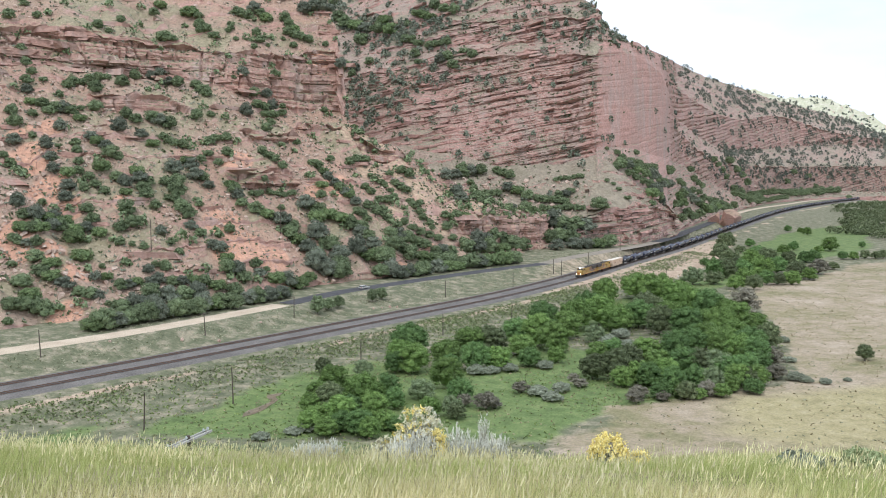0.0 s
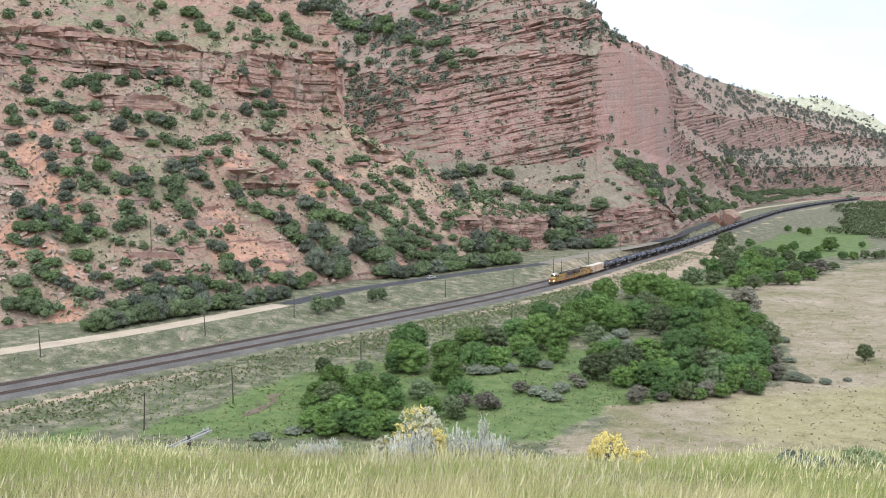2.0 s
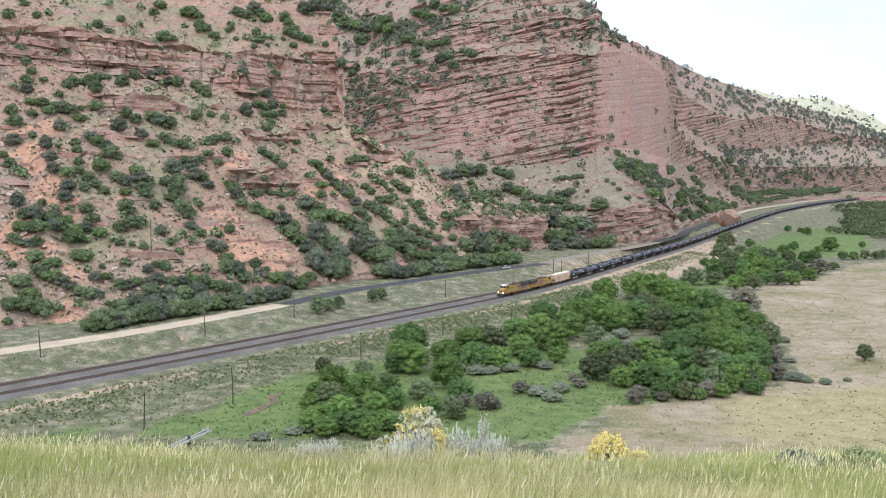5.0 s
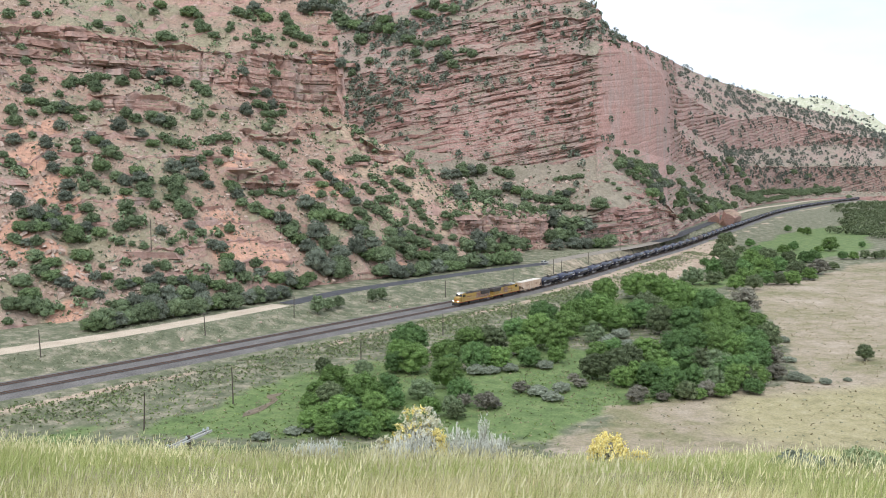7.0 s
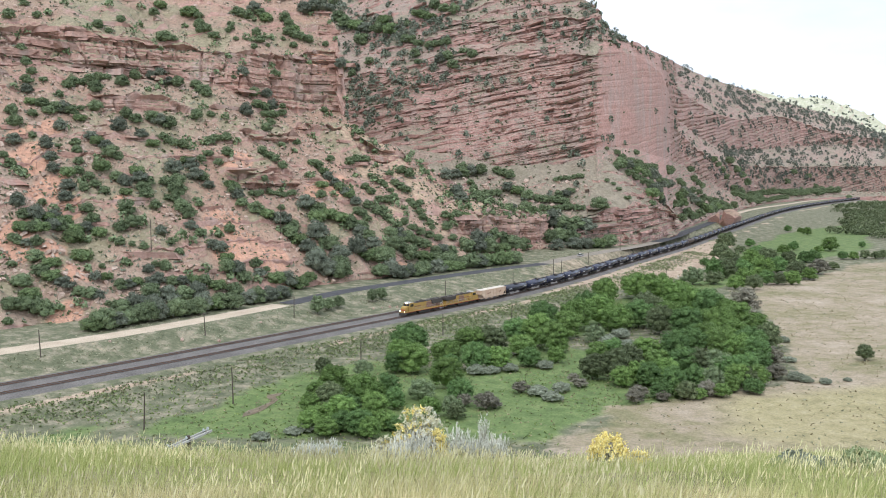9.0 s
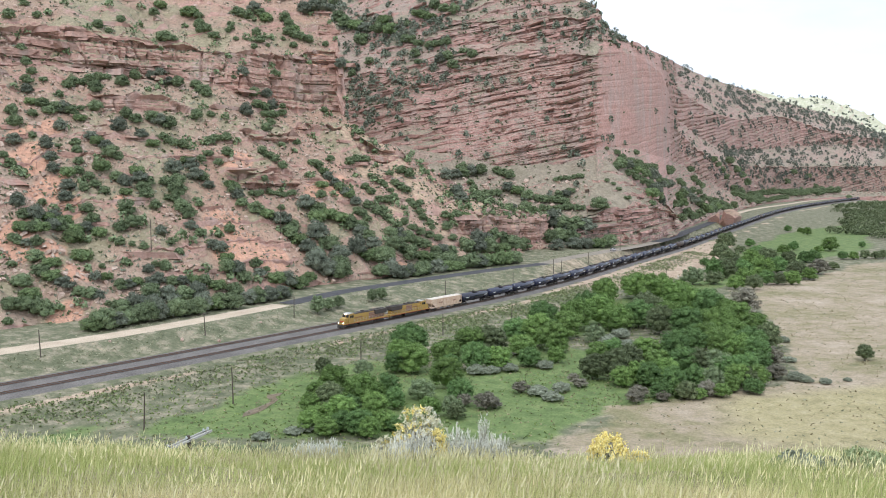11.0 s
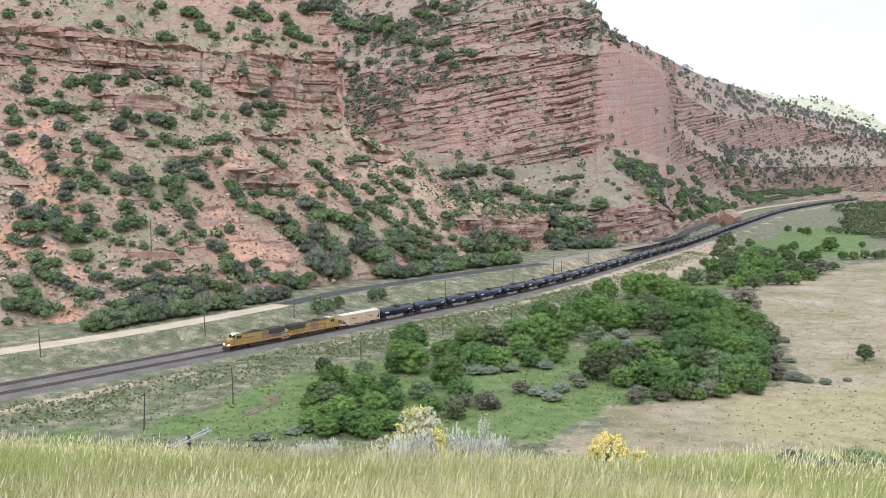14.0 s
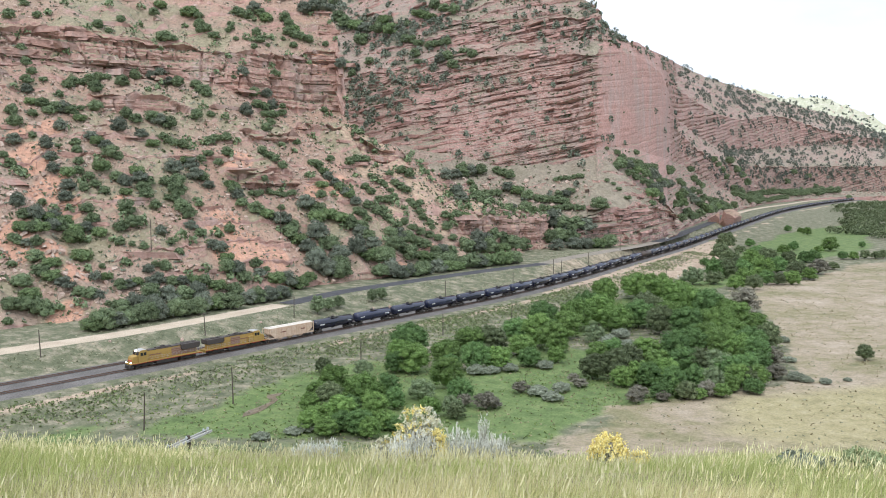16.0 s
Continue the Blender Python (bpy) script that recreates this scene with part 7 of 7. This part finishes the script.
def rabbitbrush(x, y, width, height, label, flowers, amount, stems=260):
    """A rounded bush: thin stems from the root, with a mass of small flower heads on top."""
    rng = np.random.default_rng(int(abs(x * 100) + y * 10))
    ob = tagged(new("rabbitbrush"), label, "shrub", "flowering rabbitbrush on the brow")
    ob.matrix_basis = pose(x, y, drop.at(x, y) - 0.02)
    d = rng.normal(0, 1, (stems, 3))
    d[:, 2] = np.abs(d[:, 2]) + 0.25
    d /= np.linalg.norm(d, axis=1, keepdims=True)
    tip = d * np.array((width / 2, width / 2, height)) * rng.uniform(0.75, 1.05, (stems, 1))
    root = rng.normal(0, 0.04, (stems, 3)) * np.array((1, 1, 0.1))
    part("stem_tuft", strips(rng, root, tip, np.full(stems, 0.008)), stem_mat, ob)
    leaf_root = tip * rng.uniform(0.35, 0.8, (stems, 1))
    part("foliage", strips(rng, np.repeat(leaf_root, 4, 0), np.repeat(leaf_root, 4, 0) + rng.normal(0, 0.05, (stems * 4, 3)) + np.array((0, 0, 0.05)), np.full(stems * 4, 0.008)), silver_mat, ob, "narrow silver-grey leaves")
    top = tip[tip[:, 2] > height * 0.25]
    keep = top[rng.random(len(top)) < amount]
    heads = np.repeat(keep, 12, 0) + rng.normal(0, 0.018, (len(keep) * 12, 3))
    out = np.repeat(keep, 12, 0)
    out = out / np.linalg.norm(out, axis=1, keepdims=True)
    half = np.repeat(vnoise(keep * 9.0, 3) * 0.5 + 0.5 < flowers, 12)
    for name, pick, mat, word in (("yellow_bloom", half, flower_mat, "dense yellow flower heads"), ("faded_bloom", ~half, cream_flower, "cream faded flower heads")):
        if pick.sum():
            part(name, sprays(rng, heads[pick], out[pick], 0.024), mat, ob, word)
    return ob


def sagebrush(x, y, width, height, count, label, mat=None):
    """A tuft of upright silvery plumes with short leaves up the stems."""
    rng = np.random.default_rng(int(abs(x * 100) + y * 77))
    ob = tagged(new("sagebrush"), label, "shrub", "sagebrush on the brow")
    ob.matrix_basis = pose(x, y, drop.at(x, y) - 0.02)
    t = rng.uniform(0, 6.28, count)
    r = np.sqrt(rng.random(count))
    root = np.stack([np.cos(t) * r * width * 0.25, np.sin(t) * r * width * 0.25, 0 * t], -1)
    tip = np.stack([np.cos(t) * r * width * 0.5, np.sin(t) * r * width * 0.5, height * rng.uniform(0.55, 1.0, count) * (1.1 - 0.35 * r)], -1)
    part("stem_tuft", strips(rng, root, tip, np.full(count, 0.007)), stem_mat, ob)
    k = 16
    u = rng.uniform(0.3, 1.0, (count, k, 1))
    base = (root[:, None] * (1 - u) + tip[:, None] * u).reshape(-1, 3)
    end = base + rng.normal(0, 0.016, base.shape) + np.array((0, 0, 0.045))
    part("foliage", strips(rng, base, end, np.full(len(base), 0.010)), mat or silver_mat, ob, "small upright silvery leaves")
    return ob


def plant_brow():
    at = lambda bearing, d: bearing * d
    rabbitbrush(at(-0.0271, 12.0), 12.0, 0.92, 0.80, "rabbitbrush heavy with cream and yellow flower heads", 0.48, 0.6, 360)
    rabbitbrush(at(-0.0672, 11.8), 11.8, 0.52, 0.40, "low rabbitbrush with pale yellow flower heads", 0.3, 0.6, 150)
    rabbitbrush(at(-0.0078, 11.7), 11.7, 0.34, 0.44, "small rabbitbrush with strong yellow flower heads", 0.85, 0.6, 120)
    rabbitbrush(at(0.1946, 11.6), 11.6, 0.58, 0.48, "round rabbitbrush covered in yellow flower heads", 0.93, 0.6, 280)
    rabbitbrush(at(0.2308, 11.3), 11.3, 0.30, 0.24, "low rabbitbrush with yellow flower heads", 0.95, 0.8, 120)
    for bearing, d, w, h, n in ((-0.0446, 11.5, 0.5, 0.46, 80), (-0.0252, 11.4, 0.4, 0.50, 70), (-0.0103, 12.2, 0.25, 0.90, 18), (0.0136, 11.8, 0.42, 0.56, 80), (0.0336, 11.8, 0.4, 0.48, 70), (0.0478, 11.9, 0.22, 0.78, 36), (0.0608, 11.7, 0.42, 0.52, 90), (-0.1545, 12.6, 0.55, 0.34, 90), (-0.1299, 12.6, 0.36, 0.36, 70), (-0.1694, 12.8, 0.3, 0.30, 40)):
        sagebrush(at(bearing, d), d, w, h, n, "silver-grey sagebrush plumes rising above the grass")
    for bearing, d, w, h, n in ((-0.203, 12.8, 0.5, 0.30, 50), (-0.2224, 12.9, 0.4, 0.28, 40)):
        sagebrush(at(bearing, d), d, w, h, n, "green-grey bushy shrub rising above the grass", leaf_sage)
    rng = np.random.default_rng(9)
    low = [make_tree("shrub", 110 + k, leaf, 10.0, 6.5, 0.6, 3.4, word + " shrub standing in the brow's grass", "shrub", "leafy shrubs on the brow", trunk=0.12) for k, (leaf, word) in enumerate(((leaf_weed, "green leafy"), (leaf_sage, "grey-green leafy")))]
    set_out([(at(bearing, d), d, w) for bearing, d, w in ((0.3969, 7.9, 0.22), (0.4144, 8.1, 0.34), (0.4305, 7.7, 0.24), (0.4538, 8.0, 0.26), (0.4758, 8.2, 0.30), (0.4952, 8.0, 0.36), (0.5113, 7.9, 0.32))], low, 9.0, rng, sink=0.3, squash=(0.75, 0.95))


plant_brow()


def strew(name, count, area, weight, seed, size, leaves, label, per=3, tall=0.7):
    """Tufts over the valley floor, as one mass; weight(x, y, from the track) gives their density."""
    rng = np.random.default_rng(seed)
    x, y = rng.uniform(area[0], area[1], count * 8), rng.uniform(area[2], area[3], count * 8)
    v, _ = TRACK.side(x, y)
    p = np.stack([x, y, 0 * x], -1)
    keep = rng.random(len(x)) < weight(x, y, v) * (0.5 + 0.9 * np.maximum(vnoise(p * 0.09, seed), -0.4))
    x, y = x[keep][:count], y[keep][:count]
    p = np.stack([x, y, lie(x, y)], -1)
    s = size * rng.uniform(0.5, 1.4, len(p))
    c = np.repeat(p, per, 0) + rng.normal(0, 1, (len(p) * per, 3)) * np.repeat(s, per)[:, None] * np.array((0.3, 0.3, 0.12)) + np.array((0, 0, 1.0)) * np.repeat(s, per)[:, None] * 0.3 * tall
    out = rng.normal(0, 0.55, c.shape) + np.array((0, 0, 1.0))
    out /= np.linalg.norm(out, axis=1, keepdims=True)
    vv, f = sprays(rng, c, out, size * 0.8, 1.0)
    return tagged(new(name, mesh_of(name, vv, f, leaves)), label, "tufts", kind="stuff")


def cover_valley():
    low = lambda x, y, v: (v < -12) & (y > 150)
    out_of_dry = lambda x, y: inside(DRY_FIELD, x, y) < 0
    clear = lambda x, y: np.abs(ROAD.side(x, y)[0]) > 5.5
    strew("track_sage", 9000, (-130, 180, 165, 560), lambda x, y, v: smooth(-24, -17, v) * smooth(-8, -10, v), 209, 0.5, bank_mat, "grey-green weeds between track and meadow", 4, 1.2)
    strew("track_weeds", 26000, (-130, 180, 165, 560), lambda x, y, v: smooth(-26, -15, v) * smooth(-7.5, -9.5, v), 201, 0.52, weed_mat, "dark green weeds along the foot of the trackbed", 4, 1.3)
    strew("meadow_tufts", 4000, (-130, 120, 150, 420), lambda x, y, v: 1.0 * low(x, y, v) * out_of_dry(x, y), 202, 0.5, meadow_mat, "rough green tufts in the meadow")
    strew("olive_tufts", 4500, (-130, 150, 160, 450), lambda x, y, v: 1.0 * low(x, y, v) * out_of_dry(x, y), 203, 0.4, rough_mat, "olive tufts in the rough meadow")
    strew("straw_tufts", 5000, (-130, 300, 150, 560), lambda x, y, v: 1.0 * low(x, y, v), 204, 0.42, straw_mat, "straw-coloured tufts of dry grass")
    strew("field_sage", 2000, (20, 330, 100, 560), lambda x, y, v: 1.0 * (inside(DRY_FIELD, x, y) > 0), 205, 0.42, bank_mat, "small olive sage dots on the dry field")
    strew("bank_tufts", 5000, (-150, 140, 190, 520), lambda x, y, v: smooth(15, 18, v) * smooth(46, 36, v) * clear(x, y), 206, 0.42, bank_mat, "grey-green tufts on the bank below the road")
    strew("bank_weeds", 800, (-150, 140, 190, 520), lambda x, y, v: smooth(15, 18, v) * smooth(46, 36, v) * clear(x, y), 207, 0.42, rough_mat, "green weeds on the bank below the road")
    strew("silver_sage", 900, (110, 180, 290, 410), lambda x, y, v: 1.6 * smooth(15, 5, np.abs(x - 0.353 * y) * 2.2 + np.abs(y - 352) * 0.28), 210, 0.8, leaf_twig, "low silver-grey sage at the wood's edge", 5, 0.9)
    strew("earth_tufts", 500, (40, 250, 360, 720), lambda x, y, v: 1.0 * (inside(BARE_BANK, x, y) > -6), 208, 0.8, rough_mat, "dark tufts on bare tan earth")


cover_valley()


creek_bed = world_plain("creek_mud", [(0.35, (0.11, 0.085, 0.055)), (0.65, (0.20, 0.155, 0.105))], 0.5, 3.0, 0.35, 0.02)


def creek():
    """A muddy bend of the creek, sunk in the meadow."""
    bend = Line([(-44.5, 189), (-43, 193), (-41, 198), (-39.8, 203), (-41.5, 207), (-39, 210)], 0.5)
    ss = np.arange(0, bend.s[-1], 0.4)
    p, d = bend.at(ss), bend.heading(ss)
    left = np.stack([-d[:, 1], d[:, 0]], -1)
    half = (0.95 + 0.35 * np.sin(ss * 0.35)) * smooth(0, 3, ss) * smooth(0, 3, bend.s[-1] - ss) + 0.1
    rows = []
    for o in (-1, -0.5, 0, 0.5, 1):
        q = p + left * (half * o)[:, None]
        rows.append(np.concatenate([q, (lie(q[:, 0], q[:, 1]) + 0.09 - 0.05 * (1 - o * o))[:, None]], 1))
    verts = np.stack(rows, 1).reshape(-1, 3).tolist()
    tagged(new("creek", mesh_of("creek", verts, [f[::-1] for f in grid_faces(len(ss), 5)], creek_bed)), "muddy brown bend of a narrow creek in the meadow", "creek", kind="structure")


creek()


def far_woods():
    """The dense wood on the far valley floor."""
    rng = np.random.default_rng(31)
    wood = [(430, 920), (520, 1120), (600, 1330), (760, 1420), (800, 1000), (480, 640), (340, 660), (330, 740)]
    x, y = rng.uniform(320, 800, 3000), rng.uniform(600, 1440, 3000)
    v, _ = TRACK.side(x, y)
    p = np.stack([x, y, 0 * x], -1)
    keep = (inside(wood, x, y) + 18 * vnoise(p * 0.02, 6) > 0) & (v < -24)
    x, y = x[keep][:620], y[keep][:620]
    z = lie(x, y)
    pieces = []
    for k in range(len(x)):
        r = rng.uniform(2.6, 5.2)
        for q in range(3):
            d = rng.normal(0, 1, (38, 3))
            d /= np.linalg.norm(d, axis=1, keepdims=True)
            d[:, 2] = np.abs(d[:, 2])
            c = np.array((x[k] + rng.normal(0, r * 0.6), y[k] + rng.normal(0, r * 0.6), z[k] + r * rng.uniform(0.1, 0.6)))
            pieces.append(sprays(rng, c + d * r * np.array((1, 1, 0.9)), d, 1.3))
    tagged(new("far_woods", mesh_of("far_woods", *gather(pieces), leaf_dull)), "dense dull-green wood on the far valley floor", "woods", kind="stuff")


far_woods()


# ---- what moves ----
NOSE_AT, SPEED = 407.6, 15.1
CAR_TIMES = (0.0, 2.0, 4.0, 6.5, 8.0, 9.0, 11.5, 14.0, 16.0)
CAR_ALONG = (298.0, 340.2, 378.1, 417.5, 446.0, 469.0, 518.1, 567.0, 606.0)


def on_track(s):
    (x, y), (dx, dy) = TRACK.at(s), TRACK.heading(s)
    return pose(x, y, 0.0, 0, 0, math.degrees(math.atan2(dy, dx)))


def on_road(s):
    x, y, z = ROAD.at(s)
    dx, dy, dz = ROAD.heading(s)
    return pose(x + dy * 1.8, y - dx * 1.8, z + 0.03, 0, 0, math.degrees(math.atan2(dy, dx)))


def motions():
    for thing, back, turned in consist:
        rows = []
        for t in range(17):
            m = on_track(NOSE_AT - SPEED * t + back)
            rows.append((float(t), m if turned else m @ pose(0, 0, 0, 0, 0, 180)))
        walk(thing, rows)
    walk(silver_car, [(t, on_road(along)) for t, along in zip(CAR_TIMES, CAR_ALONG)])
    # The wind leans the grass a little, patch by patch.
    for k, ob in enumerate(patches):
        base = ob.matrix_basis.copy()
        rows = []
        for i in range(33):
            t = i * 0.5
            a = 0.6 * math.sin(3.1 * t + 1.7 * k) + 0.3 * math.sin(1.3 * t + 0.9 * k)
            rows.append((t, base @ pose(0, 0, 0, 0.4 * a, a, 0)))
        walk(ob, rows)


motions()
